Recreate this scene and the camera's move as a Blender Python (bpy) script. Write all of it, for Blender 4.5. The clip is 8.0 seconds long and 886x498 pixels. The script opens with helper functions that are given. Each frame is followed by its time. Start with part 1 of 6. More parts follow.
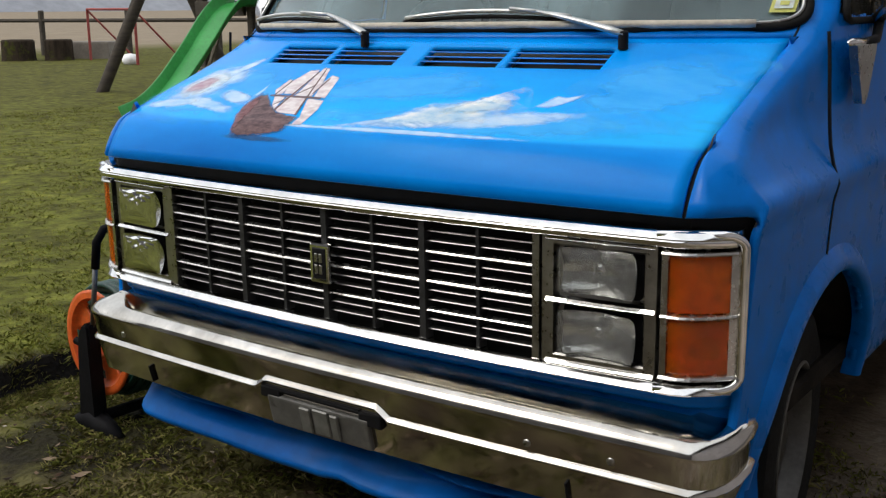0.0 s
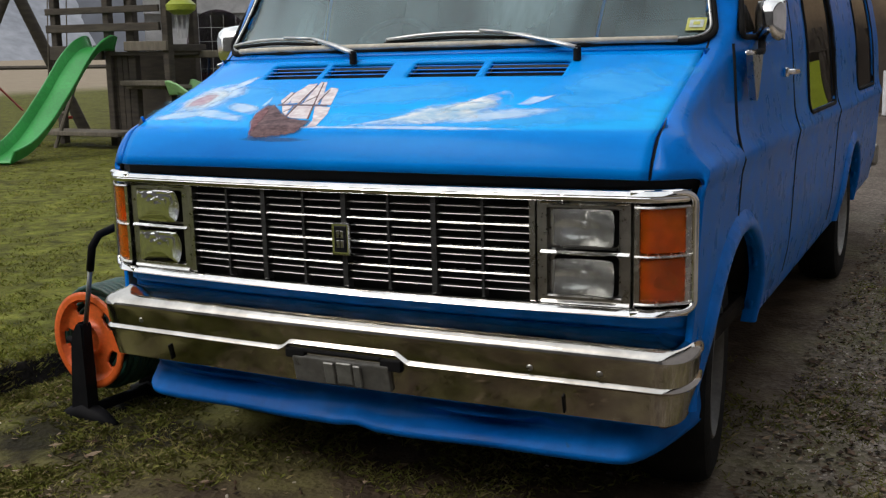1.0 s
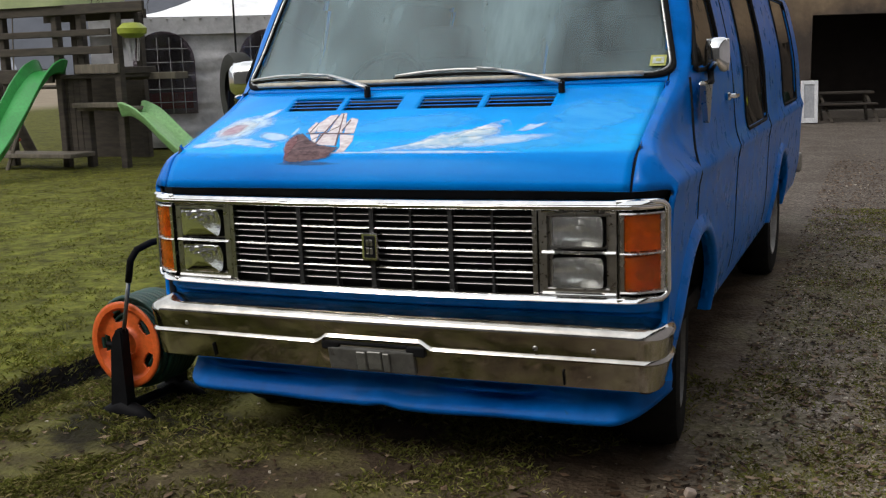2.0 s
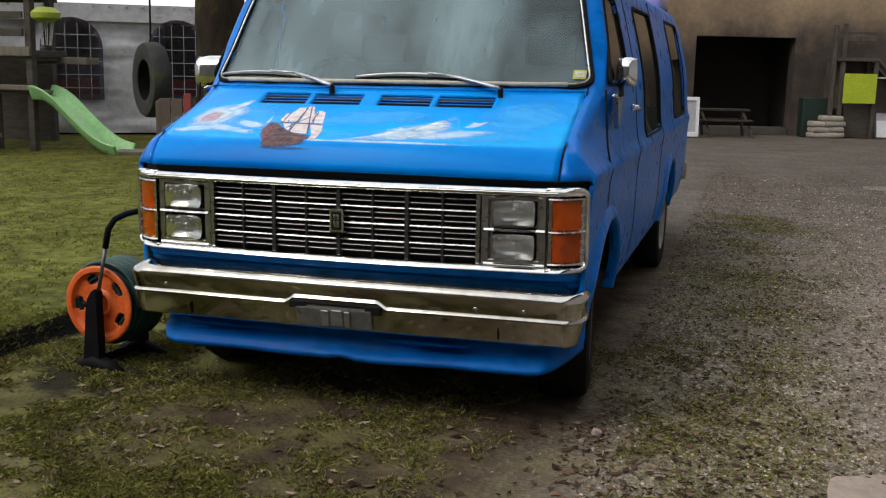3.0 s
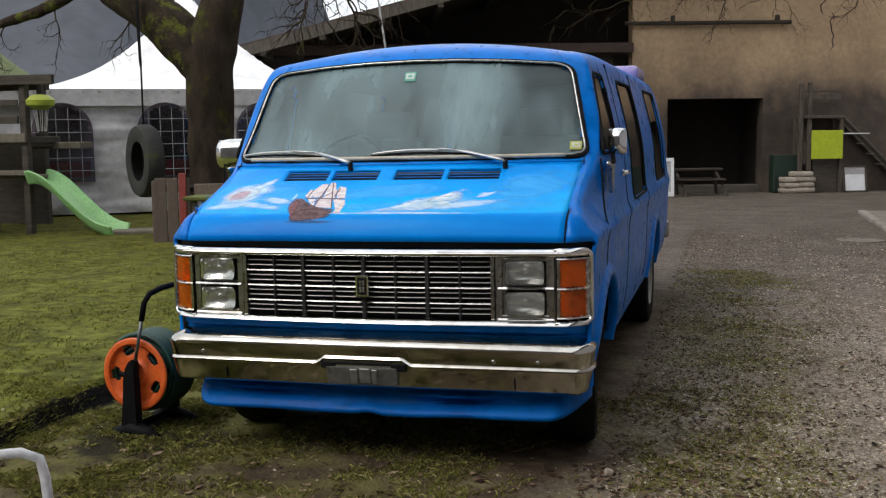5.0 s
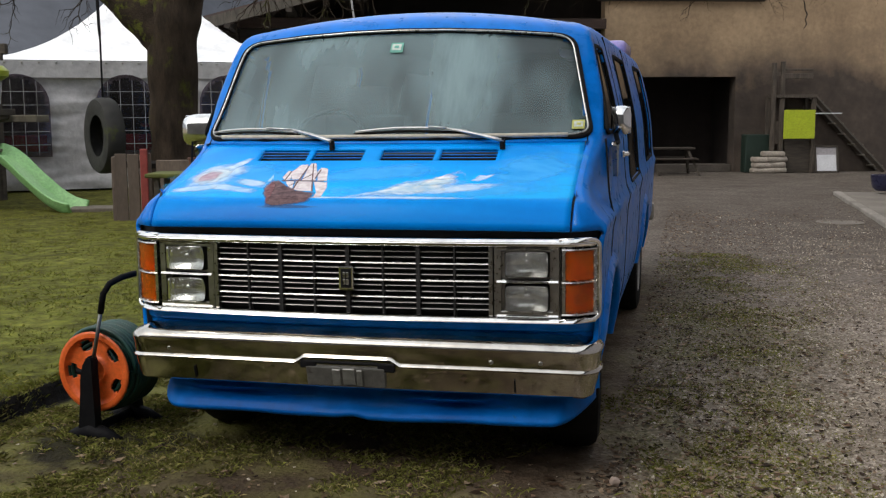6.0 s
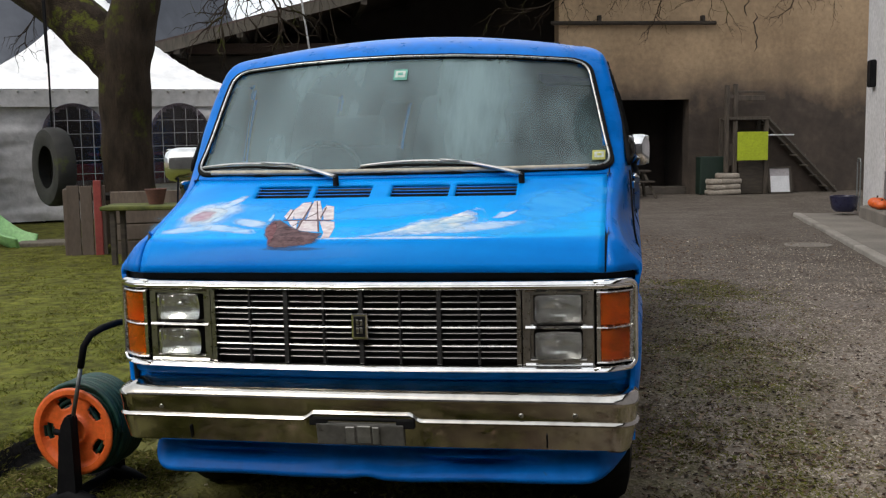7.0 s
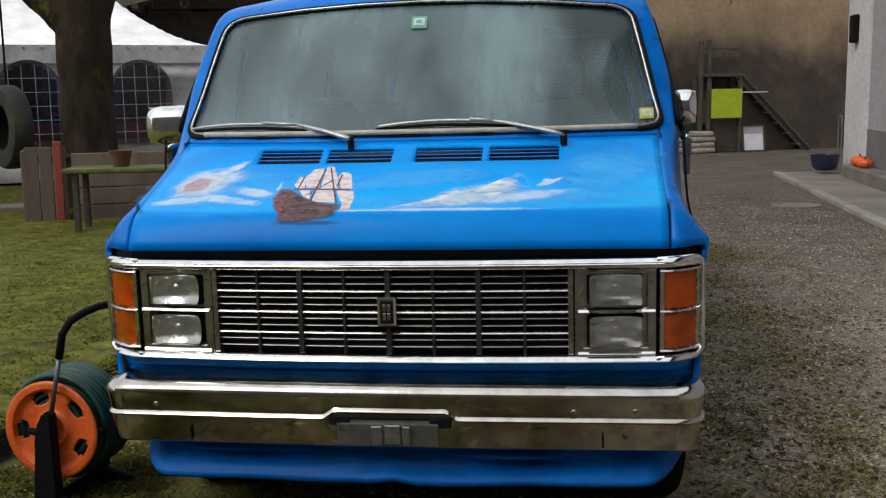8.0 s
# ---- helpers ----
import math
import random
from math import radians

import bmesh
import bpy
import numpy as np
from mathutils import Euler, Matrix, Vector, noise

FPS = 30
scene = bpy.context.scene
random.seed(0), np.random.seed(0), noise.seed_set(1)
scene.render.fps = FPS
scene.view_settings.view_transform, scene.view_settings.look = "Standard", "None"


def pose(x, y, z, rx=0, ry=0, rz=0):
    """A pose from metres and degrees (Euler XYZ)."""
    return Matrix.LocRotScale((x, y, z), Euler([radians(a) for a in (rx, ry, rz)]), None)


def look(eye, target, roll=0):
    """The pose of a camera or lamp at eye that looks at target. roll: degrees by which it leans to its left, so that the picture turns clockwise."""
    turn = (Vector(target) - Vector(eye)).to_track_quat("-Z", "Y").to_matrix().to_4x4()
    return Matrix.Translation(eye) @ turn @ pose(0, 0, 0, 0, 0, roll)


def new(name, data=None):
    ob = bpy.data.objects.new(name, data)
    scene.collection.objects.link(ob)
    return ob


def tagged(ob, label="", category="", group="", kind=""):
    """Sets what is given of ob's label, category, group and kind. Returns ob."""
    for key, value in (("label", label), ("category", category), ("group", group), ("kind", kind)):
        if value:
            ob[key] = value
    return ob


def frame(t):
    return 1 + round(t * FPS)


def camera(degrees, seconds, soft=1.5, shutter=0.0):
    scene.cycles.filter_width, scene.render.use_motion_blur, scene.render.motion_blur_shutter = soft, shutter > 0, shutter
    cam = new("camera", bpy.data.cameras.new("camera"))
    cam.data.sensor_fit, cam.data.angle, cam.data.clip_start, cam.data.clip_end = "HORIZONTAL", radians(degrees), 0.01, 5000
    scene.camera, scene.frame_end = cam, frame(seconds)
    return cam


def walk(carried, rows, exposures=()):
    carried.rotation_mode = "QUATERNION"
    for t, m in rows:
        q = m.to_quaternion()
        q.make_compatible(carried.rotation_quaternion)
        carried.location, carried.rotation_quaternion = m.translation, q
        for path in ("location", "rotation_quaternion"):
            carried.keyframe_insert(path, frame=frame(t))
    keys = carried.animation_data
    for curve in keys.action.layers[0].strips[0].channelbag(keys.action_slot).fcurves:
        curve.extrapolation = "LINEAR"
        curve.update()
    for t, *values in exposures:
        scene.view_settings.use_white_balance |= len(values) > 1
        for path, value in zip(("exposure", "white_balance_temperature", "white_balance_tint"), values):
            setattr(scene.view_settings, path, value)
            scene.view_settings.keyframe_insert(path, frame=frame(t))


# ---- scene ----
cam = camera(45.8, 8.0, soft=1.25)
PATH = [
    (0, (1.663, -1.789, 1.434), (0.515, -0.215, 0.98), -0.4),
    (0.5, (1.65, -2.184, 1.434), (0.564, -0.577, 0.947), -3.8),
    (1, (1.597, -2.52, 1.365), (0.71, -0.767, 0.992), -0.9),
    (1.2, (1.59, -2.681, 1.418), (0.748, -0.907, 1.04), -1.4),
    (2.3, (1.597, -3.356, 1.452), (0.896, -1.511, 1.129), -0.6),
    (2.5, (1.574, -3.53, 1.444), (0.938, -1.652, 1.179), 0.6),
    (3, (1.59, -3.865, 1.473), (1.029, -1.978, 1.121), 1.3),
    (3.5, (1.688, -4.08, 1.492), (1.167, -2.17, 1.206), -2.2),
    (4, (1.724, -4.285, 1.485), (1.186, -2.373, 1.253), 0.4),
    (4.2, (1.7, -4.312, 1.514), (1.134, -2.406, 1.303), 0.5),
    (5.3, (1.477, -4.256, 1.503), (0.959, -2.338, 1.276), -1.0),
    (5.5, (1.432, -4.169, 1.502), (0.908, -2.25, 1.291), -0.9),
    (6, (1.317, -3.912, 1.508), (0.859, -1.983, 1.239), -0.2),
    (6.5, (1.175, -3.766, 1.513), (0.727, -1.831, 1.279), -0.1),
    (7, (0.963, -3.64, 1.539), (0.609, -1.685, 1.314), -0.8),
    (7.5, (0.78, -3.456, 1.534), (0.437, -1.505, 1.258), -0.3),
    (8, (0.624, -3.188, 1.532), (0.348, -1.23, 1.228), -0.9),
]
walk(cam, [(t, look(eye, target, roll)) for t, eye, target, roll in PATH], [(0, -0.20), (1, -0.27), (2.5, -0.20), (6.5, -0.20), (8, -0.40)])

# ---- world and light ----
world = bpy.data.worlds.new("overcast")
scene.world = world
world.use_nodes = True
wn = world.node_tree.nodes
sky = wn.new("ShaderNodeTexSky")
sky.sky_type, sky.sun_disc = "NISHITA", False
SUN_EL, SUN_ROT = radians(46), radians(218)
sky.sun_elevation, sky.sun_rotation = SUN_EL, SUN_ROT
sky.air_density, sky.dust_density, sky.ozone_density = 1.0, 6.0, 1.0
haze = wn.new("ShaderNodeMix")
haze.data_type = "RGBA"
haze.inputs[0].default_value = 0.75
haze.inputs[7].default_value = (12.0, 12.4, 12.9, 1)
world.node_tree.links.new(sky.outputs[0], haze.inputs[6])
world.node_tree.links.new(haze.outputs[2], wn["Background"].inputs[0])
wn["Background"].inputs[1].default_value = 0.13
sun = new("sun", bpy.data.lights.new("sun", "SUN"))
sun.data.energy, sun.data.angle, sun.data.color = 1.25, radians(25), (1, 0.96, 0.9)
sun.matrix_world = look((0, 0, 30), (0 + math.sin(SUN_ROT) * -10, 0 - math.cos(SUN_ROT) * 10, 30 - 10 * math.tan(SUN_EL)))


# ---- materials ----
def material(name):
    m = bpy.data.materials.new(name)
    m.use_nodes = True
    return m, m.node_tree.nodes, m.node_tree.links, m.node_tree.nodes["Principled BSDF"]


def noise_node(nodes, links, scale, detail=6.0, rough=0.6, coords="Object", stretch=None):
    tc = nodes.new("ShaderNodeTexCoord")
    out = tc.outputs[coords]
    if stretch:
        mp = nodes.new("ShaderNodeMapping")
        mp.inputs["Scale"].default_value = stretch
        links.new(out, mp.inputs[0])
        out = mp.outputs[0]
    n = nodes.new("ShaderNodeTexNoise")
    n.inputs["Scale"].default_value, n.inputs["Detail"].default_value, n.inputs["Roughness"].default_value = scale, detail, rough
    links.new(out, n.inputs["Vector"])
    return n


def ramp(nodes, links, src, stops):
    r = nodes.new("ShaderNodeValToRGB")
    els = r.color_ramp.elements
    while len(els) < len(stops):
        els.new(0.5)
    for e, (p, c) in zip(els, stops):
        e.position, e.color = p, (*c, 1) if len(c) == 3 else c
    links.new(src, r.inputs[0])
    return r


def mix(nodes, links, fac, a, b, mode="MIX"):
    m = nodes.new("ShaderNodeMix")
    m.data_type, m.blend_type = "RGBA", mode
    for socket, v in ((m.inputs[0], fac), (m.inputs[6], a), (m.inputs[7], b)):
        if isinstance(v, (int, float)):
            socket.default_value = v
        elif isinstance(v, tuple):
            socket.default_value = (*v, 1)
        else:
            links.new(v, socket)
    return m.outputs[2]


def bump(nodes, links, bsdf, height, strength, distance):
    b = nodes.new("ShaderNodeBump")
    b.inputs["Strength"].default_value, b.inputs["Distance"].default_value = strength, distance
    links.new(height, b.inputs["Height"])
    links.new(b.outputs[0], bsdf.inputs["Normal"])


def surface(name, dark, light, rough=0.6, metal=0.0, scale=6.0, fine=60.0, relief=0.3, depth=0.004, stretch=None, coat=0.0, spread=0.0, wear=None, coords="Object", spec=0.5):
    """Two scales of variation between two colours, with fine relief; spread shifts the tone from piece to piece."""
    m, nodes, links, bsdf = material(name)
    big = noise_node(nodes, links, scale, 5, 0.55, coords, stretch)
    small = noise_node(nodes, links, fine, 4, 0.6, coords, stretch)
    r1 = ramp(nodes, links, big.outputs[0], ((0.3, dark), (0.7, light)))
    r2 = ramp(nodes, links, small.outputs[0], ((0.25, (0.6, 0.6, 0.6)), (0.75, (1.3, 1.3, 1.3))))
    col = mix(nodes, links, 0.6, r1.outputs[0], r2.outputs[0], "MULTIPLY")
    if wear:
        w = noise_node(nodes, links, wear[1], 8, 0.7, coords)
        wr = ramp(nodes, links, w.outputs[0], ((wear[2], (0, 0, 0)), (wear[2] + 0.08, (1, 1, 1))))
        col = mix(nodes, links, wr.outputs[0], col, wear[0])
    if spread:
        info = nodes.new("ShaderNodeObjectInfo")
        r3 = ramp(nodes, links, info.outputs["Random"], ((0, (1 - spread,) * 3), (1, (1 + spread,) * 3)))
        col = mix(nodes, links, 1.0, col, r3.outputs[0], "MULTIPLY")
    links.new(col, bsdf.inputs["Base Color"])
    rr = ramp(nodes, links, small.outputs[0], ((0.2, (max(rough - 0.1, 0.02),) * 3), (0.8, (min(rough + 0.12, 1),) * 3)))
    links.new(rr.outputs[0], bsdf.inputs["Roughness"])
    bsdf.inputs["Metallic"].default_value = metal
    bsdf.inputs["Specular IOR Level"].default_value = spec
    if coat:
        bsdf.inputs["Coat Weight"].default_value, bsdf.inputs["Coat Roughness"].default_value = coat, 0.08
    if relief:
        bump(nodes, links, bsdf, small.outputs[0], relief, depth)
    return m


def clear_glass(name, tint, rough=0.0, veil_amount=0.08, veil=(0.5, 0.52, 0.5)):
    """A thin pane: tinted see-through, mirror gloss by Fresnel, and a patchy veil of dust, which on the windscreen
    also paints in reflections.
    """
    m, nodes, links, bsdf = material(name)
    nodes.remove(bsdf)
    see = nodes.new("ShaderNodeBsdfTransparent")
    see.inputs[0].default_value = (*tint, 1)
    gloss = nodes.new("ShaderNodeBsdfGlossy")
    gloss.inputs["Roughness"].default_value = rough
    fres = nodes.new("ShaderNodeFresnel")
    fres.inputs["IOR"].default_value = 1.52
    veil_bsdf = nodes.new("ShaderNodeBsdfDiffuse")
    veil_bsdf.inputs[0].default_value = (*veil, 1)
    film_mix, gloss_mix = nodes.new("ShaderNodeMixShader"), nodes.new("ShaderNodeMixShader")
    n = noise_node(nodes, links, 1.6, 3, 0.5, "Object", (1.5, 1, 0.6))
    drip = noise_node(nodes, links, 5, 6, 0.65, "Object", (4.5, 1, 0.7))
    r = ramp(nodes, links, mix(nodes, links, 0.2, n.outputs[0], drip.outputs[0]), ((0.36, (veil_amount * 0.35,) * 3), (0.66, (veil_amount * 1.9,) * 3)))
    links.new(r.outputs[0], film_mix.inputs[0])
    links.new(see.outputs[0], film_mix.inputs[1])
    links.new(veil_bsdf.outputs[0], film_mix.inputs[2])
    links.new(fres.outputs[0], gloss_mix.inputs[0])
    links.new(film_mix.outputs[0], gloss_mix.inputs[1])
    links.new(gloss.outputs[0], gloss_mix.inputs[2])
    links.new(gloss_mix.outputs[0], nodes["Material Output"].inputs[0])
    return m


BLUE_D, BLUE_L = (0.0, 0.16, 0.62), (0.0, 0.195, 0.73)
paint = surface("blue_paint", BLUE_D, BLUE_L, 0.30, scale=1.5, fine=9, relief=0.04, depth=0.003, coat=0.20, wear=((0.02, 0.07, 0.05), 5.0, 0.70), spec=0.10)
side_paint = surface("side_mural_paint", BLUE_D, BLUE_L, 0.30, scale=1.5, fine=9, relief=0.03, depth=0.003, coat=0.10, wear=((0.02, 0.13, 0.50), 1.4, 0.68), spec=0.10)
chrome = surface("chrome", (0.74, 0.74, 0.725), (0.89, 0.89, 0.87), 0.06, 1.0, 3, 14, 0.04, 0.002)
dull_chrome = surface("dull_chrome", (0.34, 0.33, 0.31), (0.5, 0.49, 0.46), 0.3, 1.0, 8, 40, 0.1, 0.001)
black_trim = surface("black_trim", (0.005, 0.005, 0.006), (0.011, 0.011, 0.012), 0.55, 0, 10, 60, 0.15, 0.001, spec=0.15)
rubber = surface("rubber", (0.006, 0.006, 0.006), (0.014, 0.014, 0.0135), 0.8, 0, 12, 80, 0.4, 0.003, spec=0.15)
underbody = surface("underbody", (0.012, 0.011, 0.010), (0.03, 0.026, 0.022), 0.9, 0, 8, 50, 0.4, 0.004, spec=0.05)
lining = surface("interior_lining", (0.10, 0.095, 0.085), (0.15, 0.14, 0.125), 0.9, 0, 6, 50, 0.3, 0.003)
cloth = surface("seat_cloth", (0.07, 0.065, 0.06), (0.12, 0.11, 0.10), 0.95, 0, 8, 90, 0.4, 0.003)


# ---- mesh helpers ----
def part(name, bm, mat, parent=None, label="", smooth=False):
    me = bpy.data.meshes.new(name)
    bmesh.ops.recalc_face_normals(bm, faces=bm.faces)
    if smooth:
        for fc in bm.faces:
            fc.smooth = True
    bm.to_mesh(me)
    bm.free()
    for m in mat if isinstance(mat, (list, tuple)) else (mat,):
        me.materials.append(m)
    ob = new(name, me)
    if smooth and smooth is not True:
        me.set_sharp_from_angle(angle=radians(smooth))
    if parent:
        ob.parent = parent
    if label:
        ob["label"] = label
    return ob


def thing(name, label, category, m=None, group="", kind=""):
    ob = new(name)
    ob.empty_display_size = 0.1
    if m is not None:
        ob.matrix_world = m
    return tagged(ob, label, category, group, kind)


def box(bm, c, s, rot=None, bev=0.0, seg=1):
    m = Matrix.Translation(c) @ (rot if rot is not None else Matrix.Identity(4)) @ Matrix.Diagonal((*s, 1))
    made = bmesh.ops.create_cube(bm, size=1, matrix=m)["verts"]
    if bev:
        edges = list({e for v in made for e in v.link_edges})
        bmesh.ops.bevel(bm, geom=edges, offset=bev, segments=seg, affect="EDGES", profile=0.6)
    return bm


def tube(bm, pts, r, seg=8, closed=False, radii=None, squash=1.0):
    pts = [Vector(p) for p in pts]
    n = len(pts)
    rings, up = [], None
    for i, p in enumerate(pts):
        a = pts[i - 1] if (i or closed) else p
        b = pts[(i + 1) % n] if (i < n - 1 or closed) else p
        d = (b - a).normalized()
        if up is None:
            up = Vector((0, 0, 1)) if abs(d.z) < 0.9 else Vector((1, 0, 0))
        up = (up - d * up.dot(d)).normalized()
        side = d.cross(up)
        rr = radii[i] if radii else r
        rings.append([bm.verts.new(p + (side * math.cos(t) + up * math.sin(t) * squash) * rr) for t in (2 * math.pi * k / seg for k in range(seg))])
    for i in range(n if closed else n - 1):
        a, b = rings[i], rings[(i + 1) % n]
        for k in range(seg):
            bm.faces.new((a[k], a[(k + 1) % seg], b[(k + 1) % seg], b[k]))
    if not closed:
        bm.faces.new(rings[0][::-1])
        bm.faces.new(rings[-1])
    return bm


def lathe(bm, profile, seg=32, m=None, closed=False):
    """profile: (radius, height) pairs, turned round z and then laid by m."""
    m = m if m is not None else Matrix.Identity(4)
    rings = []
    for r, h in profile:
        rings.append([bm.verts.new(m @ Vector((r * math.cos(t), r * math.sin(t), h))) for t in (2 * math.pi * k / seg for k in range(seg))])
    count = len(rings)
    for i in range(count if closed else count - 1):
        a, b = rings[i], rings[(i + 1) % count]
        for k in range(seg):
            bm.faces.new((a[k], a[(k + 1) % seg], b[(k + 1) % seg], b[k]))
    if not closed:
        for ring in (rings[0][::-1], rings[-1]):
            bm.faces.new(ring)
    return bm


def prism(bm, outline, depth, m):
    """A flat outline in x, y, given depth along z and laid by m."""
    a = [bm.verts.new(m @ Vector((x, y, 0))) for x, y in outline]
    b = [bm.verts.new(m @ Vector((x, y, depth))) for x, y in outline]
    bm.faces.new(a[::-1])
    bm.faces.new(b)
    for i in range(len(a)):
        j = (i + 1) % len(a)
        bm.faces.new((a[i], a[j], b[j], b[i]))
    return bm


def patch(bm, fn, us, vs, mat_index=0):
    """A grid of quads through fn(u, v)."""
    rows = [[bm.verts.new(fn(u, v)) for u in us] for v in vs]
    for a, b in zip(rows, rows[1:]):
        for k in range(len(us) - 1):
            fc = bm.faces.new((a[k], a[k + 1], b[k + 1], b[k]))
            fc.material_index = mat_index
    return rows


def disc_patch(bm, fn, outline, rings=6):
    """A sheet inside a closed outline of (a, b), shrunk ring by ring to its middle."""
    ca, cb = sum(p[0] for p in outline) / len(outline), sum(p[1] for p in outline) / len(outline)
    last = None
    for k in range(rings):
        s = 1 - k / rings
        ring = [bm.verts.new(fn(ca + (a - ca) * s, cb + (b - cb) * s)) for a, b in outline]
        if last:
            for i in range(len(ring)):
                j = (i + 1) % len(ring)
                bm.faces.new((last[i], last[j], ring[j], ring[i]))
        last = ring
    mid = bm.verts.new(fn(ca, cb))
    for i in range(len(last)):
        bm.faces.new((last[i], last[(i + 1) % len(last)], mid))


def round_rect(a0, b0, a1, b1, r, seg=6, top=None):
    """A closed outline with rounded corners; top narrows the upper edge to (a0, a1)."""
    ta0, ta1 = top or (a0, a1)
    corners = ((a0, b0), (a1, b0), (ta1, b1), (ta0, b1))
    out = []
    for i, c in enumerate(corners):
        p, c, q = Vector(corners[i - 1]), Vector(c), Vector(corners[(i + 1) % 4])
        s, e = c + (p - c).normalized() * r, c + (q - c).normalized() * r
        for k in range(seg + 1):
            t = k / seg
            out.append(tuple(s * (1 - t) ** 2 + c * 2 * t * (1 - t) + e * t * t))
        for k in range(1, 6):
            out.append(tuple(e.lerp(Vector(corners[(i + 1) % 4]) + (c - Vector(corners[(i + 1) % 4])).normalized() * r, k / 6)))
    return out


def inside(pt, outline):
    x, y = pt
    hit = False
    for (ax, ay), (bx, by) in zip(outline, outline[1:] + outline[:1]):
        if (ay > y) != (by > y) and x < (bx - ax) * (y - ay) / (by - ay) + ax:
            hit = not hit
    return hit


def keyed(keys, t):
    """A smooth curve through (t, value) keys."""
    if t <= keys[0][0]:
        return keys[0][1]
    for i in range(len(keys) - 1):
        (t0, a), (t1, b) = keys[i], keys[i + 1]
        if t <= t1:
            d = (b - a) / (t1 - t0)
            dl = (a - keys[i - 1][1]) / (t0 - keys[i - 1][0]) if i else d
            dr = (keys[i + 2][1] - b) / (keys[i + 2][0] - t1) if i + 2 < len(keys) else d
            ma = 0 if dl * d <= 0 else 2 * dl * d / (dl + d)
            mb = 0 if dr * d <= 0 else 2 * dr * d / (dr + d)
            s, h = (t - t0) / (t1 - t0), t1 - t0
            return a * (1 + 2 * s) * (1 - s) ** 2 + b * s * s * (3 - 2 * s) + h * (ma * s * (1 - s) ** 2 - mb * s * s * (1 - s))
    return keys[-1][1]


def span(a, b, n):
    return [a + (b - a) * k / n for k in range(n + 1)]


# ---- ground ----
def ground_height(x, y):
    lawn = 0.0
    edge = -1.85 + 0.05 * noise.noise((y * 0.8, 2.0, 0)) + 0.03 * noise.noise((y * 5, 1.0, 0))
    if x < edge:
        lawn = 0.10 * min(1, (edge - x) / 0.03) * min(1, max(0, (y + 2.2) / 0.3 + 1))
    soft = 0.018 * noise.noise((x * 0.9, y * 0.9, 0.3)) + 0.008 * noise.noise((x * 4, y * 4, 1.3))
    near = max(0, 1 - math.hypot(x, y - 3) / 60)
    return lawn + soft * near


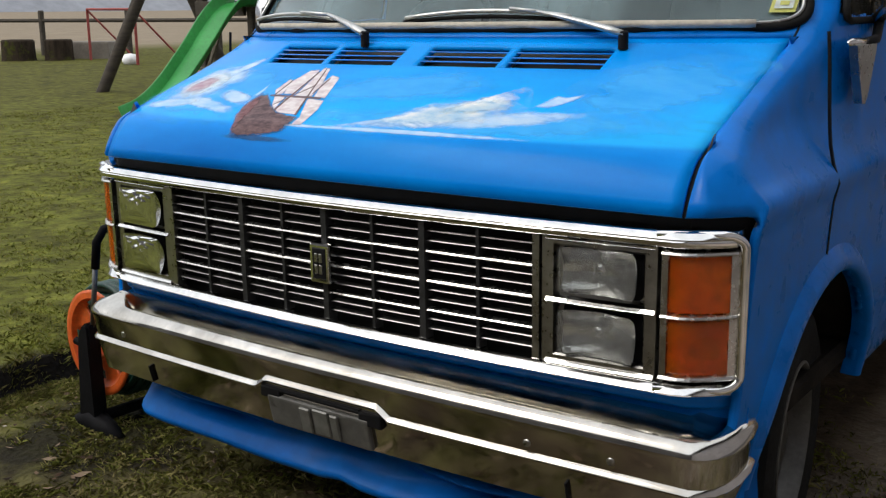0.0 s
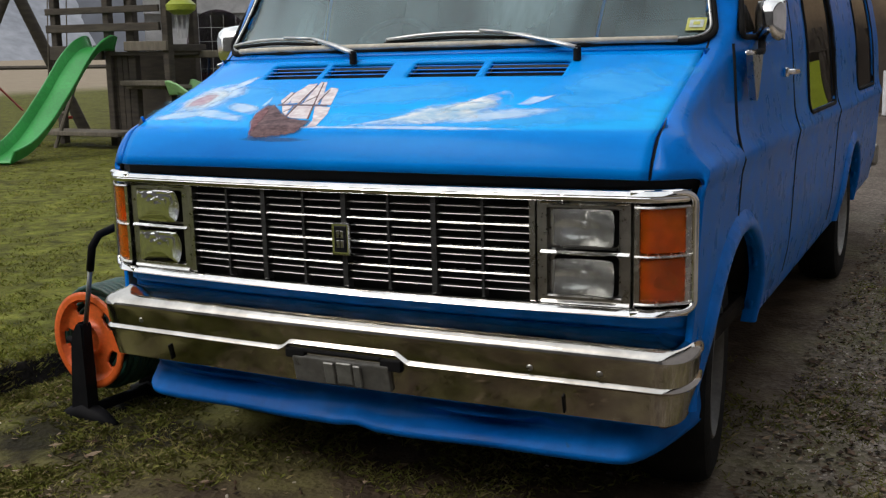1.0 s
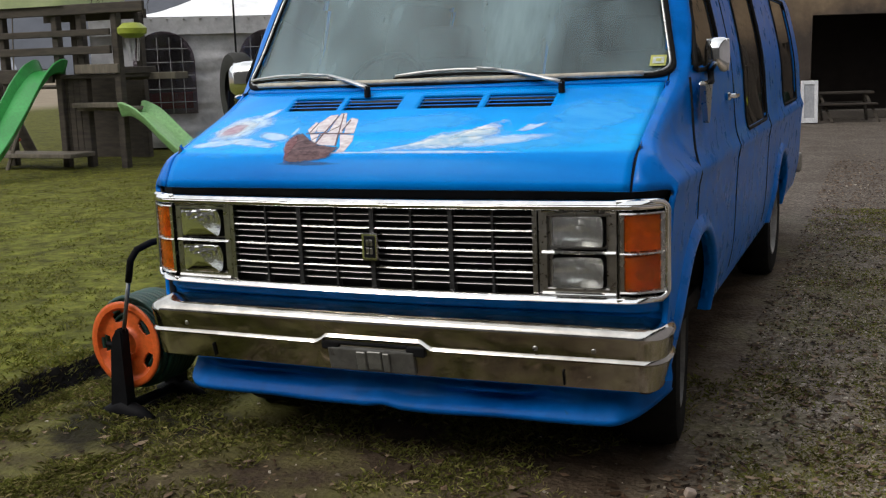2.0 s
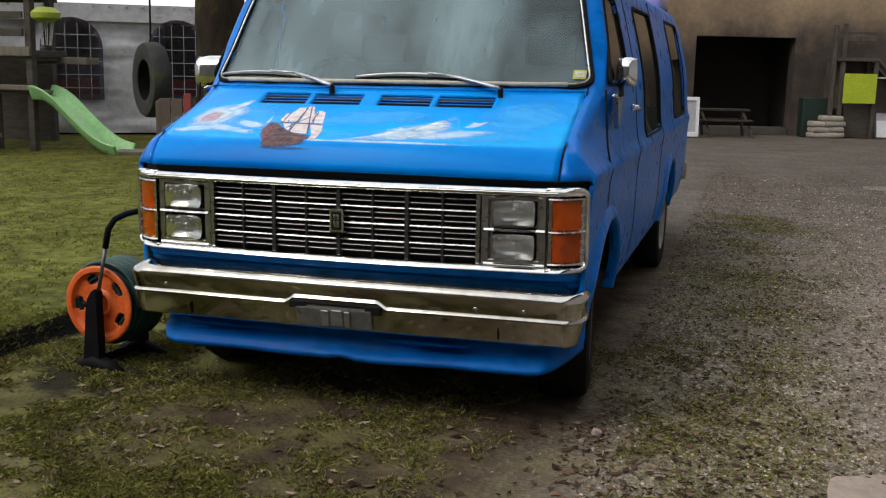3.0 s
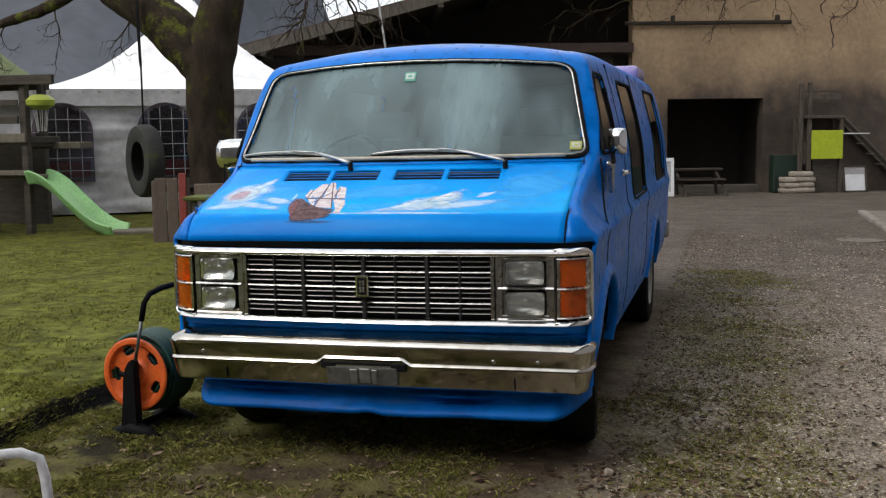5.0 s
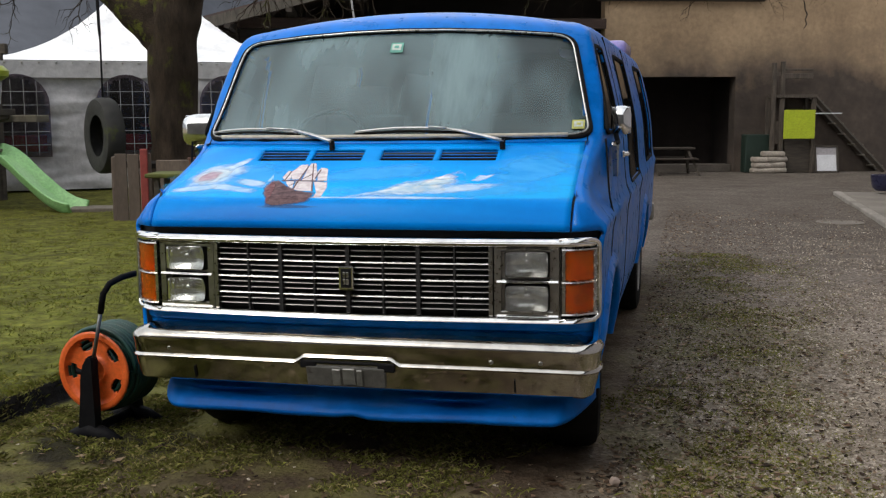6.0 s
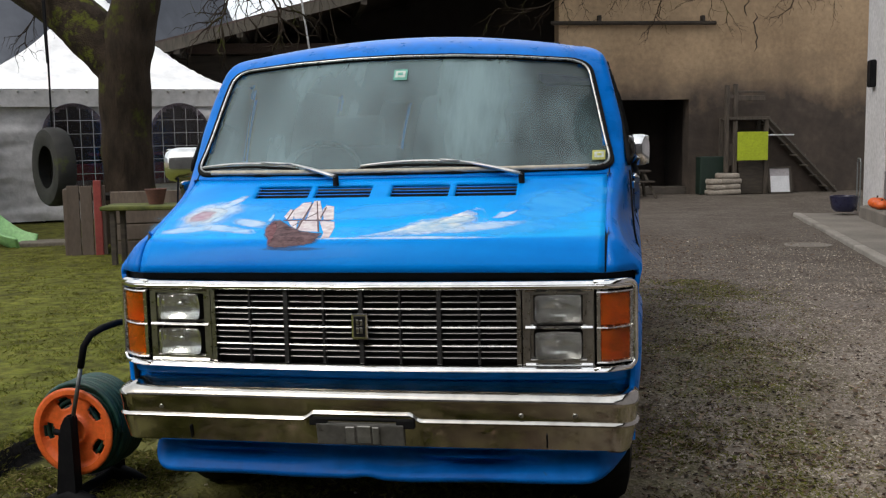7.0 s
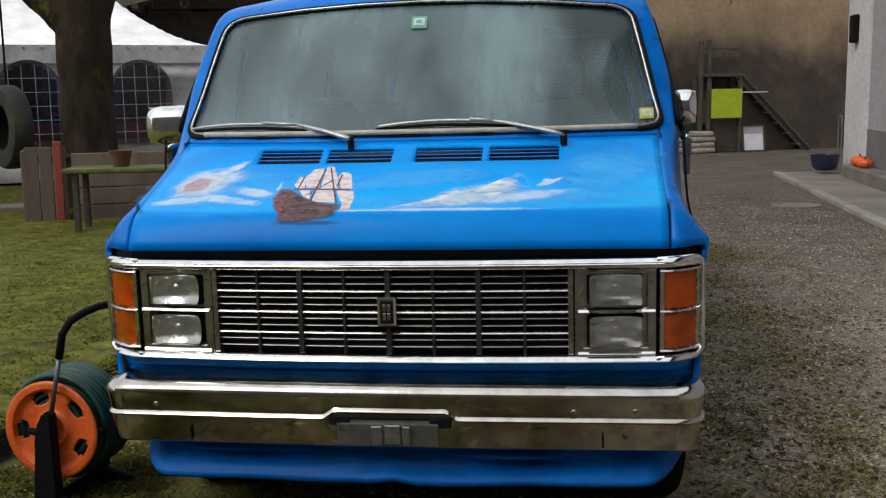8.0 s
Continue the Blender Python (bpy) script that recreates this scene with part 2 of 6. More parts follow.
def ground_material():
    m, nodes, links, bsdf = material("ground_soil")
    tc = nodes.new("ShaderNodeTexCoord")
    xyz = nodes.new("ShaderNodeSeparateXYZ")
    links.new(tc.outputs["Object"], xyz.inputs[0])
    wob = noise_node(nodes, links, 0.9, 6, 0.6)
    wide = noise_node(nodes, links, 3.0, 8, 0.65)
    fine = noise_node(nodes, links, 40, 6, 0.7)
    pebble = nodes.new("ShaderNodeTexVoronoi")
    pebble.inputs["Scale"].default_value = 46
    links.new(tc.outputs["Object"], pebble.inputs["Vector"])

    def calc(op, a, b):
        n = nodes.new("ShaderNodeMath")
        n.operation = op
        for socket, v in zip(n.inputs, (a, b)):
            if isinstance(v, (int, float)):
                socket.default_value = v
            else:
                links.new(v, socket)
        return n.outputs[0]

    stone = ramp(nodes, links, pebble.outputs["Color"], ((0.1, (0.125, 0.106, 0.092)), (0.5, (0.265, 0.228, 0.198)), (0.95, (0.48, 0.43, 0.385))))
    gravel = mix(nodes, links, ramp(nodes, links, fine.outputs[0], ((0.35, (0.2,) * 3), (0.65, (0.9,) * 3))).outputs[0], (0.145, 0.125, 0.108), stone.outputs[0])
    # gravel lighter in front, darker towards far y
    gravel_by_y = ramp(nodes, links, calc("MULTIPLY", calc("SUBTRACT", xyz.outputs[1], 2.0), 0.14), ((0.0, (1.30, 1.27, 1.24)), (0.25, (1.12, 1.10, 1.08)), (0.6, (0.72, 0.71, 0.70)), (1.0, (0.56, 0.555, 0.55)))).outputs[0]
    gravel = mix(nodes, links, 1.0, gravel, gravel_by_y, "MULTIPLY")
    tone = ramp(nodes, links, noise_node(nodes, links, 1.3, 5, 0.6).outputs[0], ((0.3, (0.75, 0.72, 0.68)), (0.7, (1.2, 1.2, 1.2)))).outputs[0]
    gravel = mix(nodes, links, 1.0, gravel, tone, "MULTIPLY")
    soil = ramp(nodes, links, wide.outputs[0], ((0.3, (0.030, 0.020, 0.013)), (0.5, (0.078, 0.056, 0.037)), (0.72, (0.16, 0.122, 0.085)))).outputs[0]
    turf = ramp(nodes, links, wide.outputs[0], ((0.28, (0.052, 0.048, 0.011)), (0.5, (0.105, 0.112, 0.018)), (0.75, (0.16, 0.16, 0.034)))).outputs[0]
    x = calc("ADD", xyz.outputs[0], calc("MULTIPLY", calc("SUBTRACT", wob.outputs[0], 0.5), 1.4))
    y = calc("ADD", xyz.outputs[1], calc("MULTIPLY", calc("SUBTRACT", wide.outputs[0], 0.5), 1.6))
    to_gravel = ramp(nodes, links, calc("ADD", calc("MULTIPLY", calc("SUBTRACT", x, 1.50), 0.8), calc("MULTIPLY", calc("MAXIMUM", calc("SUBTRACT", y, 3.5), 0.0), 0.35)), ((0.0, (0, 0, 0)), (0.9, (1, 1, 1)))).outputs[0]
    tuft = calc("ADD", mix(nodes, links, 0.5, wob.outputs[0], wide.outputs[0]), calc("MULTIPLY", calc("SUBTRACT", 0.35, xyz.outputs[0]), 0.075))
    mossy = mix(nodes, links, ramp(nodes, links, tuft, ((0.50, (0, 0, 0)), (0.70, (0.75, 0.75, 0.75)))).outputs[0], soil, turf)
    patchy = ramp(nodes, links, mix(nodes, links, 0.5, wob.outputs[0], wide.outputs[0]), ((0.42, (0.04,) * 3), (0.60, (0.5,) * 3))).outputs[0]
    verge = mix(nodes, links, patchy, mix(nodes, links, 0.12, gravel, soil), turf)
    mossy = mix(nodes, links, ramp(nodes, links, calc("SUBTRACT", x, 0.7), ((0.0, (0,) * 3), (0.6, (1,) * 3))).outputs[0], mossy, verge)
    col = mix(nodes, links, to_gravel, mossy, gravel)
    lawn = ramp(nodes, links, calc("ADD", calc("MULTIPLY", xyz.outputs[0], -8), -15.3), ((0.0, (0, 0, 0)), (1.0, (1, 1, 1)))).outputs[0]
    # bare earth on the lawn's step, painted near-black for the shade there
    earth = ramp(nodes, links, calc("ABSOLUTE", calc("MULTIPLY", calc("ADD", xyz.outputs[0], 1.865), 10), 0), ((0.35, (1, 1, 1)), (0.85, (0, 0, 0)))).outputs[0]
    clump = ramp(nodes, links, noise_node(nodes, links, 9, 5, 0.65).outputs[0], ((0.33, (0.45, 0.42, 0.36)), (0.5, (1, 1, 1)), (0.68, (1.6, 1.62, 1.45)))).outputs[0]
    turf = mix(nodes, links, 1.0, turf, clump, "MULTIPLY")
    # far lawn: browner turf, also darkened for the shade near the tent
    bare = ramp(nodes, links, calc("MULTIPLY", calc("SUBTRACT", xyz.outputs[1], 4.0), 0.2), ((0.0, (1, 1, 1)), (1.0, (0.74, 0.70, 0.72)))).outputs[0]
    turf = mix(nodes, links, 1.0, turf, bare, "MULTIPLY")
    col = mix(nodes, links, lawn, col, turf)
    # shade under and round the hose reel, put into the ground colour
    reel_shade = calc("ADD", calc("POWER", calc("MULTIPLY", calc("ADD", xyz.outputs[0], 1.28), 2.4), 2), calc("POWER", calc("MULTIPLY", calc("SUBTRACT", xyz.outputs[1], 0.28), 2.2), 2))
    reel_shade = ramp(nodes, links, calc("ADD", reel_shade, calc("MULTIPLY", calc("SUBTRACT", wide.outputs[0], 0.5), 3.0)), ((0.5, (0.85,) * 3), (1.4, (0, 0, 0)))).outputs[0]
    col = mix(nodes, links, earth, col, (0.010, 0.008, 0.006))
    col = mix(nodes, links, reel_shade, col, (0.012, 0.010, 0.007))
    far = ramp(nodes, links, calc("MULTIPLY", calc("SUBTRACT", calc("MULTIPLY", xyz.outputs[0], -1), 26), 0.2), ((0.0, (0, 0, 0)), (1.0, (1, 1, 1)))).outputs[0]
    field = ramp(nodes, links, wob.outputs[0], ((0.3, (0.20, 0.16, 0.11)), (0.7, (0.27, 0.22, 0.16)))).outputs[0]
    col = mix(nodes, links, far, col, field)
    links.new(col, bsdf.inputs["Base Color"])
    bsdf.inputs["Roughness"].default_value = 0.85
    bsdf.inputs["Specular IOR Level"].default_value = 0.12
    bump(nodes, links, bsdf, mix(nodes, links, 0.5, fine.outputs[0], pebble.outputs["Distance"]), 0.7, 0.02)
    return m


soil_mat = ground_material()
gx = [-400, -150, -80, -50] + span(-40, -10, 20) + span(-10, -2.2, 50)[1:] + span(-2.2, -1.7, 32)[1:] + span(-1.7, 4.5, 120)[1:] + span(4.5, 20, 20)[1:] + [40, 100, 400]
gy = [-400, -100, -30, -12] + span(-6, 6, 200) + span(6, 24, 70)[1:] + [35, 60, 120, 300, 600]
verts = [(x, y, ground_height(x, y)) for y in gy for x in gx]
n = len(gx)
quads = [(j * n + i, j * n + i + 1, (j + 1) * n + i + 1, (j + 1) * n + i) for j in range(len(gy) - 1) for i in range(n - 1)]
me = bpy.data.meshes.new("ground")
me.from_pydata(verts, [], quads)
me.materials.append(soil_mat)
me.polygons.foreach_set("use_smooth", [True] * len(quads))
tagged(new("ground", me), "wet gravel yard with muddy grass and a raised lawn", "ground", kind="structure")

# ---- barn across the yard ----
BARN = pose(1.1, 20.7, 0, 0, 0, 18)
stucco = surface("old_stucco", (0.29, 0.20, 0.12), (0.52, 0.37, 0.225), 0.9, 0, 0.45, 9, 0.4, 0.01, wear=((0.19, 0.155, 0.12), 0.8, 0.64))
dark_wood = surface("dark_wood", (0.022, 0.017, 0.013), (0.05, 0.038, 0.028), 0.85, 0, 3, 30, 0.4, 0.004, (1, 1, 6))
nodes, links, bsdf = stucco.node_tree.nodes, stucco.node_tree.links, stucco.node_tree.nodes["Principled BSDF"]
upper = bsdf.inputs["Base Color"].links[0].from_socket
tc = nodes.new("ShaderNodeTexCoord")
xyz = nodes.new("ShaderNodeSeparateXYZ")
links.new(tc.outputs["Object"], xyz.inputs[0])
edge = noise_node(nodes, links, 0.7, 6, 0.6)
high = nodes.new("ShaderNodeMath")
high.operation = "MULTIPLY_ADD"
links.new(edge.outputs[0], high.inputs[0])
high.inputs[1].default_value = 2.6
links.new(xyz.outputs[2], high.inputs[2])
# wall colour turns darker and greyer below an uneven edge
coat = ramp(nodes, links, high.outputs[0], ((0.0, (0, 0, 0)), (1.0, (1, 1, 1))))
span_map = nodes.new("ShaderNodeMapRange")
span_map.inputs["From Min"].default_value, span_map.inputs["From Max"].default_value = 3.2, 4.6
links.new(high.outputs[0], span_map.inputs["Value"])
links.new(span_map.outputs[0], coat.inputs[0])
lower_noise = noise_node(nodes, links, 1.1, 8, 0.65)
lower_tone = ramp(nodes, links, lower_noise.outputs[0], ((0.3, (0.030, 0.023, 0.018)), (0.55, (0.065, 0.049, 0.038)), (0.75, (0.118, 0.091, 0.070))))
links.new(mix(nodes, links, coat.outputs[0], lower_tone.outputs[0], upper), bsdf.inputs["Base Color"])
brown_wood = surface("brown_wood", (0.035, 0.02, 0.015), (0.065, 0.04, 0.03), 0.85, 0, 3, 30, 0.4, 0.004, (1, 1, 6))
grey_wood = surface("weathered_wood", (0.10, 0.085, 0.065), (0.2, 0.17, 0.13), 0.85, 0, 3, 30, 0.5, 0.005, (6, 1, 1))
# near-black colour stands in for the shade inside barn, shed and cracks
shade = surface("shed_shade", (0.020, 0.015, 0.012), (0.036, 0.027, 0.022), 0.9, 0, 3, 20, 0.2, 0.003)
tile = surface("roof_tile", (0.05, 0.035, 0.03), (0.09, 0.06, 0.05), 0.8, 0, 3, 20, 0.4, 0.01)
white_wall = surface("white_render", (0.55, 0.53, 0.52), (0.68, 0.66, 0.66), 0.85, 0, 1.0, 15, 0.3, 0.006)
grey_wall = surface("grey_render", (0.30, 0.28, 0.29), (0.38, 0.36, 0.37), 0.85, 0, 1.0, 15, 0.3, 0.006)
dado_grey = surface("dado_grey", (0.13, 0.12, 0.12), (0.18, 0.17, 0.17), 0.85, 0, 1.0, 15, 0.3, 0.006)
kerb_stone = surface("kerb_stone", (0.20, 0.18, 0.155), (0.32, 0.295, 0.26), 0.85, 0, 2.0, 25, 0.5, 0.006, spread=0.12)
concrete = surface("concrete", (0.13, 0.112, 0.095), (0.22, 0.195, 0.165), 0.85, 0, 1.5, 25, 0.5, 0.006)
barn = thing("barn", "old ochre stucco barn with a dark doorway and timber loft", "barn", BARN)
bm = bmesh.new()
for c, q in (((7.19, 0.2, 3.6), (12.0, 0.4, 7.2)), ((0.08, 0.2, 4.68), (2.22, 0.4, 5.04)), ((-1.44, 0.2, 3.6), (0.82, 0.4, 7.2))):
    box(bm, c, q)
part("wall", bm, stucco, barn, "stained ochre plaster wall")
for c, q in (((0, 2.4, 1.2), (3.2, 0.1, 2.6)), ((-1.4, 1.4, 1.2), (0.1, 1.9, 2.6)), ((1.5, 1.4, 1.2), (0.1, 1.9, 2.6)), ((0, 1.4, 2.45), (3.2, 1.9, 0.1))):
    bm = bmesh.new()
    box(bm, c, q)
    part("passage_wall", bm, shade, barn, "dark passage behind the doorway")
bm = bmesh.new()
box(bm, (0.08, 0.36, 0.085), (2.2, 0.5, 0.17), None, 0.01)
part("threshold", bm, surface("dark_concrete", (0.05, 0.042, 0.035), (0.09, 0.076, 0.063), 0.9, 0, 2, 25, 0.4, 0.006), barn)
bm = bmesh.new()
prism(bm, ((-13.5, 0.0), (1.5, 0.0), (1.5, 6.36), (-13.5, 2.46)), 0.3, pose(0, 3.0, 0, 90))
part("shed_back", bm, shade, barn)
for k in range(15):
    bm = bmesh.new()
    box(bm, (-12.4 + 0.7 * k, 0.15 + 0.02 * (k % 3), 1.6), (0.69, 0.06, 3.2 - 0.03 * (k % 2)), None, 0.005)
    part("plank", bm, dark_wood, barn)
bm = bmesh.new()
box(bm, (-7.2, 0.0, 3.32), (10.7, 0.3, 0.22), None, 0.01)
part("loft_beam", bm, brown_wood, barn, "brown loft beam")
SLOPE = math.atan(0.26)
bm = bmesh.new()
box(bm, (0, 0, 0), (18, 6.0, 0.16), Matrix.Translation((-5.0, 1.65, 4.70)) @ Matrix.Rotation(-SLOPE, 4, "Y"))
fascia_wood = surface("fascia_wood", (0.05, 0.043, 0.034), (0.10, 0.085, 0.066), 0.85, 0, 3, 30, 0.5, 0.005, (6, 1, 1))
roof = part("roof", bm, tile, barn, "dark tiled barn roof")
bm = bmesh.new()
box(bm, (0, 0, 0), (18, 0.06, 0.22), Matrix.Translation((-5.0, -1.38, 4.62)) @ Matrix.Rotation(-SLOPE, 4, "Y"))
part("fascia", bm, fascia_wood, roof, "weathered roof fascia")
for k in range(9):
    u = -12.5 + 1.25 * k
    bm = bmesh.new()
    box(bm, (0, 0, 0), (0.12, 4.0, 0.16), Matrix.Translation((u, 0.6, 4.70 + 0.26 * (u + 5.0) - 0.2)))
    part("rafter", bm, dark_wood, roof)
bm = bmesh.new()
tube(bm, [(-2.05, -0.12, 3.85), (1.75, -0.12, 3.86)], 0.045, 8)
rail = part("rail", bm, dark_wood, barn, "dark horizontal pole on the wall")
for x in (-0.95, 1.45):
    bm = bmesh.new()
    box(bm, (x, -0.08, 3.93), (0.06, 0.16, 0.18))
    part("rail_bracket", bm, dark_wood, rail)
# cracks in the plaster
for k, (u, z) in enumerate(((2.5, 4.9), (2.75, 4.1))):
    pts = [(u + 0.09 * noise.noise((j * 0.7, k * 3.3, 0)) * 2, -0.002, z - 0.11 * j) for j in range(9)]
    bm = bmesh.new()
    tube(bm, pts, 0.012, 4, radii=[0.004] + [0.014 * (1 + 0.6 * noise.noise((j, 5, k))) for j in range(7)] + [0.003])
    part("crack", bm, shade, barn)

# ---- house corner and pavement ----
house = thing("house", "white rendered house corner with a grey plinth", "house")
bm = bmesh.new()
box(bm, (7.85, 14.55, 3.5), (6.0, 1.40, 7.0))
part("wall", bm, white_wall, house, "white rendered corner")
bm = bmesh.new()
box(bm, (7.88, -0.08, 3.9), (6.0, 27.85, 6.2))
part("wall", bm, grey_wall, house, "pale grey rendered wall")
bm = bmesh.new()
box(bm, (7.87, -0.08, 0.4), (6.0, 27.85, 0.8))
part("dado", bm, dado_grey, house, "darker grey wall base")
bm = bmesh.new()
box(bm, (4.78, 10.6, 0.12), (0.4, 7.2, 0.24), None, 0.02)
part("plinth", bm, concrete, house)
bm = bmesh.new()
box(bm, (7.6, 0.5, 7.15), (7.2, 30.6, 0.3))
part("eaves", bm, dark_wood, house)
# added wall behind the camera, keeps low light off the van's front
bm = bmesh.new()
box(bm, (-6.0, -9.7, 3.1), (24.0, 0.4, 6.2))
tagged(part("wall_south", bm, dado_grey), "unseen grey wall added to block low light from the south", "wall", kind="structure")
pavement = thing("pavement", "worn concrete pavement with a raised kerb", "pavement", kind="structure")
bm = bmesh.new()
box(bm, (4.46, 0.5, -0.025), (1.3, 29.1, 0.14), None, 0.015)
part("slab", bm, surface("worn_paving", (0.15, 0.135, 0.115), (0.25, 0.225, 0.195), 0.85, 0, 1.2, 25, 0.5, 0.006), pavement)
for k in range(22):
    bm = bmesh.new()
    box(bm, (3.735, 14.5 - 1.0 * k, -0.012), (0.13, 0.985, 0.14), None, 0.012)
    part("kerbstone", bm, kerb_stone, pavement)

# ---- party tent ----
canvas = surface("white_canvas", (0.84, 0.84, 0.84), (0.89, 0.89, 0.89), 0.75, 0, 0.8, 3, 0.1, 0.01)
# the same white canvas, darkened in colour for the shaded walls and valance
canvas_dim = surface("shaded_canvas", (0.40, 0.39, 0.395), (0.50, 0.49, 0.495), 0.8, 0, 1.2, 8, 0.4, 0.02)
film = clear_glass("window_film", (0.62, 0.56, 0.60), 0.12, 0.05, (0.3, 0.29, 0.31))
tent = thing("party_tent", "white party tent with arched windows", "tent", pose(-6.78, 13.47, 0, 0, 0, 35))
H, TW, UC = 2.29, 2.95, -1.62
bm = bmesh.new()
patch(bm, lambda u, v: Vector((u, 0.03 * math.sin(v * 6 + u * 0.9) + 0.07 * noise.noise((u * 0.9, v * 3.5, 0)) + 0.035 * noise.noise((u * 1.6, v * 9, 3)), v)), span(UC - TW, UC + TW, 130), span(0.14, H, 40))
for fc in [fc for fc in bm.faces if any(abs(fc.calc_center_median().x - (0.05 - 1.73 * k)) < 0.44 and 0.76 < fc.calc_center_median().z < 1.55 + 0.45 * math.sqrt(max(0, 1 - ((fc.calc_center_median().x - (0.05 - 1.73 * k)) / 0.45) ** 2)) for k in range(3))]:
    bm.faces.remove(fc)
part("wall", bm, canvas_dim, tent, "white canvas side wall, shade put into its colour", smooth=True)
for side_wall in (lambda u, v: Vector((UC + TW, u, v)), lambda u, v: Vector((UC - TW, u, v)), lambda u, v: Vector((UC - TW + u, 2 * TW, v))):
    bm = bmesh.new()
    patch(bm, side_wall, span(0, 2 * TW, 10), span(0.14, H, 10))
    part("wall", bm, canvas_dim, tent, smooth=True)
bm = bmesh.new()
def peak(u, at=0.22):
    """How far u lies from the mast towards its edge, 0 to 1."""
    return (u - at) / (1 - at) if u > at else (at - u) / (1 + at)


patch(bm, lambda u, v: Vector((UC + u * (TW + 0.04), TW + v * (TW + 0.04), H + 0.01 + 2.15 * (1 - max(peak(u), abs(v))) ** (1.65 if u > 0.22 else 2.35))), span(-1, 1, 50), span(-1, 1, 50))
part("roof", bm, canvas, tent, "white peaked canvas roof", smooth=60)
bm = bmesh.new()
patch(bm, lambda u, v: Vector((u, -0.07 + 0.012 * math.sin(u * 9) * (H - v), v)), span(UC - TW, UC + TW, 80), (H - 0.28, H - 0.14, H))
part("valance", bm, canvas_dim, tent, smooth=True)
for k in range(22):
    bm = bmesh.new()
    lathe(bm, ((0.02, 0), (0.02, 0.02), (0.01, 0.025)), 8, pose(UC - TW + 0.2 + k * 0.265, -0.075, H - 0.03, 90))
    part("eyelet", bm, dull_chrome, tent)
ARCH = [(0.5 * math.cos(t), 0.87 + 0.5 * math.sin(t)) for t in span(0, math.pi, 14)] + [(-0.5, 0.0), (0.5, 0.0)]
for k in range(3):
    x = 0.05 - 1.73 * k
    bm = bmesh.new()
    prism(bm, ARCH, 0.012, pose(x, -0.075, 0.70, 90))
    w = part("window", bm, film, tent, "arched clear film window with white bars")
    for dx in (-0.3, -0.1, 0.1, 0.3):
        bm = bmesh.new()
        box(bm, (x + dx, -0.092, 0.70 + 0.64), (0.007, 0.005, 1.27))
        part("glazing_bar", bm, canvas_dim, w)
    for dz in (0.2, 0.42, 0.64, 0.86, 1.08):
        bm = bmesh.new()
        box(bm, (x, -0.096, 0.70 + dz), (0.96 if dz < 0.9 else 0.8, 0.005, 0.007))
        part("glazing_bar", bm, canvas_dim, w)
bench_red = surface("bench_red", (0.36, 0.03, 0.035), (0.5, 0.05, 0.055), 0.5, 0, 4, 40, 0.2, 0.003)
for k, (u, z) in enumerate(((0.1, 0.84), (-1.6, 0.84), (-3.3, 0.84), (-0.6, 1.2))):
    stall = thing("table", "folded red trestle table inside the tent", "table", pose(-6.78, 13.47, 0, 0, 0, 35) @ pose(u, 0.36 + 0.5 * (k == 3), 0), "red trestle tables")
    bm = bmesh.new()
    box(bm, (0, 0, z), (1.5, 0.5, 0.42 if k < 3 else 0.05), None, 0.02)
    part("tabletop", bm, bench_red, stall)
    for x in (-0.6, 0.6):
        bm = bmesh.new()
        box(bm, (x, 0, z / 2), (0.05, 0.4, z))
        part("leg", bm, black_trim, stall)

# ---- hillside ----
# mist is put into the woods' grey-blue colours, none hangs in the air
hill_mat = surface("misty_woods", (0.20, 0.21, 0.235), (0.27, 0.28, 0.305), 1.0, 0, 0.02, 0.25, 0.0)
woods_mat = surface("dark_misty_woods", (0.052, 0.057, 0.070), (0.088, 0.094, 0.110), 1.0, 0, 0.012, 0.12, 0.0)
bm = bmesh.new()
patch(bm, lambda u, v: Vector((u, 320 + 0.15 * u + 260 * v, -2 + 190 * v * keyed(((-600, 0.8), (-300, 1.0), (-245, 0.80), (-205, 0.24), (-178, 0.13), (-100, 0.10), (300, 0.10)), u) + 5 * noise.noise((u * 0.05, v * 9, 0)))), span(-600, 300, 90), span(0, 1, 20))
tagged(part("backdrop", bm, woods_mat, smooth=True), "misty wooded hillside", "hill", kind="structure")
bm = bmesh.new()
# farther hill: paler still, its haze also painted in
patch(bm, lambda u, v: Vector((u, 900 + 60 * v, -2 + v * keyed(((-1000, 200), (-540, 230), (-440, 190), (-400, 130), (-372, 60), (-340, 22), (300, 12)), u) + 6 * noise.noise((u * 0.03, v * 5, 2)))), span(-1000, 300, 80), span(0, 1, 12))
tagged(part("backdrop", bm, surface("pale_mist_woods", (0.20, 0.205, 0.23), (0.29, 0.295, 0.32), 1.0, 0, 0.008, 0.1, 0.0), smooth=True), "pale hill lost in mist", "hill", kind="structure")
bm = bmesh.new()
patch(bm, lambda u, v: Vector((-330 + 0.2 * u - 200 * v, u, -2 + 110 * v)), span(-200, 400, 40), span(0, 1, 10))
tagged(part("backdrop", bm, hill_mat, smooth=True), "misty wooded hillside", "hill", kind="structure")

# ---- tree ----
white_paint0 = surface("pole_grey", (0.3, 0.3, 0.3), (0.42, 0.42, 0.42), 0.6, 0, 4, 40, 0.15, 0.002)
bark = surface("mossy_bark", (0.020, 0.015, 0.011), (0.055, 0.040, 0.028), 0.95, 0, 6, 40, 0.9, 0.03, (1, 1, 0.3), wear=((0.060, 0.066, 0.012), 1.6, 0.55), spec=0.1)
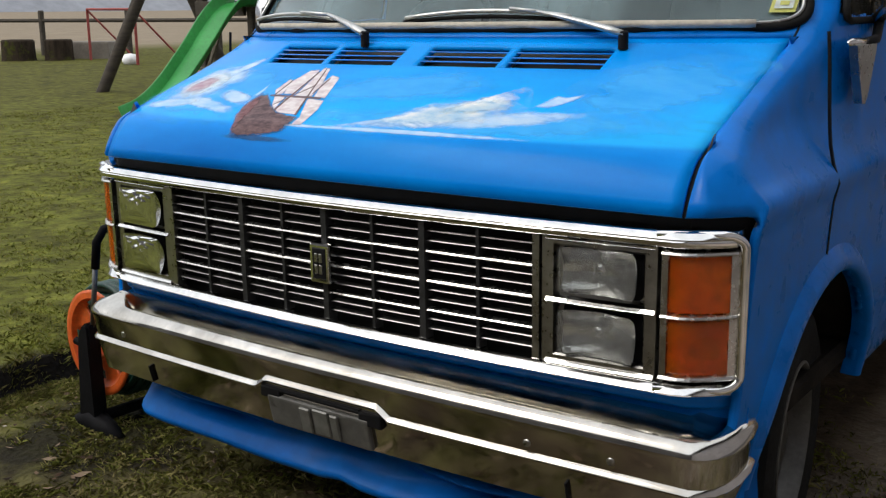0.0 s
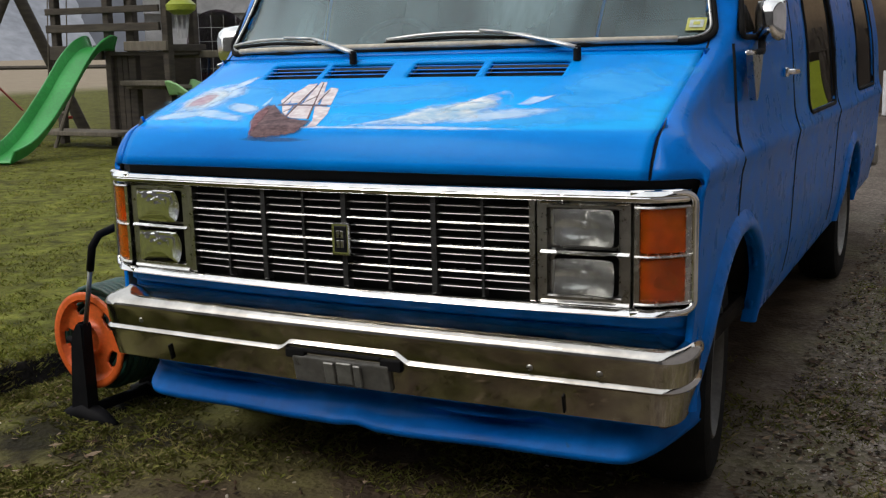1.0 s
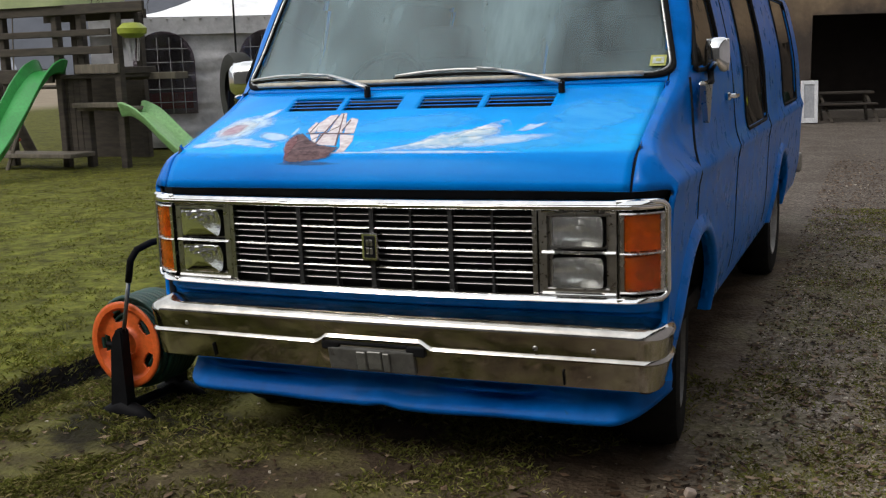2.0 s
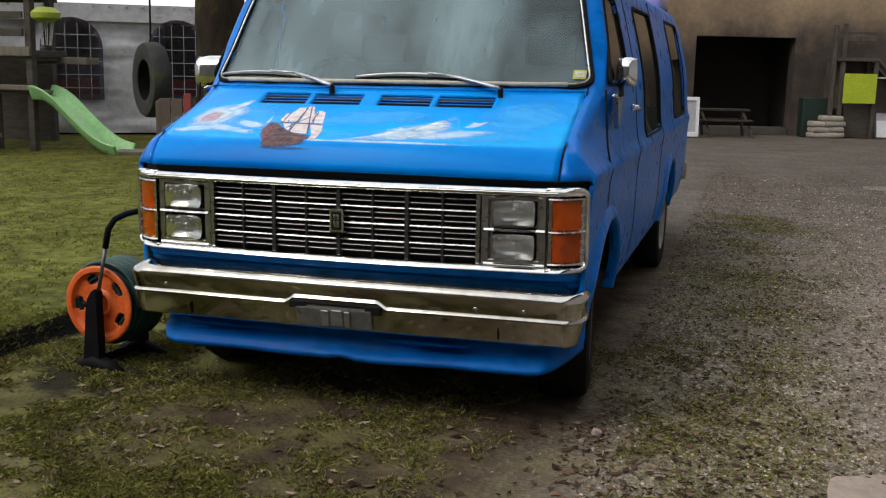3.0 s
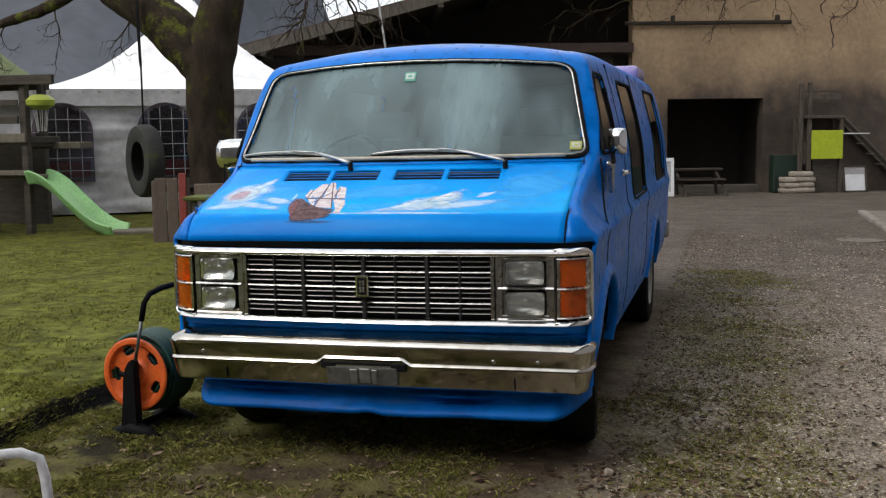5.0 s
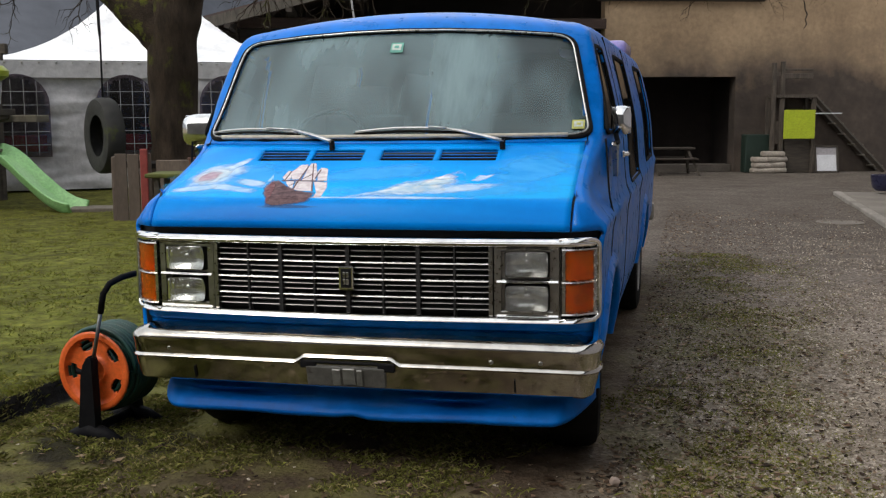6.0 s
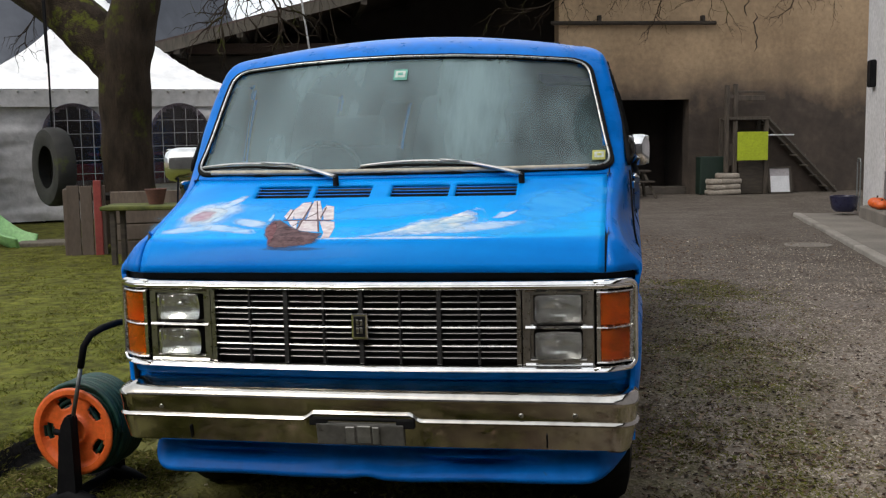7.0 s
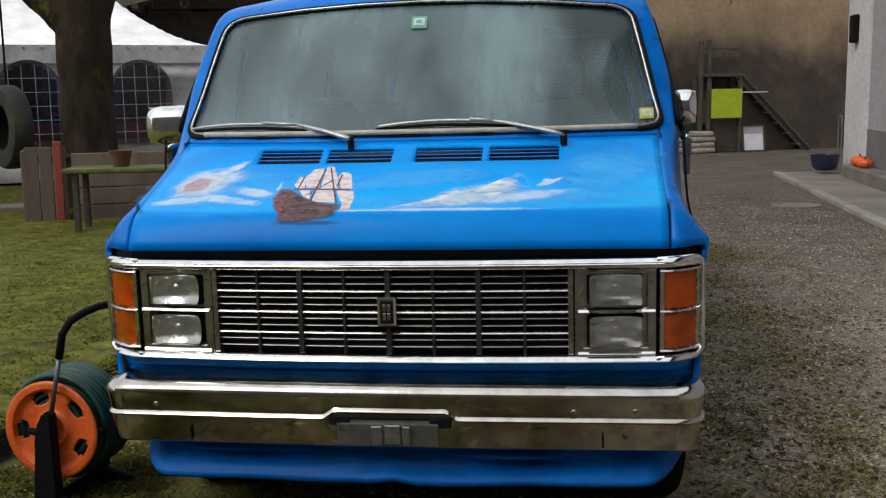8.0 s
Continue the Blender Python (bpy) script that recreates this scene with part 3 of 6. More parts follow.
bark_moss = surface("mossy_limb_bark", (0.020, 0.015, 0.011), (0.055, 0.040, 0.028), 0.95, 0, 6, 40, 0.9, 0.03, None, wear=((0.085, 0.092, 0.016), 4.5, 0.52), spec=0.1)
tree = thing("tree", "bare mossy tree with a forked trunk beside the tent", "tree", pose(-5.69, 9.48, 0))


def limb(bm, pts, radii, seg=12):
    """A knotty limb through a few points."""
    fine, rr = [], []
    for i in range(len(pts) - 1):
        for k in range(5):
            t = k / 5
            p0, p1, p2, p3 = (Vector(pts[max(0, min(len(pts) - 1, i + d))]) for d in (-1, 0, 1, 2))
            fine.append(0.5 * (2 * p1 + (p2 - p0) * t + (2 * p0 - 5 * p1 + 4 * p2 - p3) * t * t + (3 * p1 - p0 - 3 * p2 + p3) * t ** 3))
            rr.append(radii[i] + (radii[i + 1] - radii[i]) * t)
    fine.append(Vector(pts[-1]))
    rr.append(radii[-1])
    start = len(bm.verts)
    tube(bm, fine, 0.1, seg, radii=rr)
    bm.verts.ensure_lookup_table()
    for v in list(bm.verts)[start:]:
        v.co += Vector((noise.noise(v.co * 2.3), noise.noise(v.co * 2.3 + Vector((9, 0, 0))), 0)) * 0.05 + v.co.normalized() * 0.02 * noise.noise(v.co * 8)


bm = bmesh.new()
limb(bm, [(0.02, 0, -0.1), (0.02, 0, 0.25), (0.0, 0, 1.0), (0.0, 0, 1.7), (0.01, 0, 2.3), (0.08, 0, 2.75), (0.22, 0, 3.2), (0.33, 0.05, 3.7), (0.42, 0.1, 4.6), (0.7, 0.2, 6.0)], [0.50, 0.39, 0.335, 0.325, 0.35, 0.36, 0.30, 0.27, 0.24, 0.14], 20)
part("trunk", bm, bark, tree, smooth=True)
for pts, radii in (
    ([(0.06, 0, 2.15), (-0.14, 0, 2.55), (-0.5, 0.02, 2.95), (-1.0, 0.05, 3.35), (-1.6, 0.1, 3.75), (-2.2, 0.2, 4.5), (-2.5, 0.3, 5.6)], [0.26, 0.34, 0.35, 0.33, 0.30, 0.22, 0.12]),
    ([(-1.7, 0.1, 3.9), (-2.1, 0.0, 3.62), (-2.6, -0.1, 3.35), (-3.2, -0.15, 3.2), (-4.0, -0.2, 3.0)], [0.13, 0.09, 0.08, 0.07, 0.04])):
    bm = bmesh.new()
    limb(bm, pts, radii, 14)
    part("limb", bm, bark_moss, tree, "mossy limb", smooth=True)


def twig(bm, p, d, length, r, depth, droop):
    pts, q, way = [p], Vector(p), Vector(d).normalized()
    for k in range(8):
        way = (way + Vector((random.uniform(-0.5, 0.5), random.uniform(-0.3, 0.3), random.uniform(-0.45, 0.4) - droop))).normalized()
        q = q + way * length / 8
        pts.append(q.copy())
        if depth and k > 0 and random.random() < 0.75:
            for _ in range(1):
                turn = way + Vector((random.uniform(-1, 1), random.uniform(-0.6, 0.6), random.uniform(-0.9, 0.7)))
                twig(bm, q.copy(), turn, length * random.uniform(0.4, 0.62), r * 0.55, depth - 1, droop)
    tube(bm, pts, r, 4, radii=[r * (1 - 0.1 * k) for k in range(9)])


random.seed(5)
bm = bmesh.new()
for p, d, ln in (((0.5, 0.15, 4.5), (0.9, 0.3, -0.25), 2.4), ((0.6, 0.2, 5.4), (1, 0.6, -0.35), 2.8), ((-2.4, -0.1, 3.4), (-0.3, -0.2, -1), 0.8), ((-3.2, -0.15, 3.2), (-0.4, -0.1, -0.9), 0.8), ((-1.0, 0.0, 3.3), (-0.6, -0.3, -0.6), 0.7), ((0.45, 0.1, 4.2), (1, 0.2, -0.1), 1.6)):
    twig(bm, Vector(p), d, ln, 0.015, 2, 0.04)
for p, d, ln, r in (((1.0, 2.6, 4.5), (-0.25, 0, -1), 1.5, 0.035), ((0.55, 2.6, 4.3), (0.2, 0, -1), 1.3, 0.03), ((1.5, 2.6, 4.5), (-0.5, 0, -0.9), 1.3, 0.02), ((0.2, 2.6, 4.1), (0.3, 0, -1), 1.1, 0.02), ((0.6, 2.6, 4.2), (-0.7, 0, -0.6), 1.1, 0.018)):
    twig(bm, Vector(p), d, ln, r, 2, 0.02)
tube(bm, [(0.42, 0.1, 4.6), (0.8, 1.2, 4.75), (1.0, 2.6, 4.5), (1.7, 2.7, 4.5)], 0.05, 6, radii=[0.09, 0.06, 0.045, 0.02])
part("brushwood", bm, bark, tree, "thin bare twigs")["kind"] = "stuff"

# an ash bough hangs over the yard from beyond the top of the view
bough = thing("tree", "bare drooping branches of a tree over the yard", "tree", pose(-1.0, 14.0, 0))
bm = bmesh.new()
limb(bm, [(12.0, 1.0, -0.1), (12.0, 1.0, 2.5), (11.6, 1.0, 5.0), (9.0, 0.5, 5.6), (5.6, 0.0, 4.5), (3.4, 0.0, 4.02), (2.2, 0.0, 3.72), (1.0, 0, 3.66)], [0.3, 0.26, 0.22, 0.13, 0.07, 0.05, 0.04, 0.012], 10)
part("trunk", bm, bark, bough, smooth=True)
bm = bmesh.new()
for p, d, ln in (((3.8, 0, 4.1), (-0.5, 0, -0.7), 0.9), ((4.6, 0, 4.25), (-0.3, 0, -0.9), 1.0), ((3.2, 0, 3.98), (-0.9, 0.1, -0.3), 1.1), ((2.6, 0, 3.8), (-0.8, 0, -0.2), 1.0), ((2.0, 0, 3.7), (-1, 0, -0.15), 1.2), ((5.2, 0, 4.4), (-0.2, 0, -1), 0.9), ((4.2, 0, 4.2), (0.8, 0, -0.6), 0.8), ((3.0, 0, 3.95), (0.6, 0, -0.5), 0.8), ((1.6, 0, 3.69), (-1, 0, 0.1), 1.3), ((1.2, 0, 3.67), (-1, 0, -0.1), 1.5), ((2.4, 0, 3.75), (0.3, 0, -0.8), 0.6)):
    twig(bm, Vector(p), d, ln, 0.012, 2, 0.0)
part("brushwood", bm, bark, bough, "thin bare twigs")["kind"] = "stuff"
pole = thing("pole", "thin leaning grey pole behind the van", "pole", pose(-4.62, 14.5, 0))
bm = bmesh.new()
tube(bm, [(0.3, 0, 0), (0.0, 0, 2.6), (-0.28, 0, 4.6)], 0.018, 6)
part("shaft", bm, white_paint0, pole)


# ---- the van ----
# strong teal veil: dust and drips, plus sky reflections put into its colour
glass = clear_glass("windscreen_glass", (0.76, 0.90, 0.91), 0.0, 0.28, (0.39, 0.57, 0.61))
side_glass = clear_glass("tinted_side_glass", (0.25, 0.22, 0.18), 0.0, 0.10, (0.3, 0.28, 0.24))
lamp_glass = clear_glass("lamp_glass", (0.95, 0.96, 0.95), 0.04, 0.07, (0.50, 0.50, 0.49))
reflector = surface("lamp_reflector", (0.62, 0.62, 0.61), (0.84, 0.84, 0.82), 0.10, 1.0, 14, 38, 0.30, 0.006)
amber = surface("amber_lens", (0.72, 0.12, 0.004), (1.0, 0.34, 0.012), 0.16, 0, 9, 40, 0.15, 0.002)
amber.node_tree.nodes["Principled BSDF"].inputs["Transmission Weight"].default_value = 0.75
cream = surface("cream_sealant", (0.42, 0.38, 0.30), (0.6, 0.55, 0.45), 0.7, 0, 10, 60, 0.3, 0.002)

van = thing("van", "long bright blue van with chrome grille and painted ship mural", "van", pose(0, 0, 0, 0, -0.6, 0))
ZT = ((0.03, 1.03), (0.045, 1.075), (0.085, 1.14), (0.12, 1.162), (0.30, 1.263), (0.46, 1.352), (0.485, 1.368), (0.86, 1.850), (0.91, 1.895), (1.0, 1.932), (1.25, 1.971), (2.0, 1.998), (5.3, 1.998), (5.6, 1.94))
DROP = ((0.03, 0.006), (0.12, 0.012), (0.46, 0.004), (0.5, 0.0), (0.86, 0.045), (1.3, 0.07))
ROUND = ((0.03, 0.03), (0.1, 0.042), (0.42, 0.055), (0.52, 0.03), (0.86, 0.04), (1.2, 0.12))
SIDE = ((0.40, 0.945), (0.6, 0.982), (0.98, 1.002), (1.025, 1.012), (1.036, 1.012), (1.06, 0.998), (1.12, 0.986), (1.36, 0.968), (1.95, 0.838))
BOW = ((0.03, 0.045), (0.12, 0.075), (0.48, 0.22), (0.86, 0.14), (1.3, 0.0))
BULGE = ((0.03, 1.8), (0.2, 2.2), (0.48, 2.6))
SILL = 0.40


def bow(x, y0):
    """How far the nose falls back towards its sides, with a tighter turn at the corners."""
    a = min(abs(x), 1.0)
    wrap = 0.085 * (max(0, a - 0.885) / 0.115) ** 1.5 * min(1, max(0, (0.40 - y0) / 0.37))
    return keyed(BOW, y0) * (a / 0.9) ** keyed(BULGE, y0) + wrap


def side_x(z, y0):
    """The side's distance from the middle; before the door the shoulder leans in above its crease."""
    return keyed(SIDE, z) - 0.06 * min(1, max(0, (z - 1.045) / 0.12)) * keyed(((0.05, 1.0), (0.30, 0.85), (0.48, 0.4), (0.66, 0.0)), y0)


def corner(y0):
    zc = keyed(ZT, y0) - keyed(DROP, y0)
    return side_x(zc, y0), zc, keyed(ROUND, y0)


def top_point(x, y0, lift=0.0):
    xc, zc, r = corner(y0)
    z = zc + keyed(DROP, y0) * (1 - (x / (xc - r)) ** 2)
    p = Vector((x, y0 + bow(x, y0), z))
    if lift:
        e = 0.01
        a, b = top_point(x + e, y0) - top_point(x - e, y0), top_point(x, y0 + e) - top_point(x, y0 - e)
        p += a.cross(b).normalized() * lift
    return p


def side_point(s, y, z, lift=0.0):
    return Vector((s * (keyed(SIDE, z) + lift), y, z))


def section(y0):
    xc, zc, r = corner(y0)
    pts = [(side_x(z, y0), z) for z in span(SILL, zc - r, 56)]
    (ax, az), (bx, bz) = pts[-1], (xc - r, zc)
    for t in span(0, 1, 8)[1:]:
        pts.append((ax * (1 - t) ** 2 + xc * 2 * t * (1 - t) + bx * t * t, az * (1 - t) ** 2 + zc * 2 * t * (1 - t) + bz * t * t))
    edge = 0.891 if y0 < 0.47 else bx * 0.97
    xs = [bx + (edge - bx) * 0.5, edge] + span(edge, 0, 42)[1:]
    pts += [(x, zc + keyed(DROP, y0) * (1 - (x / bx) ** 2)) for x in xs]
    pts = [(x, y0 + bow(x, y0), z) for x, z in pts]
    return pts + [(-x, y, z) for x, y, z in pts[-2::-1]]


def windscreen_at(a, b, lift=0.0):
    return top_point(a, 0.487 + b * 0.375 / 0.63, lift)


SCREEN = round_rect(-0.90, 0, 0.90, 0.63, 0.085, 8, (-0.79, 0.79))
SIDE_WINDOWS = (  # outlines in y, z
    ("front_window", round_rect(0.78, 1.38, 1.44, 1.78, 0.06, 6, (1.04, 1.42))),
    ("middle_window", round_rect(2.12, 1.07, 3.02, 1.78, 0.07)),
    ("rear_window", round_rect(4.10, 1.09, 5.15, 1.79, 0.07)),
)
ARCHES = ((0.72, 0.37, 0.43), (3.96, 0.37, 0.43))

stations = span(0.03, 0.13, 12) + span(0.13, 0.46, 13)[1:] + span(0.46, 0.5, 3)[1:] + span(0.5, 0.88, 24)[1:] + span(0.88, 1.3, 12)[1:] + span(1.3, 5.6, 122)[1:]
bm = bmesh.new()
rows = [[bm.verts.new(p) for p in section(y0)] for y0 in stations]
wide = len(rows[0])
for k, (a, b) in enumerate(zip(rows, rows[1:])):
    y0 = (stations[k] + stations[k + 1]) / 2
    for i in range(wide - 1):
        c = (a[i].co + a[i + 1].co + b[i].co + b[i + 1].co) / 4
        top = 64 <= i < wide - 65
        if top and y0 < 0.457 and abs(c.x) < 0.89:
            continue
        if top and 0.485 < y0 < 0.865 and inside((c.x, (y0 - 0.487) * 0.63 / 0.375), SCREEN):
            continue
        if not top and any(inside((c.y, c.z), o) for _, o in SIDE_WINDOWS):
            continue
        if not top and any(math.hypot(c.y - ay, c.z - az) < ar for ay, az, ar in ARCHES):
            continue
        bm.faces.new((a[i], a[i + 1], b[i + 1], b[i]))
bm.faces.new(rows[-1])
for v in [v for v in bm.verts if not v.link_faces]:
    bm.verts.remove(v)
body = part("body", bm, (side_paint, lining), van, smooth=40)
solid = body.modifiers.new("thickness", "SOLIDIFY")
solid.thickness, solid.offset, solid.material_offset, solid.material_offset_rim = 0.018, -1, 1, 0

# hood with its four louvred vents; its mural has a sea below the crease and a pale sky above
hood_paint, nodes, links, bsdf = material("mural_blue")
tc = nodes.new("ShaderNodeTexCoord")
xyz = nodes.new("ShaderNodeSeparateXYZ")
links.new(tc.outputs["Object"], xyz.inputs[0])
stroke = noise_node(nodes, links, 4, 6, 0.6, "Object", (0.5, 2, 2))
up = nodes.new("ShaderNodeMapRange")
up.inputs["From Min"].default_value, up.inputs["From Max"].default_value = 1.05, 1.35
links.new(xyz.outputs[2], up.inputs["Value"])
bands = ramp(nodes, links, up.outputs[0], ((0.0, (0.0, 0.205, 0.74)), (0.30, (0.0, 0.255, 0.81)), (0.325, (0.008, 0.42, 0.94)), (0.6, (0.001, 0.335, 0.91)), (1.0, (0.0, 0.245, 0.80))))
shift = ramp(nodes, links, stroke.outputs[0], ((0.3, (0.8, 0.85, 0.9)), (0.7, (1.3, 1.2, 1.1))))
links.new(mix(nodes, links, 1.0, bands.outputs[0], shift.outputs[0], "MULTIPLY"), bsdf.inputs["Base Color"])
bsdf.inputs["Roughness"].default_value, bsdf.inputs["Coat Weight"].default_value, bsdf.inputs["Coat Roughness"].default_value = 0.30, 0.03, 0.06
bsdf.inputs["Specular IOR Level"].default_value = 0.06

VENTS = ((-0.525, -0.29), (-0.265, -0.035), (0.045, 0.275), (0.30, 0.535))
hx = sorted({round(x, 4) for x in span(-0.880, 0.880, 64)} | {v for g in VENTS for v in g})
hy = sorted({round(y, 4) for y in span(0.03, 0.13, 12) + span(0.13, 0.454, 16)} | {0.338, 0.417})
bm = bmesh.new()
hood_rows = [[bm.verts.new(top_point(x, y)) for x in hx] for y in hy]
for a, b, y in zip(hood_rows, hood_rows[1:], hy):
    for k, x in enumerate(hx[:-1]):
        if 0.338 <= y < 0.417 and any(g0 <= x < g1 for g0, g1 in VENTS):
            continue
        bm.faces.new((a[k], a[k + 1], b[k + 1], b[k]))
hood = part("hood", bm, hood_paint, van, smooth=40)
hs = hood.modifiers.new("thickness", "SOLIDIFY")
hs.thickness, hs.offset = 0.014, -1
for s in (-1, 1):
    bm = bmesh.new()
    patch(bm, lambda x, y: top_point(s * x, y, -0.010), (0.872, 0.884, 0.897), span(0.031, 0.448, 24))
    part("gutter", bm, black_trim, hood, "dark gap beside the hood")
for g0, g1 in VENTS:
    bm = bmesh.new()
    patch(bm, lambda x, y: top_point(x, y) + Vector((0, 0.01, -0.03)), span(g0 - 0.01, g1 + 0.01, 6), (0.33, 0.428))
    vent = part("vent", bm, black_trim, hood, "black louvred air vent")
    for k in range(3):
        y = 0.338 + 0.079 * (k + 1) / 4 - 0.0022
        bm = bmesh.new()
        patch(bm, lambda x, t: top_point(x, y + 0.0044 * t), span(g0, g1, 6), (0, 0.5, 1))
        lv = part("louvre", bm, paint, vent)
        lvs = lv.modifiers.new("thickness", "SOLIDIFY")
        lvs.thickness = 0.0015

for s in (-1, 1):
    bm = bmesh.new()
    tube(bm, [top_point(s * 0.886, y, 0.0005) for y in span(0.452, 0.490, 5)], 0.0030, 6)
    part("seam", bm, black_trim, van)
# windscreen, gasket and chrome trim
worn_trim = surface("worn_trim", (0.36, 0.36, 0.35), (0.52, 0.52, 0.50), 0.28, 1.0, 8, 40, 0.1, 0.001)
bm = bmesh.new()
disc_patch(bm, lambda a, b: windscreen_at(a, b, -0.004), SCREEN, 10)
screen = part("windscreen", bm, glass, van, "dusty windscreen glass with pale reflections painted in its veil", smooth=True)
screen.visible_shadow = False
bm = bmesh.new()
tube(bm, [windscreen_at(a * 1.006, b * 1.012 - 0.004, 0.003) for a, b in SCREEN], 0.012, 8, True)
part("gasket", bm, rubber, screen, "black rubber gasket", smooth=True)
bm = bmesh.new()
tube(bm, [windscreen_at(a * 0.992, 0.315 + (b - 0.315) * 0.985, 0.012) for a, b in SCREEN], 0.0050, 8, True)
part("trim", bm, worn_trim, screen, "bright windscreen trim", smooth=True)
bm = bmesh.new()
tube(bm, [windscreen_at(x, 0.002, 0.012) for x in span(-0.80, 0.80, 30)], 0.011, 6)
part("seal", bm, cream, screen, "cream sealant bead", smooth=True)
for s in (-1, 1):
    for name, o in SIDE_WINDOWS:
        bm = bmesh.new()
        disc_patch(bm, lambda a, b: side_point(s, a, b, -0.006), o, 5)
        w = part(name, bm, side_glass, van, "dark tinted side window", smooth=True)
        w.visible_shadow = False
        bm = bmesh.new()
        tube(bm, [side_point(s, a, b, 0.0) for a, b in o], 0.009, 6, True)
        part("window_frame", bm, rubber, w, smooth=True)
    for ay, az, ar in ARCHES:
        a0 = math.asin((SILL - az) / ar)
        bm = bmesh.new()
        FLARE = ((0.43, -0.03), (0.424, 0.008), (0.428, 0.020), (0.440, 0.024), (0.458, 0.020), (0.476, 0.010), (0.492, -0.003))
        patch(bm, lambda t, k: side_point(s, ay + FLARE[k][0] * math.cos(t), az + FLARE[k][0] * math.sin(t), FLARE[k][1]), span(a0, math.pi - a0, 40), range(len(FLARE)))
        part("wheel_arch", bm, paint, van, smooth=True)
        bm = bmesh.new()
        patch(bm, lambda t, x: Vector((s * x, ay + 0.45 * math.cos(t), az + 0.45 * math.sin(t))), span(radians(8), radians(172), 20), (0.62, 0.965))
        patch(bm, lambda t, r: Vector((s * 0.62, ay + r * math.cos(t), az + r * math.sin(t))), span(radians(8), radians(172), 20), (0.02, 0.45))
        part("wheel_housing", bm, underbody, van)
    # door seams, handle, drip rail
    for pts in ([(0.655, z) for z in span(0.85, 1.36, 12)], [(1.74, z) for z in span(0.47, 1.86, 20)], [(3.10, z) for z in span(0.47, 1.86, 20)]):
        bm = bmesh.new()
        tube(bm, [side_point(s, y, z, -0.001) for y, z in pts], 0.0045, 5)
        part("door_seam", bm, black_trim, van)
    bm = bmesh.new()
    tube(bm, [side_point(s, y, 1.255, l) for y, l in ((1.52, 0.004), (1.54, 0.03), (1.64, 0.03), (1.66, 0.004))], 0.011, 8)
    box(bm, side_point(s, 1.51, 1.255, 0.01), (0.02, 0.035, 0.035), None, 0.008, 2)
    part("door_handle", bm, chrome, van, "chrome door handle", smooth=40)

# floor, bulkhead behind the grille, interior
bm = bmesh.new()
box(bm, (0, 2.85, 0.47), (1.86, 4.9, 0.06), None, 0.01)
box(bm, (0, 0.30, 0.72), (1.30, 0.30, 0.5))
box(bm, (0, 2.85, 0.38), (0.9, 4.6, 0.14), None, 0.02)
part("chassis", bm, underbody, van)
bm = bmesh.new()
box(bm, (0, 0.40, 0.98), (1.6, 0.36, 0.24), None, 0.02)
part("engine_bay", bm, underbody, van)
bm = bmesh.new()
box(bm, (0, 0.90, 1.19), (1.76, 0.42, 0.28), None, 0.06, 3)
box(bm, (0, 0.72, 1.30), (1.5, 0.34, 0.03), pose(0, 0, 0, 6), 0.01)
part("dashboard", bm, lining, van, "grey-brown padded dashboard")
for x in (-0.48, 0.48):
    seat = new("seat")
    seat.parent = van
    seat.location = (x, 1.55, 0.5)
    bm = bmesh.new()
    box(bm, (0, 0, 0.30), (0.52, 0.52, 0.16), None, 0.05, 3)
    part("cushion", bm, cloth, seat)
    bm = bmesh.new()
    box(bm, (0, 0.28, 0.66), (0.50, 0.14, 0.62), pose(0, 0, 0, -12), 0.05, 3)
    box(bm, (0, 0.36, 1.04), (0.28, 0.10, 0.18), pose(0, 0, 0, -8), 0.04, 3)
    part("backrest", bm, cloth, seat)
bm = bmesh.new()
tube(bm, [(-0.48 + 0.19 * math.cos(t), 1.18 + 0.10 * math.sin(t), 1.33 + 0.16 * math.sin(t)) for t in span(0, 2 * math.pi, 24)[:-1]], 0.014, 6, True)
tube(bm, [(-0.48, 1.18, 1.33), (-0.48, 1.0, 1.2)], 0.025, 8)
part("steering_wheel", bm, black_trim, van, smooth=True)


# front end: everything follows the same shallow curve in plan
def front(x):
    return 0.024 + bow(x, 0.03)


def strip(bm, x0, x1, z0, z1, proud, depth, n=24, lean=0.0):
    """A bar across the front from x0 to x1, standing proud of the curve."""
    rings = []
    for x in span(x0, x1, n):
        y = front(x) - proud
        c = min(0.004, (z1 - z0) * 0.3)
        rings.append([bm.verts.new(p) for p in ((x, y + depth, z0), (x, y + c, z0), (x, y, z0 + c), (x, y + lean * (z1 - z0 - 2 * c), z1 - c), (x, y + lean * (z1 - z0) + c, z1), (x, y + depth, z1))])
    for a, b in zip(rings, rings[1:]):
        for k in range(6):
            bm.faces.new((a[k], a[(k + 1) % 6], b[(k + 1) % 6], b[k]))
    bm.faces.new(rings[0][::-1])
    bm.faces.new(rings[-1])


bm = bmesh.new()
patch(bm, lambda x, z: Vector((x, front(x) + 0.045 + 0.018 * min(1, max(0, 0.627 - z) / 0.012), z)), span(-0.985, 0.985, 40), (0.38, 0.5, 0.60, 0.615, 0.619, 0.623, 0.627, 0.65, 0.672))
part("front_panel", bm, paint, van, smooth=True)
grille = new("grille")
grille.parent = van
bm = bmesh.new()
strip(bm, -0.976, 0.976, 0.966, 0.982, 0.014, 0.06, 60, -0.25)
strip(bm, -0.976, 0.976, 0.980, 0.998, 0.018, 0.06, 60, 0.9)
part("top_bar", bm, chrome, grille, "polished chrome top bar", smooth=35)
bm = bmesh.new()
strip(bm, -0.976, 0.976, 0.667, 0.689, 0.016, 0.06, 60, 0.75)
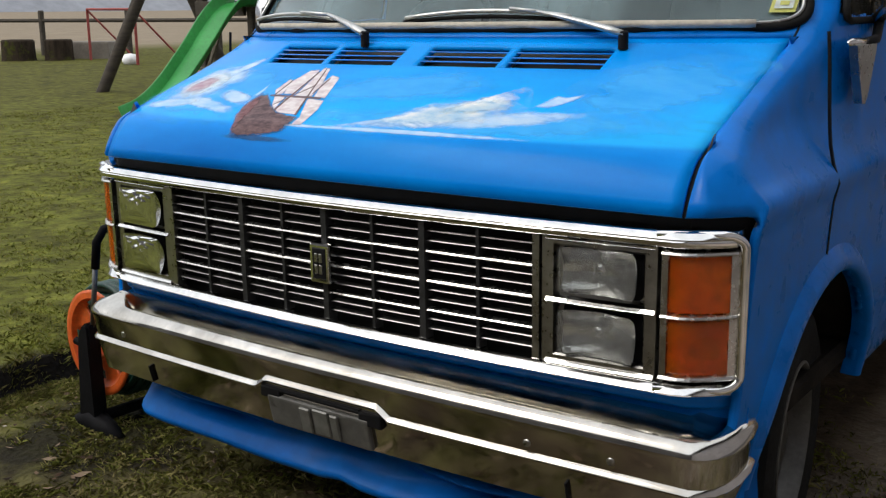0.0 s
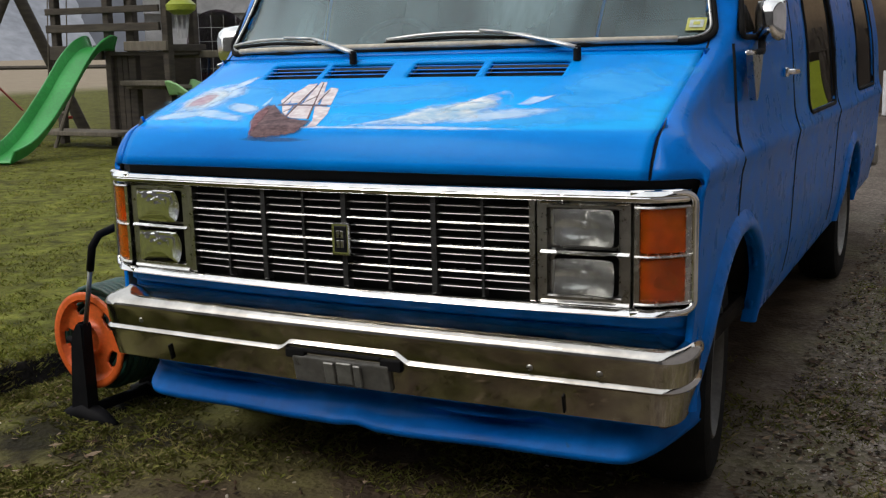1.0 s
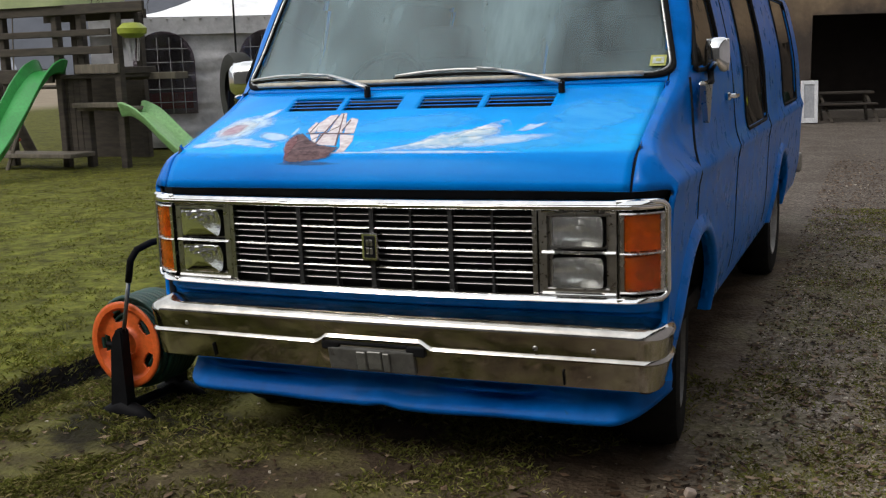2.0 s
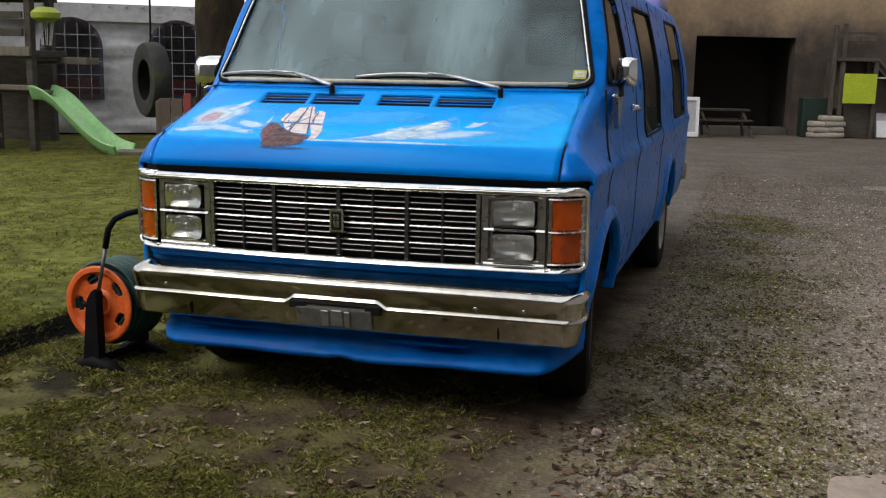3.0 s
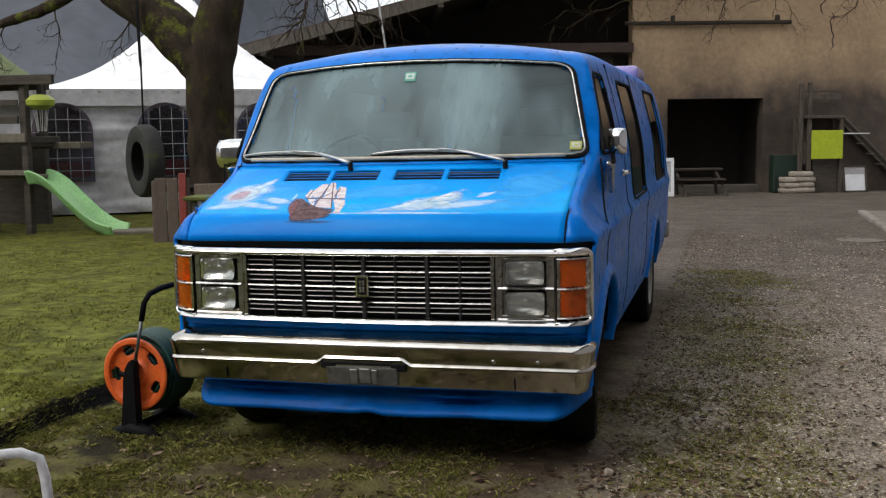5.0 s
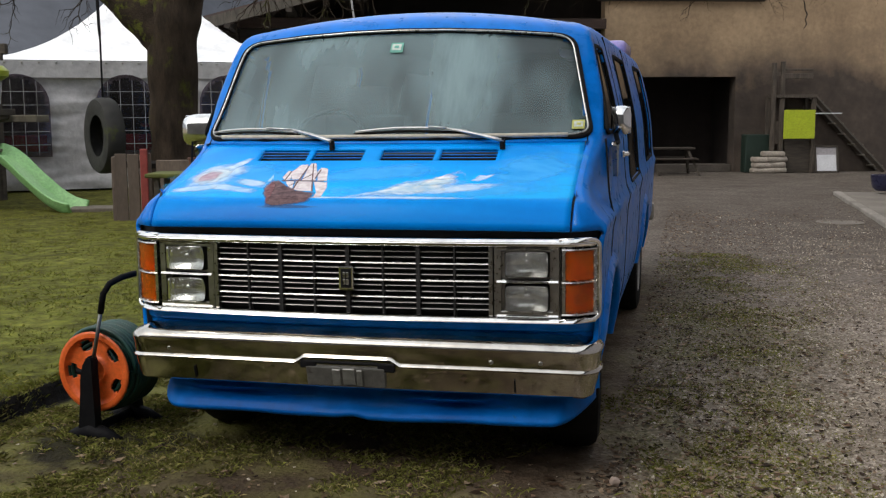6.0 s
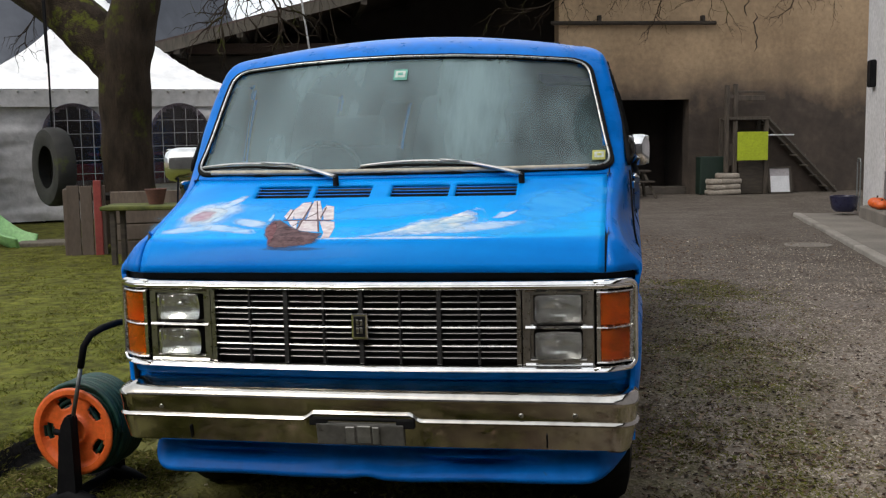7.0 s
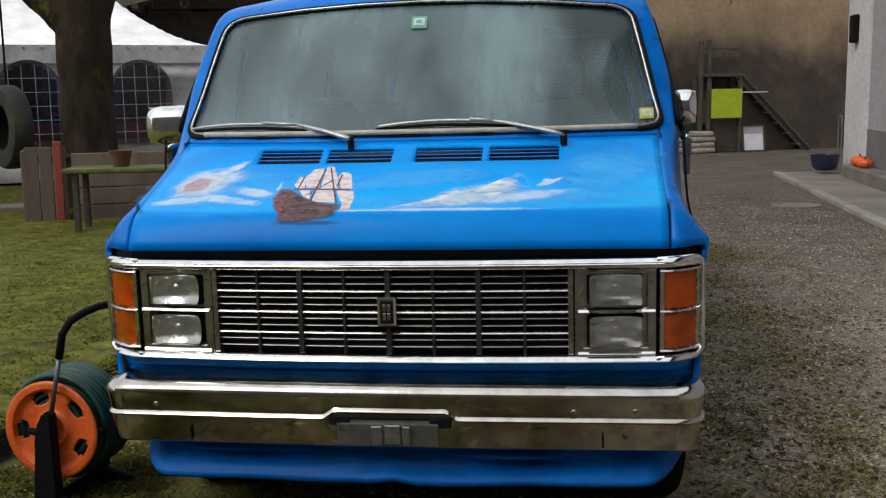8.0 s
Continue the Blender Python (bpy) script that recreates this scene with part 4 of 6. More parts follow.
part("bottom_bar", bm, chrome, grille, "polished chrome bottom bar", smooth=35)
bm = bmesh.new()
patch(bm, lambda x, z: Vector((x, front(x) + 0.045, z)), span(-0.985, 0.985, 40), (0.67, 1.03))
part("backing", bm, black_trim, grille)
slat_dim = surface("slat_dim", (0.22, 0.215, 0.21), (0.32, 0.315, 0.30), 0.35, 1.0, 8, 40, 0.1, 0.001)
slat_metal = surface("slat_metal", (0.50, 0.49, 0.47), (0.68, 0.67, 0.64), 0.24, 1.0, 8, 40, 0.1, 0.001)
divider_grey = surface("divider_grey", (0.018, 0.018, 0.019), (0.035, 0.035, 0.036), 0.5, 0.2, 10, 60, 0.1, 0.001)
GX = span(-0.577, 0.577, 8)
for k in range(1, 12):
    z = 0.692 + 0.272 * k / 12
    bright = k % 3 == 0
    for c in range(8):
        bm = bmesh.new()
        h = 0.0048 if k == 6 else 0.0038 if bright else 0.0024
        strip(bm, GX[c], GX[c + 1], z - h, z + h, 0.002 if bright else -0.006, 0.02, 3, 0.8)
        part("slat", bm, slat_metal if bright else slat_dim, grille)
for c, x in enumerate(GX):
    bm = bmesh.new()
    w = 0.008 if c % 2 == 0 else 0.004
    strip(bm, x - w, x + w, 0.690, 0.966, 0.004 if c % 2 == 0 else 0.0, 0.03, 2)
    part("divider", bm, dull_chrome if c in (0, 8) else divider_grey, grille)
bm = bmesh.new()
box(bm, (0, front(0) - 0.008, 0.834), (0.062, 0.03, 0.098), None, 0.006, 2)
emblem = part("emblem", bm, chrome, grille, "square chrome badge")
bm = bmesh.new()
box(bm, (0, front(0) - 0.0225, 0.834), (0.044, 0.006, 0.078), None, 0.003)
part("inset", bm, black_trim, emblem)
for dx in (-0.007, 0.007):
    for dz in (-0.014, 0.014):
        bm = bmesh.new()
        box(bm, (dx, front(0) - 0.0265, 0.834 + dz), (0.010, 0.004, 0.022), None, 0.001)
        part("mark", bm, dull_chrome, emblem)


def headlights(s):
    """Two stacked rectangular lamps and a wrap-round amber marker beside them."""
    xs = lambda a, b: (s * a, s * b) if s > 0 else (s * b, s * a)
    cluster = new("headlamp_cluster")
    cluster.parent = van
    bm = bmesh.new()
    for z0, z1, m in ((0.944, 0.966, 0), (0.690, 0.712, 0)):
        strip(bm, *xs(0.596, 0.838), z0, z1, 0.0, 0.04, 6)
    strip(bm, *xs(0.590, 0.616), 0.690, 0.966, 0.0, 0.04, 3)
    strip(bm, *xs(0.816, 0.840), 0.690, 0.966, 0.0, 0.04, 3)
    part("bezel", bm, dull_chrome, cluster, "dull chrome lamp surround")
    for z0, z1 in ((0.955, 0.966), (0.822, 0.837), (0.690, 0.702)):
        bm = bmesh.new()
        strip(bm, *xs(0.600, 0.838), z0, z1, 0.007, 0.025, 6, 0.8)
        part("bezel_bar", bm, chrome, cluster)
    bm = bmesh.new()
    patch(bm, lambda x, z: Vector((x, front(x) + 0.028, z)), span(*xs(0.59, 0.842), 6), (0.69, 0.966))
    part("bezel_back", bm, dull_chrome, cluster)
    yl = front(0.72) + 0.004
    tilt = math.atan2(front(0.80) - front(0.64), 0.16) * s
    for zc in (0.896, 0.763):
        place = Matrix.Translation((s * 0.716, yl, zc)) @ Matrix.Rotation(tilt, 4, "Z") @ Matrix.Rotation(radians(90), 4, "X")
        o = round_rect(-0.083, -0.050, 0.083, 0.050, 0.014, 4)
        bm = bmesh.new()
        prism(bm, [(a * 1.06, b * 1.09) for a, b in o], -0.03, place @ Matrix.Translation((0, 0, -0.021)))
        lamp = part("headlamp", bm, black_trim, cluster)
        bm = bmesh.new()
        disc_patch(bm, lambda a, b: place @ Vector((a * 0.97, b * 0.97, -0.0185 + 0.034 * min(1, (a / 0.083) ** 2 * 0.5 + (b / 0.05) ** 2 * 0.5))), o, 6)
        part("reflector", bm, reflector, lamp, smooth=True)
        bm = bmesh.new()
        for t in (0.017, 0.022):
            disc_patch(bm, lambda a, b: place @ Vector((a, b, t + 0.006 * (1 - max((a / 0.083) ** 2, (b / 0.05) ** 2)) + 0.0030 * math.sin(a * 640) * min(1, max(0, (b - 0.004 - 0.10 * abs(a)) / 0.012)))), o, 12)
        bulb = bmesh.new()
        lathe(bulb, ((0.004, 0.004), (0.012, 0.006), (0.014, 0.010), (0.011, 0.014), (0.002, 0.016)), 12, place @ Matrix.Translation((0, 0.006, -0.012)))
        part("bulb_cap", bulb, chrome, lamp, smooth=True)
        lens = part("lens", bm, lamp_glass, lamp, "ribbed clear lamp glass", smooth=True)
        lens.visible_shadow = False
    mk = new("marker_light")
    mk.parent = van
    for z0, z1 in ((0.834, 0.950), (0.709, 0.822)):
        bm = bmesh.new()
        strip(bm, *xs(0.866, 0.966), z0, z1, 0.004, 0.008, 10)
        ml = part("lens", bm, amber, mk, "orange ribbed marker lens")
        ml.visible_shadow = False
        bm = bmesh.new()
        patch(bm, lambda x, z: Vector((x, front(x) + 0.008 + (0.25 * (z1 - z) if z0 < 0.8 else 0) + 0.03 * (1 - min(1, ((abs(x) - 0.915) / 0.05) ** 2)) * (1 - ((z - (z0 + z1) / 2) / (z1 - z0) * 2) ** 2), z)), span(*xs(0.865, 0.967), 10), span(z0, z1, 10))
        part("reflector", bm, reflector, ml, smooth=True)
    bm = bmesh.new()
    for z0, z1 in ((0.950, 0.960), (0.823, 0.832), (0.697, 0.708)):
        strip(bm, *xs(0.852, 0.980), z0, z1, 0.013, 0.07, 10, 0.8)
    strip(bm, *xs(0.852, 0.865), 0.697, 0.960, 0.008, 0.05, 2)
    strip(bm, *xs(0.968, 0.982), 0.697, 0.960, 0.006, 0.07, 2)
    part("marker_frame", bm, slat_metal, mk, "chrome lens frame")
    bm = bmesh.new()
    ends = [(0.84, 0.990), (0.957, 0.990)] + [(0.957 + 0.030 * math.sin(t), 0.960 + 0.030 * math.cos(t)) for t in span(0, math.pi / 2, 6)] + [(0.957 + 0.030 * math.cos(t), 0.706 - 0.030 * math.sin(t)) for t in span(0, math.pi / 2, 6)] + [(0.84, 0.676)]
    tube(bm, [(s * x, front(x) - 0.008, z) for x, z in ends], 0.010, 8)
    part("end_trim", bm, chrome, mk, "rounded chrome end trim", smooth=True)


headlights(1)
headlights(-1)

stained_chrome = surface("stained_chrome", (0.47, 0.445, 0.395), (0.72, 0.70, 0.66), 0.06, 1.0, 3, 14, 0.04, 0.002)

# bumper: one profile carried round a plan curve
def bumper_y(x):
    return -0.034 + 0.045 * abs(x / 0.9) ** 2.2


plan = [(-0.99, 0.26), (-1.002, 0.20), (-1.004, 0.14), (-0.998, 0.09), (-0.984, 0.052), (-0.965, 0.030)]
plan += [(x, bumper_y(x)) for x in span(-0.94, -0.26, 18) + span(-0.26, 0.26, 40)[1:-1] + span(0.26, 0.94, 18)]
plan += [(-x, y) for x, y in plan[5::-1]]
PROFILE = ((0.118, 0.616), (0.106, 0.626), (0.098, 0.6295), (0.090, 0.6285), (0.082, 0.6245), (0.032, 0.6100), (0.020, 0.6045), (0.009, 0.5960), (0.002, 0.586), (0.0, 0.578), (0.005, 0.566), (0.013, 0.509), (0.006, 0.5040), (0.003, 0.4985), (0.006, 0.4945), (0.013, 0.490), (0.017, 0.470), (0.034, 0.400), (0.05, 0.390), (0.10, 0.392))
bm = bmesh.new()
rings = []
for i, (x, y) in enumerate(plan):
    ax, ay = plan[max(i - 1, 0)]
    bx, by = plan[min(i + 1, len(plan) - 1)]
    d = Vector((bx - ax, by - ay)).normalized()
    jog = 0.024 * min(1, max(0, (0.215 - abs(x - (0.0 if x < 0 else 0.005))) / 0.035))
    dip = -0.008 - 0.012 * (abs(x) / 1.0) ** 3
    rings.append([bm.verts.new((x - d.y * o, y + d.x * o, z + dip + (jog if 0.488 < z < 0.51 else jog * 0.4 if 0.46 < z < 0.48 else 0))) for o, z in PROFILE])
for a, b in zip(rings, rings[1:]):
    for k in range(len(PROFILE) - 1):
        bm.faces.new((a[k], b[k], b[k + 1], a[k + 1]))
bumper = part("bumper", bm, stained_chrome, van, "chrome bumper with brown stains", smooth=30)


for x0, x1, zc, zh in ((-0.196, -0.128, 0.484, 0.030), (-0.130, 0.132, 0.494, 0.012), (0.130, 0.200, 0.480, 0.034)):
    bm = bmesh.new()
    box(bm, ((x0 + x1) / 2, bumper_y(0.1) + 0.016, zc), (x1 - x0, 0.02, zh), None, 0.005, 2)
    part("recess", bm, black_trim, bumper)
plate_grey = surface("plate_grey", (0.10, 0.098, 0.09), (0.18, 0.176, 0.165), 0.5, 0.4, 8, 50, 0.2, 0.002, wear=((0.05, 0.045, 0.035), 9.0, 0.6))
bm = bmesh.new()
box(bm, (-0.005, bumper_y(0) + 0.019, 0.438), (0.33, 0.016, 0.084), pose(0, 0, 0, 12), 0.006, 2)
holder = part("plate_holder", bm, plate_grey, bumper, "bare grey plate holder")
bracket_grey = surface("bracket_grey", (0.15, 0.15, 0.14), (0.25, 0.25, 0.235), 0.45, 0.5, 8, 50, 0.2, 0.002)
for dx, w in ((-0.040, 0.036), (0.012, 0.052), (0.056, 0.026)):
    bm = bmesh.new()
    box(bm, (dx, bumper_y(0) + 0.008, 0.436 + 0.004 * (w > 0.05)), (w, 0.008, 0.070), pose(0, 0, 0, 12), 0.003)
    part("bracket", bm, bracket_grey, holder)
for s in (-1, 1):
    bm = bmesh.new()
    box(bm, (s * 0.675, bumper_y(0.675) + 0.026, 0.424), (0.006, 0.02, 0.052), pose(0, 0, 0, 14), 0.001)
    part("slit", bm, black_trim, bumper)
    for x in (0.585, 0.775) if s > 0 else (0.79,):
        bm = bmesh.new()
        lathe(bm, ((0.010, 0), (0.009, 0.004), (0.004, 0.006)), 12, pose(s * x, bumper_y(x) + 0.013, 0.519, 90))
        part("bumper_bolt", bm, dull_chrome, bumper, smooth=True)


def valance_at(x, t):
    """The dented apron below the bumper: it runs out and down to a lip, which rolls under; t from top to lip."""
    w = 0.945
    y = 0.108 - 0.066 * min(1, t / 0.86) ** 1.8 + 0.05 * abs(x) ** 2.2 + 0.20 * (max(0, abs(x) - 0.86) / 0.14) ** 2
    for dx, dt, wx, wt, deep in ((0.42, 0.44, 0.20, 0.075, -0.042), (0.46, 0.62, 0.22, 0.085, 0.046), (0.60, 0.47, 0.035, 0.10, 0.030), (-0.62, 0.42, 0.20, 0.075, -0.034), (-0.52, 0.58, 0.24, 0.075, 0.042), (-0.02, 0.46, 0.24, 0.16, 0.030), (0.80, 0.45, 0.10, 0.20, 0.032), (-0.85, 0.50, 0.08, 0.2, 0.024), (0.10, 0.70, 0.30, 0.07, 0.010)):
        y += deep * math.exp(-((x - dx) / wx) ** 2 - ((t - dt) / wt) ** 2)
    y += 0.016 * noise.noise((x * 2.6, t * 2.2, 3)) * (1 - t)
    roll = max(0, (t - 0.86) / 0.14)
    y += 0.030 * roll ** 2
    lift = 0.050 * max(0, (abs(x) - 0.82) / 0.18) ** 2.2
    z = 0.42 - (0.172 - lift) * min(1, t / 0.93) - 0.010 * roll + 0.008 * noise.noise((x * 3.1, t, 7)) * t + 0.012 * max(0, 1 - abs(x + 0.005) * 14) * t
    return Vector((x * w, y, z))


bm = bmesh.new()
patch(bm, valance_at, span(-1, 1, 90), span(0, 1, 36))
for s in (-1, 1):
    patch(bm, lambda u, t: valance_at(s, t) + Vector((0.012 * s * math.sin(u * 1.6), 0.07 * u, 0.01 * u * t)), span(0, 1, 6), span(0, 1, 36))
# body blue darkened for the bumper's shade, with real dirt spots
apron = part("apron", bm, surface("shaded_blue_paint", (0.0, 0.078, 0.33), (0.0, 0.135, 0.50), 0.45, scale=3.0, fine=14, relief=0.10, depth=0.003, wear=((0.03, 0.07, 0.05), 5.0, 0.64), spec=0.12), van, "dented blue front apron", smooth=50)

# wipers
WIPER = surface("wiper_metal", (0.55, 0.55, 0.54), (0.72, 0.72, 0.7), 0.42, 0.85, 20, 90, 0.2, 0.001)
for pivot, joint, tip0, tip1 in ((-0.19, -0.40, -0.86, -0.385), (0.545, 0.30, -0.105, 0.385)):
    wiper = new("wiper")
    wiper.parent = van
    bm = bmesh.new()
    a, b = top_point(pivot, 0.432, 0.030), windscreen_at(joint, 0.040, 0.03)
    tube(bm, [a + (b - a) * t + Vector((0, -0.002, 0.003)) * math.sin(math.pi * t) for t in span(-0.02, 1, 6)], 0.007, 6, radii=[0.013, 0.016, 0.015, 0.013, 0.011, 0.009, 0.007], squash=0.55)
    tube(bm, [b, windscreen_at((tip0 + tip1) / 2 + 0.08, 0.052, 0.032)], 0.005, 6)
    part("arm", bm, WIPER, wiper, smooth=True)
    bm = bmesh.new()
    lathe(bm, ((0.012, -0.036), (0.012, 0.003), (0.008, 0.007)), 12, Matrix.Translation(a))
    part("pivot", bm, black_trim, wiper)
    bm = bmesh.new()
    tube(bm, [windscreen_at(x, 0.030 + 0.028 * (1 - (2 * (x - tip0) / (tip1 - tip0) - 1) ** 2), 0.020) for x in span(tip0, tip1, 12)], 0.006, 6)
    part("bridge", bm, WIPER, wiper, smooth=True)
    bm = bmesh.new()
    tube(bm, [windscreen_at(x, 0.026 + 0.020 * (1 - (2 * (x - tip0) / (tip1 - tip0) - 1) ** 2), 0.009) for x in span(tip0 - 0.01, tip1 + 0.01, 12)], 0.006, 6)
    part("blade", bm, rubber, wiper, smooth=True)

# stickers on the glass
paper = surface("pale_paper", (0.55, 0.62, 0.58), (0.75, 0.8, 0.76), 0.7, 0, 20, 90, 0.1, 0.001)
mint = surface("mint_print", (0.12, 0.42, 0.33), (0.2, 0.5, 0.4), 0.6, 0, 20, 90, 0.1, 0.001)
yellow_p = surface("yellow_print", (0.5, 0.52, 0.12), (0.7, 0.7, 0.2), 0.6, 0, 20, 90, 0.1, 0.001)
for name, x, b, w, h, m1, m2, lab in (("sticker", 0.005, 0.522, 0.030, 0.030, mint, paper, "square green and white sticker"), ("sticker", 0.842, 0.085, 0.026, 0.030, yellow_p, paper, "yellow and green toll sticker"), ("sticker", 0.045, -0.001, 0.042, 0.008, paper, paper, "small white label")):
    bm = bmesh.new()
    patch(bm, lambda u, v: windscreen_at(x + w * u, b + h * v, 0.003 if b > 0 else 0.02), span(-1, 1, 3), span(-1, 1, 3))
    st = part(name, bm, m1, screen, lab)
    if m1 is not m2:
        bm = bmesh.new()
        patch(bm, lambda u, v: windscreen_at(x + w * (u * 0.72), b + h * v * 0.6, 0.006), span(-1, 1, 3), span(-1, 1, 3))
        pr = part("print", bm, m2, st)
        bm = bmesh.new()
        patch(bm, lambda u, v: windscreen_at(x + w * (u * 0.35), b + h * v * 0.25, 0.008), span(-1, 1, 3), span(-1, 1, 3))
        part("mark", bm, m1, st)

# mirrors
def mirror_shell(bm, c, w, h, d):
    """A rounded mirror back: bulged to the front, flat towards the driver."""
    def at_(u, v):
        r = max(0.0, 1 - abs(u) ** 3.2) ** 0.42 * max(0.0, 1 - abs(v) ** 3.2) ** 0.42
        return Vector((c[0] + u * math.sqrt(1 - 0.32 * v ** 4) * w / 2, c[1] - d * r, c[2] + v * math.sqrt(1 - 0.32 * u ** 4) * h / 2))
    patch(bm, at_, span(-1, 1, 20), span(-1, 1, 20))


for s, head, w, h in ((-1, (-1.085, 1.03, 1.405), 0.225, 0.165), (1, (1.005, 1.05, 1.432), 0.095, 0.135)):
    mirror = new("mirror")
    mirror.parent = van
    bm = bmesh.new()
    mirror_shell(bm, head, w, h, 0.075)
    shell = part("head", bm, chrome, mirror, "chrome mirror head", smooth=True)
    bm = bmesh.new()
    box(bm, (head[0], head[1] + 0.004, head[2]), (w * 0.94, 0.008, h * 0.92), None, 0.003)
    part("mirror_glass", bm, reflector, shell)
    bm = bmesh.new()
    tube(bm, [side_point(s, 0.86, 1.325, 0.015), side_point(s, 0.93, 1.335, 0.03), (head[0] - s * w * 0.25, head[1] - 0.02, head[2] - h * 0.42)], 0.012, 8)
    part("arm", bm, black_trim, mirror, smooth=True)
    bm = bmesh.new()
    prism(bm, ((-0.085, 0.0), (0.085, 0.0), (0.080, -0.02), (0.030, -0.125), (0.012, -0.14), (-0.012, -0.138), (-0.075, -0.03)), 0.02, pose(s * 0.985 - 0.010 + s * 0.012, 0.835, 1.325, 90, 0, 90))
    part("bracket", bm, dull_chrome, mirror, "dull metal mirror bracket")
    bm = bmesh.new()
    tube(bm, [side_point(s, y, 1.331, 0.018) for y in (0.735, 0.76, 0.90, 0.925)], 0.009, 8, radii=[0.005, 0.011, 0.011, 0.005])
    part("bracket_cap", bm, chrome, mirror, smooth=True)

# wheels
steel = surface("wheel_steel", (0.022, 0.021, 0.020), (0.06, 0.058, 0.054), 0.5, 0.5, 10, 60, 0.2, 0.002)
rim_white = surface("rim_white", (0.26, 0.255, 0.24), (0.48, 0.47, 0.45), 0.5, 0, 10, 60, 0.2, 0.002, wear=((0.10, 0.08, 0.06), 12.0, 0.6))
# front rims: white rim painted grey for the shade under the arch
rim_shaded = surface("rim_shaded", (0.07, 0.068, 0.064), (0.16, 0.155, 0.145), 0.5, 0.3, 10, 60, 0.2, 0.002)
TYRE = ((0.205, 0.0), (0.30, -0.012), (0.335, 0.0), (0.352, 0.03), (0.356, 0.10), (0.352, 0.17), (0.335, 0.2), (0.30, 0.212), (0.205, 0.2))
for s in (-1, 1):
    for y in (0.72, 3.96):
        wheel = new("wheel")
        wheel.parent = van
        wheel.matrix_world = pose(s * (0.922 if y < 2 else 0.945), y, 0.35, 0, -90 * s, 7 if y < 2 else 0)
        bm = bmesh.new()
        lathe(bm, TYRE, 40, closed=True)
        part("tyre", bm, rubber, wheel, "worn black tyre", smooth=40)
        bm = bmesh.new()
        lathe(bm, ((0.189, 0.050), (0.160, 0.078), (0.110, 0.062), (0.070, 0.050), (0.062, 0.030), (0.045, 0.022), (0.01, 0.020)), 32)
        part("rim", bm, steel, wheel, smooth=40)
        bm = bmesh.new()
        lathe(bm, ((0.212, 0.004), (0.212, -0.004), (0.205, -0.006), (0.199, 0.0), (0.189, 0.052), (0.193, 0.056)), 32, closed=True)
        part("rim_edge", bm, rim_shaded if y < 2 else rim_white, wheel, "dusty white rim edge, darkened for the arch's shade" if y < 2 else "dirty white rim edge", smooth=40)

# rear: lilac roof vent, bumper end
lilac = surface("lilac_paint", (0.25, 0.2, 0.5), (0.45, 0.4, 0.65), 0.35, 0, 5, 30, 0.1, 0.002, coat=0.5)
bm = bmesh.new()
box(bm, (0.52, 5.15, 1.965), (0.55, 0.7, 0.13), None, 0.055, 3)
part("roof_vent", bm, lilac, van, "lilac painted roof vent", smooth=True)
bm = bmesh.new()
box(bm, (0, 5.68, 0.56), (2.0, 0.12, 0.16), None, 0.03, 2)
part("rear_bumper", bm, dull_chrome, van)


# ---- hood mural ----
def mural_material(name, dark, light, edge, scale, keep=1.0):
    m, nodes, links, bsdf = material(name)
    n = noise_node(nodes, links, scale, 7, 0.65, "Object", (1, 2.2, 2.2))
    c = ramp(nodes, links, n.outputs[0], ((0.35, dark), (0.65, light)))
    links.new(c.outputs[0], bsdf.inputs["Base Color"])
    bsdf.inputs["Roughness"].default_value = 0.4
    bsdf.inputs["Specular IOR Level"].default_value = 0.12
    at = nodes.new("ShaderNodeAttribute")
    at.attribute_name = "soft"
    add = nodes.new("ShaderNodeMath")
    add.operation = "MULTIPLY_ADD"
    links.new(n.outputs[0], add.inputs[0])
    add.inputs[1].default_value = edge * 2.2
    links.new(at.outputs["Fac"], add.inputs[2])
    r = ramp(nodes, links, add.outputs[0], ((min(0.8, edge * 1.15), (0, 0, 0)), (min(1, edge * 1.15 + max(edge * 1.25, 0.03)), (keep,) * 3)))
    clear = nodes.new("ShaderNodeBsdfTransparent")
    sh = nodes.new("ShaderNodeMixShader")
    links.new(r.outputs[0], sh.inputs[0])
    links.new(clear.outputs[0], sh.inputs[1])
    links.new(bsdf.outputs[0], sh.inputs[2])
    links.new(sh.outputs[0], nodes["Material Output"].inputs[0])
    return m


def station_for(y):
    """The station at which the hood is as high as its upper slope, drawn on forwards, would be at y."""
    if y >= 0.12:
        return y
    z, lo, hi = 1.162 + 0.559 * (y - 0.12), 0.032, 0.12
    for _ in range(20):
        mid = (lo + hi) / 2
        lo, hi = (mid, hi) if keyed(ZT, mid) < z else (lo, mid)
    return lo


